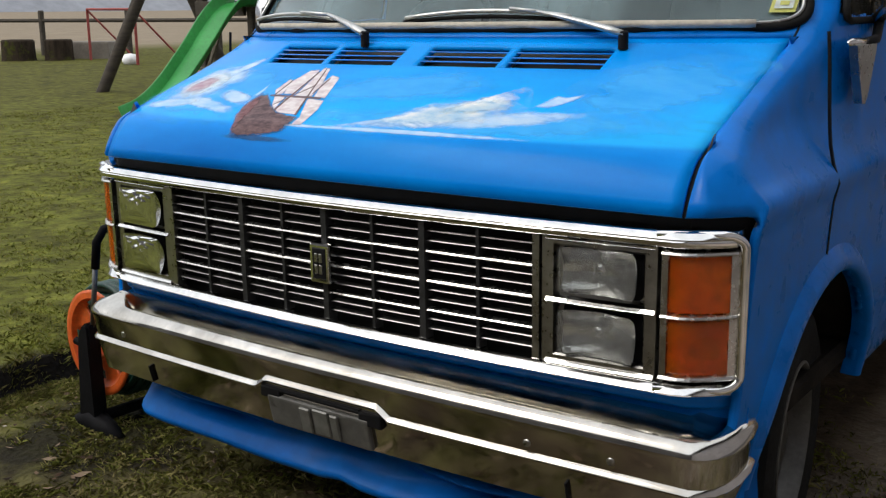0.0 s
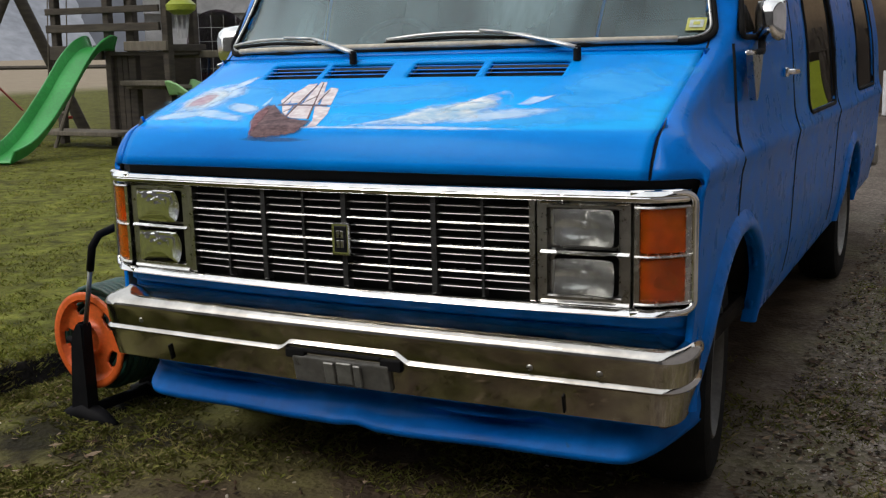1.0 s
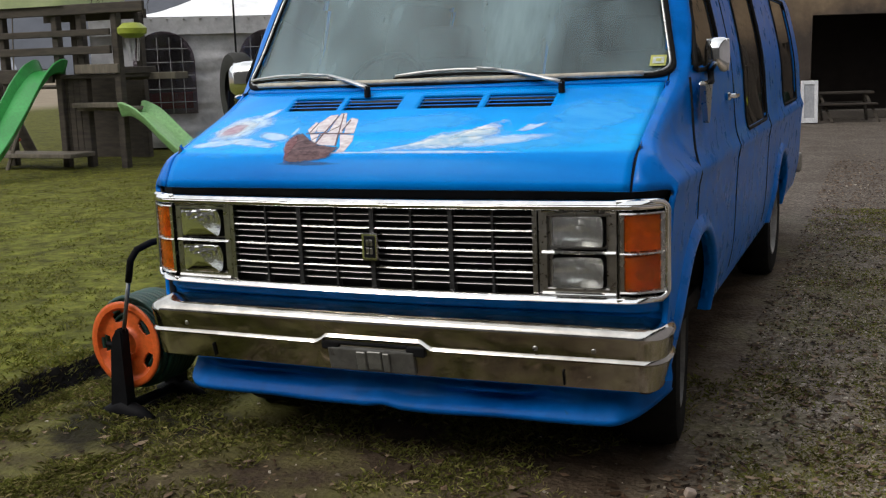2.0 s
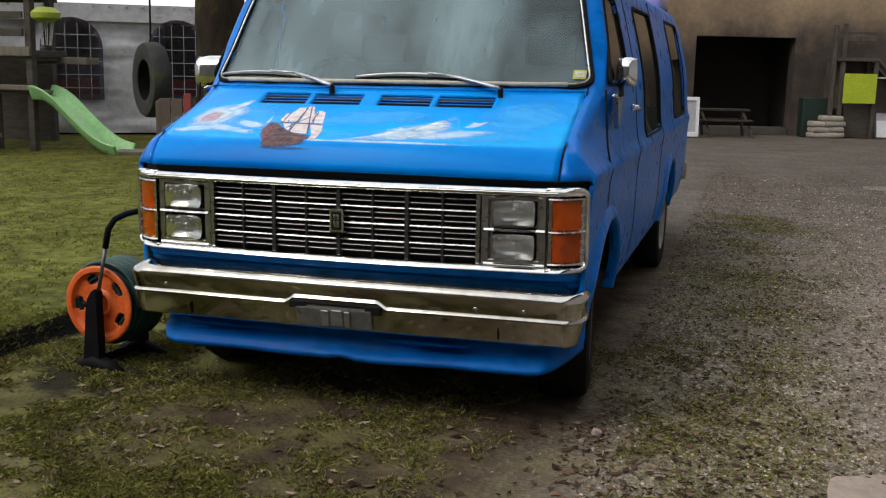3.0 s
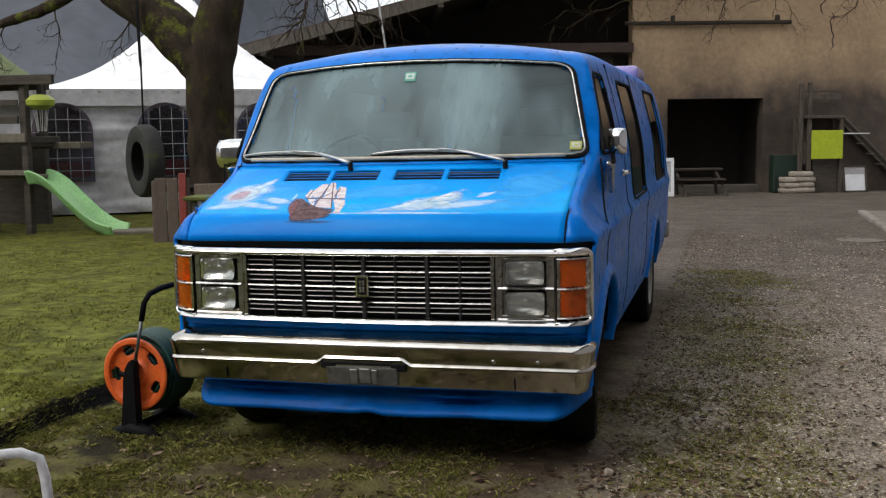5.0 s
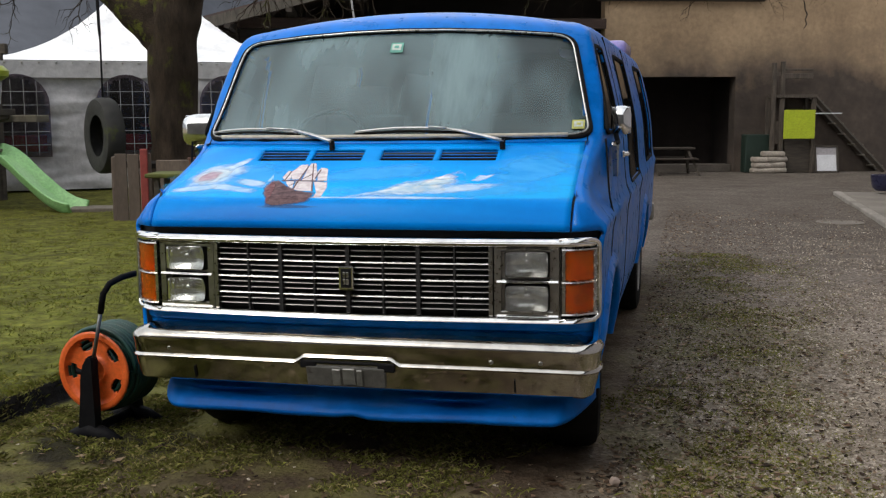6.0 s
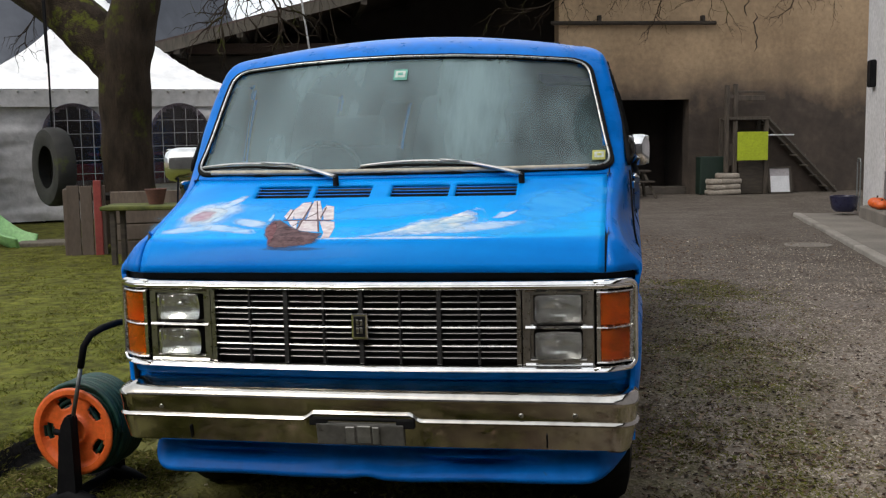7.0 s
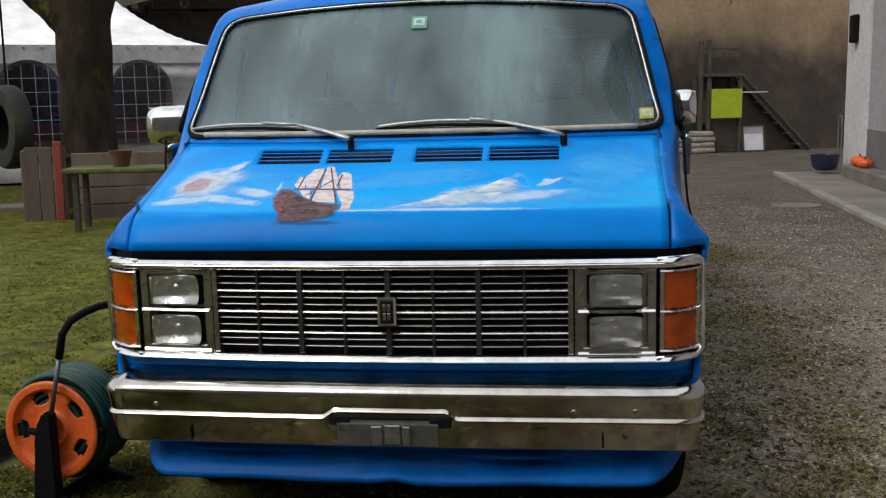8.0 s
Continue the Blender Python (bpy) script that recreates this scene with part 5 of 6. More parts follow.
def decal(name, outline, mat, lift, label=""):
    """Thin paint on the hood inside an outline of (x, station), feathered towards its edge."""
    pts = []
    for a, b in zip(outline, outline[1:] + outline[:1]):
        k = max(2, int(math.hypot(b[0] - a[0], b[1] - a[1]) / 0.012))
        pts += [(a[0] + (b[0] - a[0]) * i / k, a[1] + (b[1] - a[1]) * i / k) for i in range(k)]
    cx, cy = sum(p[0] for p in pts) / len(pts), sum(p[1] for p in pts) / len(pts)
    bm = bmesh.new()
    soft = bm.verts.layers.float.new("soft")
    last = None
    for k in range(11):
        s = 1 - k / 10.5
        ring = [bm.verts.new(top_point(cx + (x - cx) * s, station_for(cy + (y - cy) * s), lift)) for x, y in pts]
        for v in ring:
            v[soft] = 1 - s
        if last:
            for i in range(len(ring)):
                j = (i + 1) % len(ring)
                bm.faces.new((last[i], last[j], ring[j], ring[i]))
        last = ring
    bm.faces.new(last)
    ob = part(name, bm, mat, hood, label, smooth=True)
    ob.visible_shadow = False
    return ob


def ellipse(cx, cy, rx, ry, tilt=0.0, n=20):
    c, s = math.cos(tilt), math.sin(tilt)
    return [(cx + rx * math.cos(t) * c - ry * math.sin(t) * s, cy + rx * math.cos(t) * s + ry * math.sin(t) * c) for t in (2 * math.pi * k / n for k in range(n))]


wisp = mural_material("painted_wisp", (0.35, 0.62, 0.85), (0.78, 0.86, 0.90), 0.36, 14, 0.72)
haze_paint = mural_material("painted_haze", (0.03, 0.42, 0.85), (0.10, 0.55, 0.92), 0.45, 7, 0.55)
cloud_paint = mural_material("painted_cloud", (0.30, 0.52, 0.70), (0.85, 0.86, 0.82), 0.46, 16, 0.92)
pink_paint = mural_material("painted_shell", (0.38, 0.17, 0.24), (0.62, 0.52, 0.58), 0.42, 18, 0.8)
hull_paint = mural_material("painted_hull", (0.055, 0.030, 0.036), (0.20, 0.125, 0.13), 0.14, 30)
stern_paint = mural_material("painted_stern", (0.09, 0.03, 0.04), (0.34, 0.17, 0.18), 0.2, 40, 0.8)
hull_shade = mural_material("painted_shade", (0.01, 0.08, 0.22), (0.02, 0.12, 0.32), 0.4, 20, 0.8)
sail_paint = mural_material("painted_sail", (0.55, 0.45, 0.47), (0.82, 0.78, 0.78), 0.08, 30)
mast_paint = mural_material("painted_mast", (0.10, 0.06, 0.06), (0.18, 0.11, 0.11), 0.01, 30)
decal("haze", ellipse(-0.55, 0.20, 0.42, 0.14, 0.05), haze_paint, 0.0010, "pale painted sky")
decal("haze", ellipse(0.30, 0.135, 0.60, 0.06, 0.05), haze_paint, 0.0010)
decal("haze", ellipse(0.70, 0.28, 0.22, 0.12, 0.3), haze_paint, 0.0010)
decal("haze", ellipse(0.05, 0.25, 0.35, 0.06, 0.1), haze_paint, 0.0010)
for cx, cy, rx, ry, tilt in ((-0.68, 0.235, 0.16, 0.085, 0.3), (-0.60, 0.315, 0.075, 0.022, 0.7), (-0.58, 0.155, 0.17, 0.022, -0.15), (-0.74, 0.150, 0.13, 0.022, 0.1), (-0.48, 0.185, 0.10, 0.026, -0.2), (0.20, 0.094, 0.36, 0.009, 0.0), (0.40, 0.150, 0.20, 0.028, 0.15), (-0.10, 0.092, 0.16, 0.006, 0.0)):
    decal("wisp", ellipse(cx, cy, rx, ry, tilt), wisp, 0.0016, "white painted wisps")
decal("shell", ellipse(-0.700, 0.232, 0.108, 0.060, 0.25), cloud_paint, 0.0020, "white painted shell shape")
decal("shell", ellipse(-0.715, 0.228, 0.074, 0.042, 0.25), pink_paint, 0.0024, "pink painted shell shape")
CLOUD = [(-0.041, 0.098), (0.04, 0.120), (0.12, 0.143), (0.163, 0.178), (0.193, 0.202), (0.275, 0.216), (0.34, 0.230), (0.377, 0.256), (0.415, 0.275), (0.445, 0.222), (0.465, 0.201), (0.435, 0.172), (0.375, 0.138), (0.296, 0.118), (0.199, 0.106), (0.099, 0.096)]
decal("cloud", CLOUD, cloud_paint, 0.0022, "white painted cloud")
decal("cloud", ellipse(0.33, 0.190, 0.11, 0.022, 0.22), cloud_paint, 0.0026)
decal("cloud", [(0.455, 0.196), (0.492, 0.243), (0.522, 0.236), (0.563, 0.253), (0.534, 0.218), (0.496, 0.196)], wisp, 0.0022)
SAILS = (
    [(-0.350, 0.219), (-0.337, 0.268), (-0.315, 0.259), (-0.305, 0.203), (-0.326, 0.197)],
    [(-0.325, 0.255), (-0.293, 0.307), (-0.26, 0.311), (-0.256, 0.256), (-0.257, 0.203), (-0.302, 0.203)],
    [(-0.255, 0.254), (-0.253, 0.320), (-0.228, 0.319), (-0.194, 0.241), (-0.188, 0.196), (-0.252, 0.197)],
    [(-0.203, 0.260), (-0.195, 0.288), (-0.160, 0.280), (-0.137, 0.192), (-0.181, 0.196)],
    [(-0.325, 0.195), (-0.283, 0.194), (-0.274, 0.141), (-0.298, 0.158)],
    [(-0.278, 0.194), (-0.200, 0.193), (-0.181, 0.128), (-0.251, 0.132), (-0.273, 0.142)],
    [(-0.197, 0.193), (-0.133, 0.187), (-0.123, 0.152), (-0.130, 0.092), (-0.163, 0.088), (-0.16, 0.12)],
)
for o in SAILS:
    decal("sail", o, sail_paint, 0.0026, "white painted sail")
for o in ([(-0.275, 0.14), (-0.267, 0.135), (-0.251, 0.299), (-0.258, 0.302)], [(-0.345, 0.200), (-0.345, 0.194), (-0.150, 0.190), (-0.150, 0.197)], [(-0.184, 0.126), (-0.177, 0.126), (-0.237, 0.313), (-0.242, 0.313)], [(-0.332, 0.20), (-0.326, 0.20), (-0.318, 0.26), (-0.324, 0.262)], [(-0.199, 0.21), (-0.193, 0.207), (-0.187, 0.272), (-0.193, 0.275)], [(-0.30, 0.16), (-0.295, 0.16), (-0.215, 0.24), (-0.22, 0.243)]):
    decal("mast", o, mast_paint, 0.0030)
decal("prow", [(-0.411, 0.185), (-0.396, 0.250), (-0.385, 0.215), (-0.393, 0.184)], wisp, 0.0030)
decal("reflection", ellipse(-0.27, 0.030, 0.14, 0.014), hull_shade, 0.0018, "dark painted water under the ship")
decal("ship_hull", [(-0.409, 0.158), (-0.392, 0.206), (-0.362, 0.206), (-0.309, 0.168), (-0.256, 0.138), (-0.20, 0.125), (-0.159, 0.122), (-0.157, 0.096), (-0.175, 0.059), (-0.218, 0.047), (-0.281, 0.034), (-0.344, 0.024), (-0.371, 0.034), (-0.373, 0.08), (-0.399, 0.114)], hull_paint, 0.0034, "brown painted ship hull")
decal("stern", [(-0.403, 0.156), (-0.388, 0.196), (-0.366, 0.190), (-0.352, 0.150), (-0.350, 0.060), (-0.368, 0.045), (-0.370, 0.085), (-0.394, 0.116)], stern_paint, 0.0040, "rose painted stern")

# ---- hose reel ----
orange = surface("orange_plastic", (0.62, 0.10, 0.015), (0.80, 0.15, 0.03), 0.42, 0, 8, 50, 0.15, 0.002)
hose_green = surface("green_hose", (0.004, 0.035, 0.026), (0.008, 0.06, 0.045), 0.45, 0, 10, 60, 0.2, 0.002)
black_plastic = surface("black_plastic", (0.006, 0.006, 0.007), (0.013, 0.013, 0.014), 0.6, 0, 10, 70, 0.25, 0.002, spec=0.06)
tube_grey = surface("grey_tube", (0.12, 0.13, 0.13), (0.2, 0.21, 0.21), 0.4, 0.6, 10, 60, 0.1, 0.001)
reel = thing("hose_reel", "orange garden hose reel with coiled dark green hose", "hose reel", pose(-1.335, 0.315, -0.012, 0, 0, -4))
RZ = 0.318
for y, face in ((0.0, -1), (0.235, 1)):
    bm = bmesh.new()
    radii = (0.012, 0.03, 0.044, 0.050, 0.058, 0.064, 0.076, 0.09, 0.100, 0.106, 0.112, 0.118, 0.124, 0.130, 0.136, 0.148, 0.158, 0.172, 0.186)
    rows = []
    for r in (q * (1.0 if face < 0 else 0.90) for q in radii):
        dish = 0.022 * math.exp(-((r - 0.054) / 0.009) ** 2) + 0.022 * min(1, max(0, (r - 0.146) / 0.008)) - 0.010 * (r < 0.045)
        rows.append([bm.verts.new((r * math.cos(2 * math.pi * k / 180), y + face * dish, RZ + r * math.sin(2 * math.pi * k / 180))) for k in range(180)])
    for a, b, r in zip(rows, rows[1:], radii):
        for k in range(180):
            ang = (360 * (k + 0.5) / 180 - 4) % 72 - 36
            if (abs(r + 0.003 - 0.121) / 0.019) ** 3 + (abs(ang) / 17) ** 3 < 1:
                continue
            bm.faces.new((a[k], a[(k + 1) % 180], b[(k + 1) % 180], b[k]))
    disc = part("disc", bm, orange, reel, "orange spoked disc", smooth=40)
    sd = disc.modifiers.new("thickness", "SOLIDIFY")
    sd.thickness = 0.008
bm = bmesh.new()
lathe(bm, ((0.055, 0.0), (0.055, 0.225)), 20, pose(0, 0.23, RZ, 90))
part("drum", bm, orange, reel, smooth=40)
bm = bmesh.new()
wound = []
for layer, r in enumerate((0.097, 0.125, 0.153, 0.178, 0.194)):
    turns = 8
    for k in range(turns * 28 + 1):
        t = 2 * math.pi * k / 28
        y = 0.025 + 0.185 * k / (turns * 28)
        rr = r + 0.006 * noise.noise((k * 0.05, layer, 0))
        wound.append((rr * math.cos(t), y if layer % 2 == 0 else 0.235 - y, RZ + rr * math.sin(t)))
tube(bm, wound, 0.0122, 6)
part("hose", bm, hose_green, reel, "coiled dark green hose", smooth=True)
for y in (-0.05, 0.285):
    bm = bmesh.new()
    prism(bm, ((-0.05, 0.0), (0.065, 0.0), (0.055, 0.1), (0.050, RZ - 0.03), (0.056, RZ + 0.07), (0.045, RZ + 0.085), (0.018, RZ + 0.08), (0.0, RZ + 0.04), (-0.02, RZ - 0.02), (-0.028, 0.12)), 0.05, pose(-0.02, y + 0.025, 0.0, 90))
    bmesh.ops.bevel(bm, geom=list(bm.edges), offset=0.008, segments=2, affect="EDGES")
    part("leg", bm, black_plastic, reel, "black plastic leg", smooth=50)
for y in (-0.05, 0.285):
    bm = bmesh.new()
    tube(bm, [(-0.13, y, 0.012), (-0.07, y, 0.03), (0.0, y, 0.045), (0.08, y, 0.03), (0.15, y, 0.012)], 0.03, 8, radii=[0.018, 0.032, 0.045, 0.034, 0.018])
    part("foot", bm, black_plastic, reel, smooth=True)
bm = bmesh.new()
tube(bm, [(0.0, -0.05, 0.05), (0.0, 0.285, 0.05)], 0.022, 8)
part("foot_bar", bm, black_plastic, reel, smooth=True)
bm = bmesh.new()
lathe(bm, ((0.026, 0), (0.026, 0.03), (0.012, 0.035)), 14, pose(0, -0.03, RZ, 90))
tube(bm, [(0, -0.06, RZ), (-0.055, -0.065, RZ + 0.01)], 0.014, 8)
part("crank", bm, black_plastic, reel, smooth=50)
bm = bmesh.new()
tube(bm, [(0.02, -0.045, RZ + 0.06), (0.075, -0.045, 0.62)], 0.009, 8)
part("handle_tube", bm, tube_grey, reel, smooth=True)
bm = bmesh.new()
tube(bm, [(0.07, -0.045, 0.60), (0.09, -0.045, 0.69), (0.115, -0.03, 0.735), (0.135, 0.03, 0.755), (0.145, 0.12, 0.76), (0.155, 0.20, 0.755)], 0.0145, 8)
part("grip", bm, black_plastic, reel, "black foam grip", smooth=True)

# ---- playground ----
play_wood = surface("dark_play_wood", (0.030, 0.024, 0.018), (0.065, 0.052, 0.038), 0.85, 0, 4, 40, 0.5, 0.004, (1, 1, 5))
pale_wood = surface("pale_play_wood", (0.10, 0.085, 0.065), (0.17, 0.145, 0.11), 0.85, 0, 4, 40, 0.5, 0.004, (5, 1, 1))
slide_green = surface("green_slide", (0.025, 0.24, 0.045), (0.045, 0.33, 0.075), 0.35, 0, 2, 30, 0.1, 0.003)
slide_pale = surface("pale_green_slide", (0.22, 0.46, 0.17), (0.32, 0.56, 0.25), 0.45, 0, 2, 30, 0.1, 0.003)
tarp = surface("green_tarp", (0.12, 0.15, 0.05), (0.18, 0.21, 0.08), 0.7, 0, 2, 20, 0.3, 0.01)
lime = surface("lime_plastic", (0.22, 0.27, 0.025), (0.32, 0.37, 0.04), 0.45, 0, 6, 40, 0.1, 0.002)

tower = thing("play_tower", "dark wooden climbing tower with a green canvas roof", "play tower", pose(0.065, 0.05, 0))
for x, y in ((-10.35, 8.7), (-9.35, 8.7), (-8.95, 8.75), (-8.3, 8.7), (-10.35, 10.2), (-9.1, 10.2)):
    bm = bmesh.new()
    box(bm, (x, y, 1.16), (0.11, 0.11, 2.32), None, 0.01)
    part("post", bm, play_wood, tower)
for c, s, m in (
    ((-9.2, 8.62, 2.30), (2.9, 0.06, 0.14), play_wood), ((-10.0, 10.25, 2.30), (2.0, 0.06, 0.14), play_wood),
    ((-9.4, 8.62, 1.74), (2.1, 0.05, 0.11), play_wood), ((-9.4, 8.62, 1.98), (2.1, 0.04, 0.09), play_wood), ((-9.9, 8.62, 1.40), (1.0, 0.06, 0.20), play_wood),
    ((-8.62, 8.62, 1.48), (0.76, 0.05, 0.13), pale_wood), ((-8.62, 8.60, 0.98), (0.84, 0.16, 0.07), pale_wood), ((-8.62, 8.9, 0.92), (0.9, 0.5, 0.05), pale_wood),
    ((-9.6, 8.4, 0.30), (1.6, 0.5, 0.06), pale_wood), ((-8.3, 9.1, 1.45), (0.05, 0.75, 0.10), play_wood),
    ((-8.35, 9.5, 1.36), (1.0, 0.3, 0.10), pale_wood), ((-9.3, 9.15, 1.38), (2.0, 1.0, 0.06), play_wood), ((-9.8, 10.2, 0.7), (1.4, 0.04, 1.3), play_wood)):
    bm = bmesh.new()
    box(bm, c, s, None, 0.008)
    part("board", bm, m, tower)
for k in range(4):
    bm = bmesh.new()
    box(bm, (-9.30 + 0.105 * k, 8.72, 0.82), (0.10, 0.035, 1.12), None, 0.006)
    part("plank", bm, play_wood, tower)
bm = bmesh.new()
patch(bm, lambda u, v: Vector((-10.05 + 0.95 * u, 9.4 + 0.85 * v, 2.36 + 1.05 * (1 - max(abs(u), abs(v))) ** 1.15)), span(-1, 1, 16), span(-1, 1, 16))
part("canvas_roof", bm, tarp, tower, "olive green canvas roof", smooth=40)
sign = thing("plastic_basket", "lime green plastic basketball hoop on the tower", "basketball hoop", pose(0.06, 0.14, -0.05))
bm = bmesh.new()
lathe(bm, ((0.10, 0), (0.19, 0.06), (0.20, 0.13), (0.12, 0.2), (0.02, 0.21)), 20, pose(-7.98, 8.55, 1.93))
part("hood_shell", bm, lime, sign, smooth=40)
bm = bmesh.new()
for t in span(0, 2 * math.pi, 8)[:-1]:
    tube(bm, [(-7.98 + 0.10 * math.cos(t), 8.55 + 0.10 * math.sin(t), 1.94), (-7.98 + 0.06 * math.cos(t), 8.55 + 0.06 * math.sin(t), 1.62)], 0.006, 4)
part("net", bm, canvas_dim, sign)


def slide(name, start, end, width, drop, mat, label, lip=0.10):
    """A trough that leaves start level, falls and runs out level at end."""
    ob = thing(name, label, "slide")
    a, b = Vector(start), Vector(end)
    flat = Vector((b.x - a.x, b.y - a.y, 0))
    side = Vector((-flat.y, flat.x, 0)).normalized()
    bm = bmesh.new()

    def at_(u, t):
        k = keyed(((0, 0.97), (0.05, 1.0), (0.12, 0.98), (0.24, 0.87), (0.5, 0.48), (0.74, 0.16), (0.87, 0.05), (1, 0.0)), t) if drop else 1 - t
        h = lip * max(0, abs(u) - 0.72) / 0.28 * (1 + 0.25 * max(0, 1 - t * 9))
        return a + flat * t + side * (u * width / 2) + Vector((0, 0, (b.z - a.z) * (1 - k) + h))

    patch(bm, at_, (-1, -0.97, -0.93, -0.85, -0.72, -0.4, 0, 0.4, 0.72, 0.85, 0.93, 0.97, 1), span(0, 1, 30))
    chute = part("chute", bm, mat, ob, smooth=60)
    so = chute.modifiers.new("thickness", "SOLIDIFY")
    so.thickness = 0.025
    return ob


slide("slide", (-9.34, 8.68, 1.46), (-8.65, 6.15, 0.12), 0.46, True, slide_green, "bright green plastic slide from the tower deck", 0.15)
slide("slide", (-8.14, 8.80, 0.84), (-6.86, 8.90, 0.07), 0.60, True, slide_pale, "pale green plastic slide ending on the lawn", 0.15)
bm = bmesh.new()
box(bm, (-6.60, 9.10, 0.12), (0.9, 0.5, 0.06), pose(0, 0, 0, 0, 0, 20), 0.01)
tagged(part("plank", bm, pale_wood), "grey plank lying at the slide's end", "plank")
ladder = thing("ladder", "small pale wooden ladder beside the slide", "ladder")
for d in (0.0, 0.36):
    bm = bmesh.new()
    tube(bm, [(-10.28 + d, 8.2, 0.06), (-10.02 + d, 8.62, 1.35)], 0.03, 6)
    part("rail", bm, pale_wood, ladder)
for k in range(4):
    z = 0.3 + 0.28 * k
    x, y = -10.28 + 0.26 * (z - 0.06) / 1.29, 8.2 + 0.42 * (z - 0.06) / 1.29
    bm = bmesh.new()
    tube(bm, [(x, y, z), (x + 0.36, y, z)], 0.02, 6)
    part("rung", bm, pale_wood, ladder)
swing = thing("swing_frame", "round-log swing frame on the lawn", "swing frame", pose(0.17, 0.20, 0))
apex = Vector((-12.3, 9.45, 2.55))
for base in ((-12.97, 8.5, 0.0), (-11.75, 10.3, 0.0)):
    bm = bmesh.new()
    tube(bm, [base, apex + (apex - Vector(base)) * 0.08], 0.095, 10)
    part("leg", bm, play_wood, swing, smooth=50)
bm = bmesh.new()
tube(bm, [apex + Vector((-0.4, 0.1, 0)), (-10.4, 9.5, 2.4)], 0.085, 10)
part("beam", bm, play_wood, swing, smooth=50)
bm = bmesh.new()
for d in (-0.2, 0.2):
    tube(bm, [(-11.35 + d, 9.48, 2.45), (-11.35 + d, 9.3, 0.42)], 0.01, 5)
part("rope", bm, pale_wood, swing)
red_plastic = surface("red_plastic", (0.40, 0.03, 0.02), (0.55, 0.05, 0.03), 0.4, 0, 6, 40, 0.1, 0.002)
bm = bmesh.new()
box(bm, (-11.35, 9.3, 0.42), (0.44, 0.18, 0.05), None, 0.02, 2)
part("seat", bm, red_plastic, swing, "red plastic swing seat")

# ---- far lawn: fence, stumps, goal ----
fence = thing("fence", "dark post and rail fence before the field", "fence")
fa, fd = Vector((-25.4, 16.1, -0.25)), Vector((2.55, 1.0, 0))
for k in range(-5, 7):
    p = fa + fd * k
    bm = bmesh.new()
    box(bm, (p.x, p.y, p.z + 0.8), (0.13, 0.13, 1.6), None, 0.02)
    part("post", bm, play_wood, fence)
for z in (1.32,):
    bm = bmesh.new()
    tube(bm, [fa + fd * -5 + Vector((0, 0, z)), fa + fd * 6 + Vector((0, 0, z))], 0.06, 6)
    part("rail", bm, play_wood, fence)
for x, y, r in ((-23.35, 14.0, 0.42), (-22.56, 14.65, 0.36)):
    bm = bmesh.new()
    lathe(bm, ((r * 1.06, 0.0), (r, 0.15), (r * 0.98, 0.56), (r * 0.9, 0.60), (0.02, 0.61)), 14, pose(x, y, 0.03))
    tagged(part("tree_stump", bm, bark), "dark cut tree stump on the lawn", "stump", "stumps on the lawn")
bm = bmesh.new()
box(bm, (-22.6, 15.7, 0.30), (1.15, 0.6, 0.5), pose(0, 0, 0, 0, 0, 30), 0.05, 2)
tagged(part("stone_block", bm, concrete), "pale concrete block on the lawn", "block")
rust_red = surface("faded_red_tube", (0.22, 0.04, 0.035), (0.32, 0.06, 0.05), 0.6, 0.2, 8, 50, 0.2, 0.002)
goal = thing("goal_frame", "faded red tubular goal frame on the lawn", "goal", pose(0.12, 0.14, -0.04))
bm = bmesh.new()
tube(bm, [(-21.9, 14.9, 0), (-21.9, 14.9, 1.42), (-19.0, 14.1, 1.42), (-19.0, 14.1, 0)], 0.035, 8)
part("front_frame", bm, rust_red, goal)
for x, y in ((-21.9, 14.9), (-19.0, 14.1)):
    bm = bmesh.new()
    tube(bm, [(x, y, 1.4), (x + 0.35, y + 1.25, 0.02)], 0.025, 6)
    part("stay", bm, rust_red, goal)
bm = bmesh.new()
lathe(bm, ((0.02, 0), (0.16, 0.06), (0.2, 0.16), (0.13, 0.28), (0.02, 0.3)), 12, pose(-19.3, 14.35, 0.05))
tagged(part("ball", bm, canvas, smooth=True), "small white ball in the grass", "ball")

# ---- planter box, table, tyre swing beside the tree ----
planter = thing("planter_box", "weathered wooden planter box with a red post", "planter", pose(-5.71, 7.93, 0, 0, 0, 22))
box_wood = surface("box_wood", (0.075, 0.055, 0.042), (0.15, 0.115, 0.09), 0.9, 0, 3, 35, 0.5, 0.004, (1, 1, 0.3), spread=0.25)
for k in range(3):
    bm = bmesh.new()
    box(bm, (0.075 + 0.15 * k - 0.0, -0.02, 0.47), (0.142, 0.04, 0.94 - 0.015 * (k % 2)), None, 0.006)
    part("board", bm, box_wood, planter)
for k in range(4):
    bm = bmesh.new()
    box(bm, (1.25, 0.0, 0.16 + 0.2 * k), (1.5, 0.05, 0.19), None, 0.008)
    part("board", bm, box_wood, planter)
for k in range(2):
    bm = bmesh.new()
    box(bm, (-0.02 if k == 0 else 2.02, 0.35, 0.45), (0.05, 0.72, 0.9), None, 0.008)
    part("side_board", bm, box_wood, planter)
bm = bmesh.new()
box(bm, (1.0, 0.4, 0.78), (2.0, 0.7, 0.06))
part("earth", bm, underbody, planter)
bm = bmesh.new()
box(bm, (0.36, -0.05, 0.5), (0.09, 0.05, 1.0), None, 0.008)
part("red_post", bm, rust_red, planter, "faded red painted post")
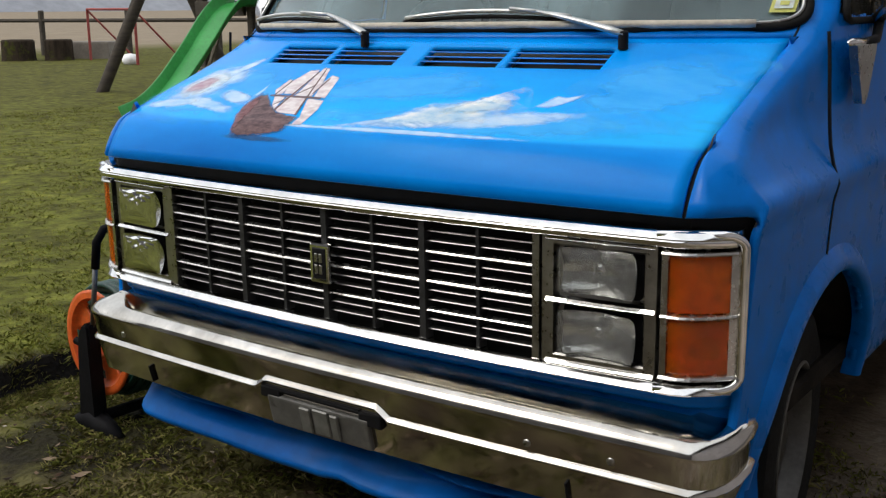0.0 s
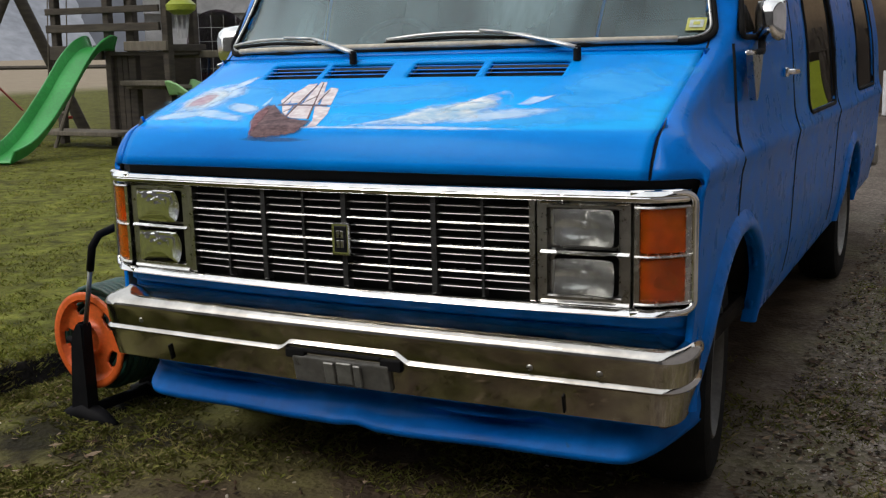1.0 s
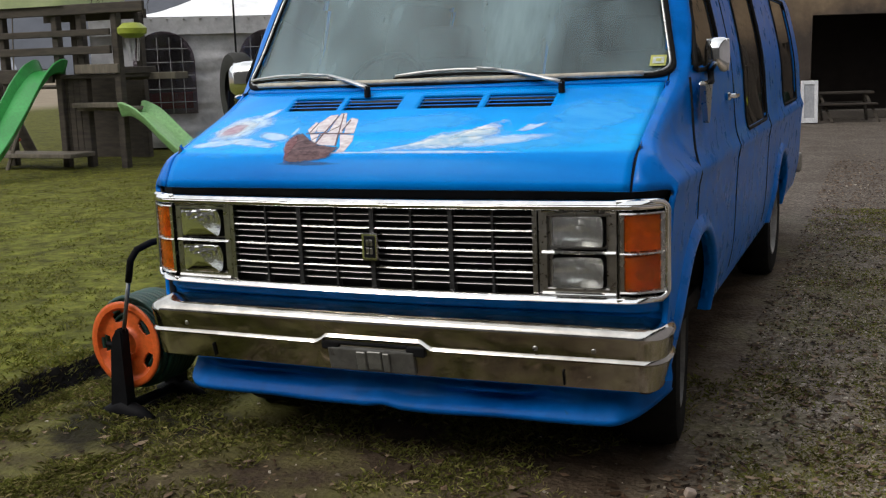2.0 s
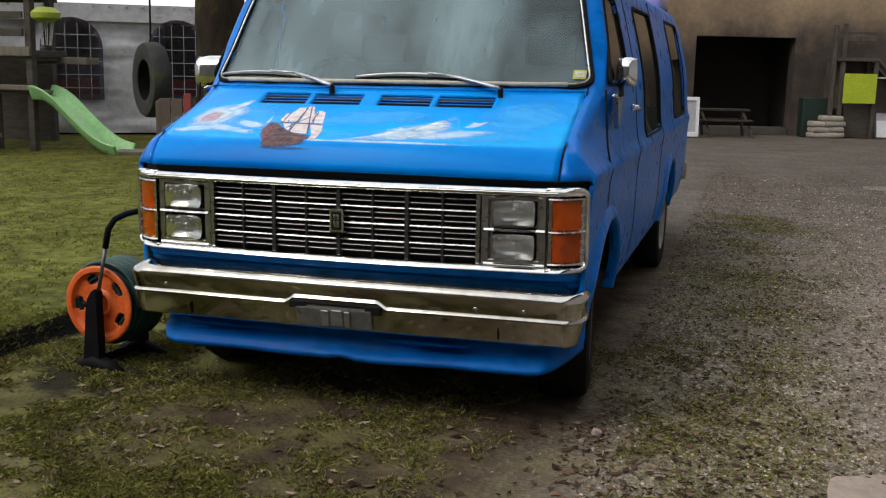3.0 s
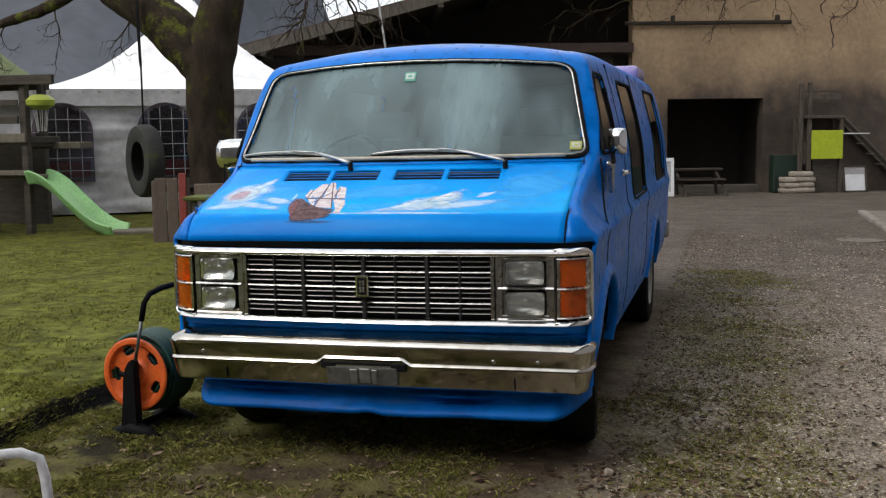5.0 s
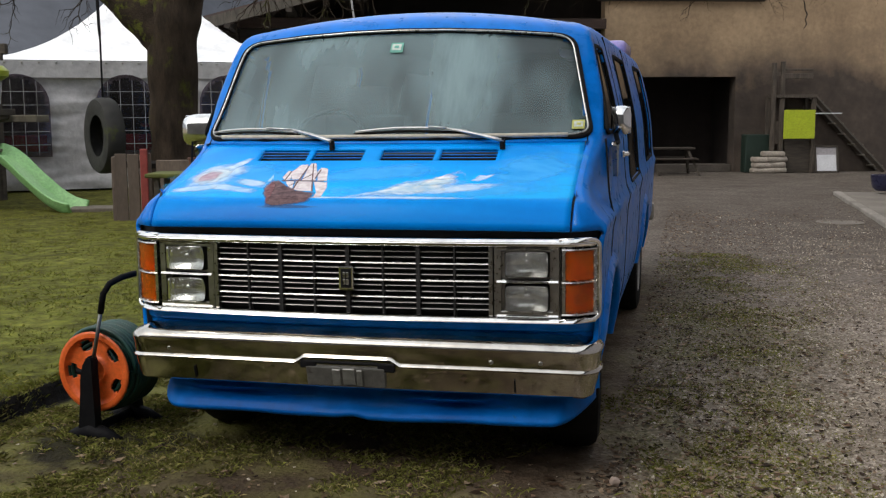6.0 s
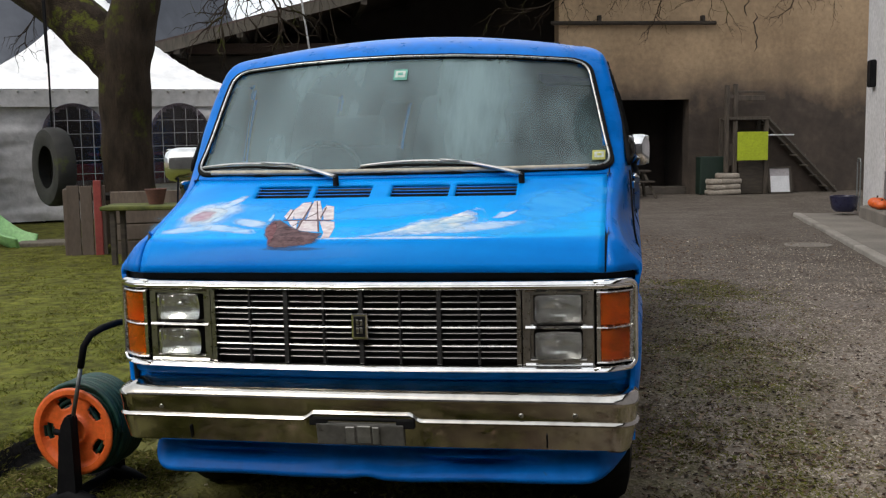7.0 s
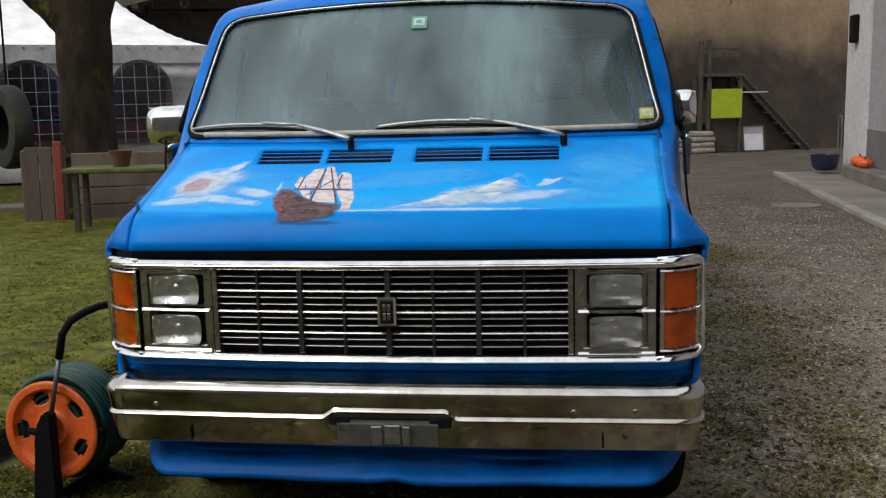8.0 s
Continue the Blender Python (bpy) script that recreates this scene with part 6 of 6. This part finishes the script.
moss = surface("mossy_plank", (0.05, 0.06, 0.012), (0.13, 0.14, 0.03), 0.95, 0, 4, 30, 0.6, 0.008)
table = thing("table", "low wooden table with a mossy top", "table", pose(-4.25, 7.42, 0, 0, 0, 12))
bm = bmesh.new()
box(bm, (0, 0, 0.73), (1.25, 0.55, 0.05), None, 0.012)
part("tabletop", bm, moss, table, "mossy table top")
for x in (-0.5, 0.5):
    for y in (-0.2, 0.2):
        bm = bmesh.new()
        box(bm, (x, y, 0.36), (0.06, 0.06, 0.72), None, 0.006)
        part("leg", bm, play_wood, table)
terracotta = surface("terracotta", (0.09, 0.038, 0.026), (0.15, 0.062, 0.042), 0.85, 0, 6, 40, 0.3, 0.003)
bm = bmesh.new()
lathe(bm, ((0.08, 0), (0.115, 0.14), (0.125, 0.17), (0.11, 0.17), (0.09, 0.14)), 18, pose(-4.32, 7.42, 0.757))
tagged(part("flower_pot", bm, terracotta, smooth=40), "empty terracotta pot on the table", "flower pot")
tyre_swing = thing("tyre_swing", "old mossy truck tyre hung from the tree", "tyre swing", pose(-6.53, 9.08, 1.13, 0, 0, -40))
mossy_rubber = surface("mossy_rubber", (0.012, 0.012, 0.011), (0.03, 0.029, 0.025), 0.85, 0, 5, 40, 0.5, 0.006, wear=((0.035, 0.04, 0.008), 3.0, 0.60))
bm = bmesh.new()
lathe(bm, ((0.28, 0.02), (0.40, -0.01), (0.49, 0.01), (0.515, 0.05), (0.52, 0.13), (0.515, 0.21), (0.49, 0.25), (0.40, 0.27), (0.28, 0.24), (0.30, 0.22), (0.42, 0.22), (0.45, 0.13), (0.42, 0.04), (0.30, 0.04)), 40, pose(0, 0.13, 0, 90), closed=True)
part("tyre", bm, mossy_rubber, tyre_swing, smooth=40)
bm = bmesh.new()
tube(bm, [(0, 0, 0.47), (0.0, 0, 1.4), (-0.03, 0, 2.45)], 0.014, 6)
part("rope", bm, black_plastic, tyre_swing)
bm = bmesh.new()
tube(bm, [(-0.07, 0.02, 1.35), (-0.05, 0, 1.9), (-0.06, 0, 2.4)], 0.022, 6)
part("rope_end", bm, black_plastic, tyre_swing)

# ---- clutter along the barn wall ----
def at_barn(u, off, turn=0.0):
    return BARN @ pose(u, -off, 0, 0, 0, turn)


bench = thing("bench", "dark wooden trestle bench before the doorway", "bench", at_barn(-0.6, 0.75))
for c, s in (((0, 0, 0.58), (1.2, 0.3, 0.05)), ((0, -0.3, 0.36), (1.2, 0.22, 0.04)), ((0, 0.3, 0.36), (1.2, 0.22, 0.04))):
    bm = bmesh.new()
    box(bm, c, s, None, 0.008)
    part("board", bm, dark_wood, bench)
for x in (-0.45, 0.45):
    bm = bmesh.new()
    for s in (-1, 1):
        tube(bm, [(x, s * 0.05, 0.57), (x + 0.18, s * 0.4, 0.0)], 0.035, 4)
    part("leg", bm, play_wood, bench)
white_frame = thing("window_frame", "white window frame leaning near the barn", "window frame", pose(0.2, 19.0, 0.02, -8, 0, 10))
white_paint = surface("white_paint", (0.55, 0.56, 0.58), (0.7, 0.7, 0.72), 0.5, 0, 4, 40, 0.15, 0.002)
for c, s in (((-0.13, 0, 0.42), (0.07, 0.05, 0.84)), ((0.13, 0, 0.42), (0.07, 0.05, 0.84)), ((0, 0, 0.80), (0.19, 0.05, 0.08)), ((0, 0, 0.05), (0.19, 0.05, 0.10))):
    bm = bmesh.new()
    box(bm, c, s, None, 0.008)
    part("stile", bm, white_paint, white_frame)
bm = bmesh.new()
box(bm, (0, 0.005, 0.42), (0.19, 0.012, 0.68))
part("pane", bm, surface("dusty_pane", (0.30, 0.31, 0.33), (0.4, 0.41, 0.43), 0.15, 0, 3, 20, 0.1, 0.002), white_frame)
bag_cloth = surface("bag_paper", (0.22, 0.19, 0.16), (0.34, 0.30, 0.25), 0.9, 0, 4, 30, 0.4, 0.006, spread=0.2)
for k, (dx, z) in enumerate(((-0.12, 0.06), (0.16, 0.07), (-0.08, 0.18), (0.15, 0.19), (-0.1, 0.30), (0.17, 0.31), (0.12, 0.43))):
    bm = bmesh.new()
    box(bm, (0, 0, 0), (0.5, 0.36, 0.125), None, 0.055, 3)
    for v in bm.verts:
        v.co.z += 0.012 * noise.noise(v.co * 7 + Vector((k, 0, 0)))
    ob = tagged(part("sack", bm, bag_cloth, smooth=True), "stacked grey paper sack of building material", "sack", "stacked sacks")
    ob.matrix_world = at_barn(1.80 + dx, 0.45, 4 * (k % 3 - 1)) @ pose(0, 0, z)
bm = bmesh.new()
box(bm, (0, 0, 0.43), (0.66, 0.3, 0.86), None, 0.02)
ob = tagged(part("bin", bm, surface("dark_green_plastic", (0.004, 0.016, 0.010), (0.008, 0.024, 0.015), 0.6, 0, 5, 40, 0.2, 0.003)), "dark green box against the wall", "box")
ob.matrix_world = at_barn(1.66, 0.22)
brown_grey = surface("brown_grey_wood", (0.045, 0.036, 0.028), (0.10, 0.08, 0.062), 0.85, 0, 3, 30, 0.5, 0.005, (6, 1, 1))
rack = thing("wooden_stair", "grey wooden landing with posts and a stair rail", "stair", at_barn(0, 0.45))
for u, z1, d in ((1.90, 2.45, 0), (2.10, 2.48, 0), (2.84, 1.72, 0), (2.84, 1.72, 0.42), (1.95, 1.72, 0.42)):
    bm = bmesh.new()
    box(bm, (u, d, z1 / 2), (0.09, 0.09, z1), None, 0.008)
    part("post", bm, brown_grey, rack)
for c, s in (((2.43, 0, 2.30), (0.72, 0.06, 0.05)), ((2.43, 0, 2.16), (0.72, 0.06, 0.12)), ((2.0, 0, 2.2), (0.2, 0.05, 0.08)), ((2.42, 0.2, 1.71), (0.95, 0.55, 0.07)), ((2.0, 0, 0.9), (0.16, 0.03, 0.5))):
    bm = bmesh.new()
    box(bm, c, s, None, 0.008)
    part("board", bm, brown_grey, rack)
bm = bmesh.new()
tube(bm, [(2.86, 0, 1.70), (4.55, 0, 0.02)], 0.06, 4)
part("stringer", bm, play_wood, rack)
bm = bmesh.new()
tube(bm, [(2.86, 0.4, 1.70), (4.55, 0.4, 0.02)], 0.05, 4)
part("stringer", bm, play_wood, rack)
for k in range(7):
    t = (k + 0.5) / 7
    bm = bmesh.new()
    box(bm, (2.86 + 1.69 * t, 0.2, 1.70 - 1.68 * t), (0.2, 0.4, 0.03))
    part("tread", bm, grey_wood, rack)
board = thing("green_board", "lime green square board fixed on the landing", "board", at_barn(2.45, 0.62))
bm = bmesh.new()
box(bm, (0, 0, 1.09), (0.72, 0.02, 0.64), None, 0.006)
part("panel", bm, surface("lime_board", (0.34, 0.42, 0.01), (0.42, 0.50, 0.02), 0.6, 0, 3, 30, 0.1, 0.002), board)
bm = bmesh.new()
tube(bm, [(0.36, 0.02, 1.33), (0.98, 0.02, 1.33)], 0.014, 6)
part("rod", bm, white_paint, board, "thin white rod")
bm = bmesh.new()
box(bm, (0, 0, 0.37), (0.62, 0.4, 0.74), None, 0.02)
ob = tagged(part("cabinet", bm, play_wood), "dark wooden cupboard under the landing", "cabinet")
ob.matrix_world = at_barn(2.50, 0.25)
pic = thing("framed_pane", "dark framed pane with white paper leaning on the wall", "frame", at_barn(3.17, 0.55) @ pose(0, 0, 0, -10))
bm = bmesh.new()
for c, s in (((-0.26, 0, 0.31), (0.04, 0.03, 0.62)), ((0.26, 0, 0.31), (0.04, 0.03, 0.62)), ((0, 0, 0.6), (0.56, 0.03, 0.04)), ((0, 0, 0.02), (0.56, 0.03, 0.04))):
    box(bm, c, s)
part("frame", bm, play_wood, pic)
bm = bmesh.new()
box(bm, (0, 0.005, 0.22), (0.44, 0.01, 0.38))
part("sheet", bm, white_paint, pic)
bm = bmesh.new()
box(bm, (0, 0.012, 0.31), (0.5, 0.01, 0.58))
part("back", bm, grey_wall, pic)

# ---- by the house ----
bm = bmesh.new()
box(bm, (0, 0, 0), (0.10, 0.26, 0.44), None, 0.02)
lamp = tagged(part("wall_lantern", bm, black_plastic), "dark lantern box on the white wall", "lantern")
lamp.location = (4.80, 14.65, 2.36)
stand = thing("plant_stand", "thin grey metal hoop beside the wall", "plant stand", pose(4.66, 14.7, 0.1))
bm = bmesh.new()
tube(bm, [(0, -0.12, 0), (0, -0.12, 0.82), (0, -0.08, 0.88), (0, 0.08, 0.88), (0, 0.12, 0.82), (0, 0.12, 0)], 0.012, 6)
part("hoop", bm, tube_grey, stand)
pot_blue = surface("dark_blue_glaze", (0.012, 0.012, 0.035), (0.02, 0.022, 0.06), 0.3, 0, 6, 40, 0.1, 0.002)
pot = thing("flower_pot", "dark blue glazed pot on the pavement", "flower pot", pose(4.45, 14.75, 0.1))
bm = bmesh.new()
lathe(bm, ((0.15, 0), (0.20, 0.05), (0.23, 0.2), (0.235, 0.26), (0.20, 0.26), (0.18, 0.2)), 20)
part("pot", bm, pot_blue, pot, smooth=40)
bm = bmesh.new()
lathe(bm, ((0.19, 0.2), (0.1, 0.23), (0.01, 0.235)), 12)
part("earth", bm, underbody, pot)
for y, r in ((13.62, 0.13), (13.30, 0.11)):
    bm = bmesh.new()
    rings = [(0.2, -0.66), (0.62, -0.56), (0.93, -0.3), (1.0, 0), (0.93, 0.3), (0.62, 0.56), (0.2, 0.6), (0.05, 0.52)]
    rows = [[bm.verts.new((r * q * (1 + 0.06 * math.cos(k * math.pi / 2)) * math.cos(k * math.pi / 16), r * q * (1 + 0.06 * math.cos(k * math.pi / 2)) * math.sin(k * math.pi / 16), r * h + r * 0.66)) for k in range(32)] for q, h in rings]
    for a, b in zip(rows, rows[1:]):
        for k in range(32):
            bm.faces.new((a[k], a[(k + 1) % 32], b[(k + 1) % 32], b[k]))
    bm.faces.new(rows[0])
    bm.faces.new(rows[-1])
    pk = thing("pumpkin", "small orange pumpkin on the house plinth", "pumpkin", pose(4.72, y, 0.24), "pumpkins on the plinth")
    part("fruit", bm, orange, pk, smooth=True)
    bm = bmesh.new()
    tube(bm, [(0, 0, r * 1.15), (0.01, 0, r * 1.5)], 0.014, 6)
    part("stalk", bm, play_wood, pk)
bm = bmesh.new()
lathe(bm, ((0.30, -0.02), (0.30, 0.012), (0.27, 0.014), (0.26, 0.004), (0.02, 0.004)), 28, pose(3.2, 10.4, 0.0))
tagged(part("manhole_cover", bm, concrete), "pale round drain cover in the yard", "drain cover")

chair = thing("garden_chair", "white tubular metal garden chair", "chair", pose(0.222, -2.555, -0.008, 0, 0, 35))
for y in (0.0, 0.45):
    bm = bmesh.new()
    tube(bm, [(-0.42, y, 0.0), (-0.45, y, 0.42), (-0.5, y, 0.68), (-0.46, y, 0.75), (-0.40, y, 0.77), (-0.05, y, 0.765), (-0.01, y, 0.745), (0.0, y, 0.70), (0.02, y, 0.42), (0.04, y, 0.0)], 0.0125, 8)
    part("side_frame", bm, white_paint, chair, smooth=True)
for x in span(-0.44, 0.0, 7):
    bm = bmesh.new()
    box(bm, (x, 0.225, 0.43), (0.045, 0.45, 0.015), None, 0.004)
    part("slat", bm, white_paint, chair)

# ---- ground cover ----
rng = np.random.default_rng(7)


def stuff(name, verts, faces, mat, label, category):
    me = bpy.data.meshes.new(name)
    me.from_pydata(verts, [], faces)
    me.materials.append(mat)
    return tagged(new(name, me), label, category, kind="stuff")


def leaf_material(name, tones, rough=0.7):
    m, nodes, links, bsdf = material(name)
    geo = nodes.new("ShaderNodeNewGeometry")
    r = ramp(nodes, links, geo.outputs["Random Per Island"], tuple((k / (len(tones) - 1), c) for k, c in enumerate(tones)))
    n = noise_node(nodes, links, 5, 5)
    k = ramp(nodes, links, n.outputs[0], ((0.33, (0.6, 0.56, 0.5)), (0.67, (1.4, 1.4, 1.3))))
    links.new(mix(nodes, links, 1.0, r.outputs[0], k.outputs[0], "MULTIPLY"), bsdf.inputs["Base Color"])
    bsdf.inputs["Roughness"].default_value = rough
    bsdf.inputs["Specular IOR Level"].default_value = 0.12
    return m


def blades(count, place, low, high, name, mat, label, flat=0.6):
    verts, faces = [], []
    for x, y in place(count):
        z = ground_height(x, y) - 0.004
        a, h, w = rng.uniform(0, 6.28), rng.uniform(low, high), rng.uniform(0.0015, 0.0035)
        lx, ly = rng.normal(0, flat) * h, rng.normal(0, flat) * h
        dx, dy = math.cos(a) * w, math.sin(a) * w
        k = len(verts)
        verts += [(x - dx, y - dy, z), (x + dx, y + dy, z), (x + lx * 0.5 + dx * 0.7, y + ly * 0.5 + dy * 0.7, z + h * 0.65), (x + lx, y + ly, z + h * rng.uniform(0.6, 1.0))]
        faces += [(k, k + 1, k + 2), (k, k + 2, k + 3)]
    return stuff(name, verts, faces, mat, label, "grass")


def lawn_spots(n):
    out = []
    while len(out) < n:
        x = -1.90 - 9.0 * rng.uniform(0, 1) ** 1.8
        y = -1.6 + 11.0 * rng.uniform(0, 1) ** 1.25
        if noise.noise((x * 1.6, y * 1.6, 4)) + 0.9 * noise.noise((x * 6, y * 4.5, 9)) + rng.uniform(-0.4, 0.4) > 0.0:
            out.append((x, y))
    return out


def yard_spots(n):
    out = []
    while len(out) < n:
        x, y = rng.uniform(-1.9, 1.9), rng.uniform(-1.3, 2.2) - rng.exponential(0.3)
        if y > -0.75 + 0.3 * noise.noise((x * 2, y * 2, 8)) and -1.0 < x < 1.15 and rng.uniform(0, 1) < 0.75:
            continue
        if x > rng.normal(0.75, 0.5) or (((x + 1.28) * 2.4) ** 2 + ((y - 0.28) * 2.2) ** 2 < 1.1 and rng.uniform(0, 1) < 0.6):
            continue
        if noise.noise((x * 1.7, y * 1.7, 0)) + 0.8 * noise.noise((x * 5, y * 5, 2)) + 0.4 * noise.noise((x * 14, y * 14, 5)) + rng.uniform(-0.25, 0.25) > 0.02 + 0.12 * max(0, x):
            out.append((x, y))
    return out


def verge_spots(n):
    out = []
    while len(out) < n:
        x, y = rng.normal(1.62, 0.36), -1.3 + 8.5 * rng.uniform(0, 1) ** 1.25
        if x > 1.02 and noise.noise((x * 1.5, y * 1.2, 6)) + 0.5 * noise.noise((x * 5, y * 5, 3)) + rng.uniform(-0.35, 0.35) > 0.05:
            out.append((x, y))
    return out


grass_green = leaf_material("lawn_blades", ((0.075, 0.080, 0.014), (0.125, 0.140, 0.020), (0.18, 0.19, 0.035), (0.26, 0.23, 0.07)))
grass_dry = leaf_material("trampled_blades", ((0.07, 0.054, 0.026), (0.11, 0.122, 0.026), (0.165, 0.175, 0.038), (0.27, 0.225, 0.11)))
blades(120000, lawn_spots, 0.008, 0.026, "lawn_grass", grass_green, "short damp lawn grass", 0.7)
blades(150000, yard_spots, 0.008, 0.028, "yard_grass", grass_dry, "patchy trampled grass in the yard", 0.9)
blades(70000, verge_spots, 0.005, 0.016, "verge_grass", grass_green, "mossy grass beside the van", 0.9)
blades(1500, lambda n: [(-1.92 + rng.normal(0, 0.02), rng.uniform(-1.8, 3.0)) for _ in range(n)], 0.015, 0.04, "edge_grass", grass_green, "grass on the lawn's edge", 0.8)


def pebbles(count, place, low, high, name, mat, label):
    verts, faces = [], []
    cube = [(-1, -1, -1), (1, -1, -1), (1, 1, -1), (-1, 1, -1), (-0.7, -0.7, 1), (0.7, -0.7, 1), (0.7, 0.7, 1), (-0.7, 0.7, 1)]
    for x, y in place(count):
        s = low + (high - low) * rng.uniform(0, 1) ** 2.5
        a, z = rng.uniform(0, 6.28), ground_height(x, y)
        c, d = math.cos(a), math.sin(a)
        sx, sy, sz = s * rng.uniform(0.7, 1.3), s * rng.uniform(0.5, 1), s * rng.uniform(0.3, 0.6)
        k = len(verts)
        for px, py, pz in cube:
            px, py, pz = px * sx * rng.uniform(0.7, 1.15), py * sy * rng.uniform(0.7, 1.15), pz * sz * rng.uniform(0.7, 1.2)
            verts.append((x + px * c - py * d, y + px * d + py * c, z + sz * 0.35 + pz))
        faces += [(k, k + 1, k + 5, k + 4), (k + 1, k + 2, k + 6, k + 5), (k + 2, k + 3, k + 7, k + 6), (k + 3, k, k + 4, k + 7), (k + 4, k + 5, k + 6, k + 7)]
    return stuff(name, verts, faces, mat, label, "gravel")


def gravel_spots(n):
    out = []
    while len(out) < n:
        x, y = 1.05 + 3.4 * rng.uniform(0, 1) ** 0.9, -1.1 - rng.exponential(0.35) + 14.0 * rng.uniform(0, 1) ** 1.7
        keep = (0.40 + 0.60 * min(1, max(0, (x - 1.4) / 1.1))) * min(1, max(0.0, (12.0 - y) / 9)) ** 1.5
        if x < 3.6 + 0.5 * (y < 0) and rng.uniform(0, 1) < keep and noise.noise((x * 2, y * 2, 9)) > -0.45:
            out.append((x, y))
    return out


stone_mix = leaf_material("gravel_stones", ((0.15, 0.128, 0.110), (0.25, 0.218, 0.190), (0.36, 0.318, 0.282), (0.58, 0.53, 0.48)), 0.75)
pebbles(70000, gravel_spots, 0.003, 0.0095, "gravel", stone_mix, "loose grey gravel stones")
pebbles(250, lambda n: [(rng.uniform(-2.2, 1.3), rng.uniform(-1.6, 0.6)) for _ in range(n)], 0.003, 0.012, "pebbles", stone_mix, "scattered small stones")


def litter_spots(n):
    half = [(rng.uniform(-1.8, 3.6), -1.3 - rng.exponential(0.4) + 14 * rng.uniform(0, 1) ** 2.0) for _ in range(n // 2)]
    return half + [(0.95 + abs(rng.normal(0, 0.8)), -1.5 + 13 * rng.uniform(0, 1) ** 1.7) for _ in range(n - n // 2)]


verts, faces = [], []
for x, y in litter_spots(17000):
    if -1.0 < x < 1.0 and y > 0.4:
        continue
    a, s, z = rng.uniform(0, 6.28), rng.uniform(0.008, 0.016 + 0.02 * rng.uniform(0, 1) ** 3), ground_height(x, y) + 0.006
    c, d, k = math.cos(a) * s, math.sin(a) * s, len(verts)
    verts += [(x - c, y - d, z + rng.uniform(0, 0.008)), (x + d * 0.5, y - c * 0.5, z), (x + c, y + d, z + rng.uniform(0, 0.01)), (x - d * 0.5, y + c * 0.5, z + 0.004)]
    faces.append((k, k + 1, k + 2, k + 3))
stuff("dead_leaves", verts, faces, leaf_material("leaf_litter", ((0.014, 0.009, 0.006), (0.04, 0.024, 0.015), (0.085, 0.052, 0.034), (0.17, 0.115, 0.08), (0.30, 0.23, 0.17))), "small wet dead leaves", "leaves")

# flat pale stones near the corner of the yard and a small white stone
slab_stone = surface("pale_slab", (0.30, 0.235, 0.19), (0.46, 0.37, 0.31), 0.7, 0, 3, 30, 0.6, 0.012, wear=((0.10, 0.075, 0.055), 2.5, 0.57))
for cx, cy, w, d, seed in ((2.68, -0.30, 1.55, 0.85, 1), (3.1, -1.15, 1.6, 0.75, 2)):
    o = [(w / 2 * math.copysign(abs(math.cos(t)) ** 0.45, math.cos(t)) + 0.06 * noise.noise((t * 2, seed, 0)), d / 2 * math.copysign(abs(math.sin(t)) ** 0.45, math.sin(t)) + 0.06 * noise.noise((t * 2, seed, 5))) for t in span(0, 2 * math.pi, 36)[:-1]]
    bm = bmesh.new()
    prism(bm, o, 0.05, pose(cx, cy, -0.036))
    tagged(part("paving_stone", bm, slab_stone), "pale flat paving stone sunk in the yard", "paving stone", "paving stones in the yard")
bm = bmesh.new()
box(bm, (1.05, 0.185, 0.014), (0.036, 0.03, 0.03), pose(0, 0, 0, 10, 20, 30), 0.008, 2)
tagged(part("stone", bm, slab_stone), "small pale stone beside the wheel", "stone")
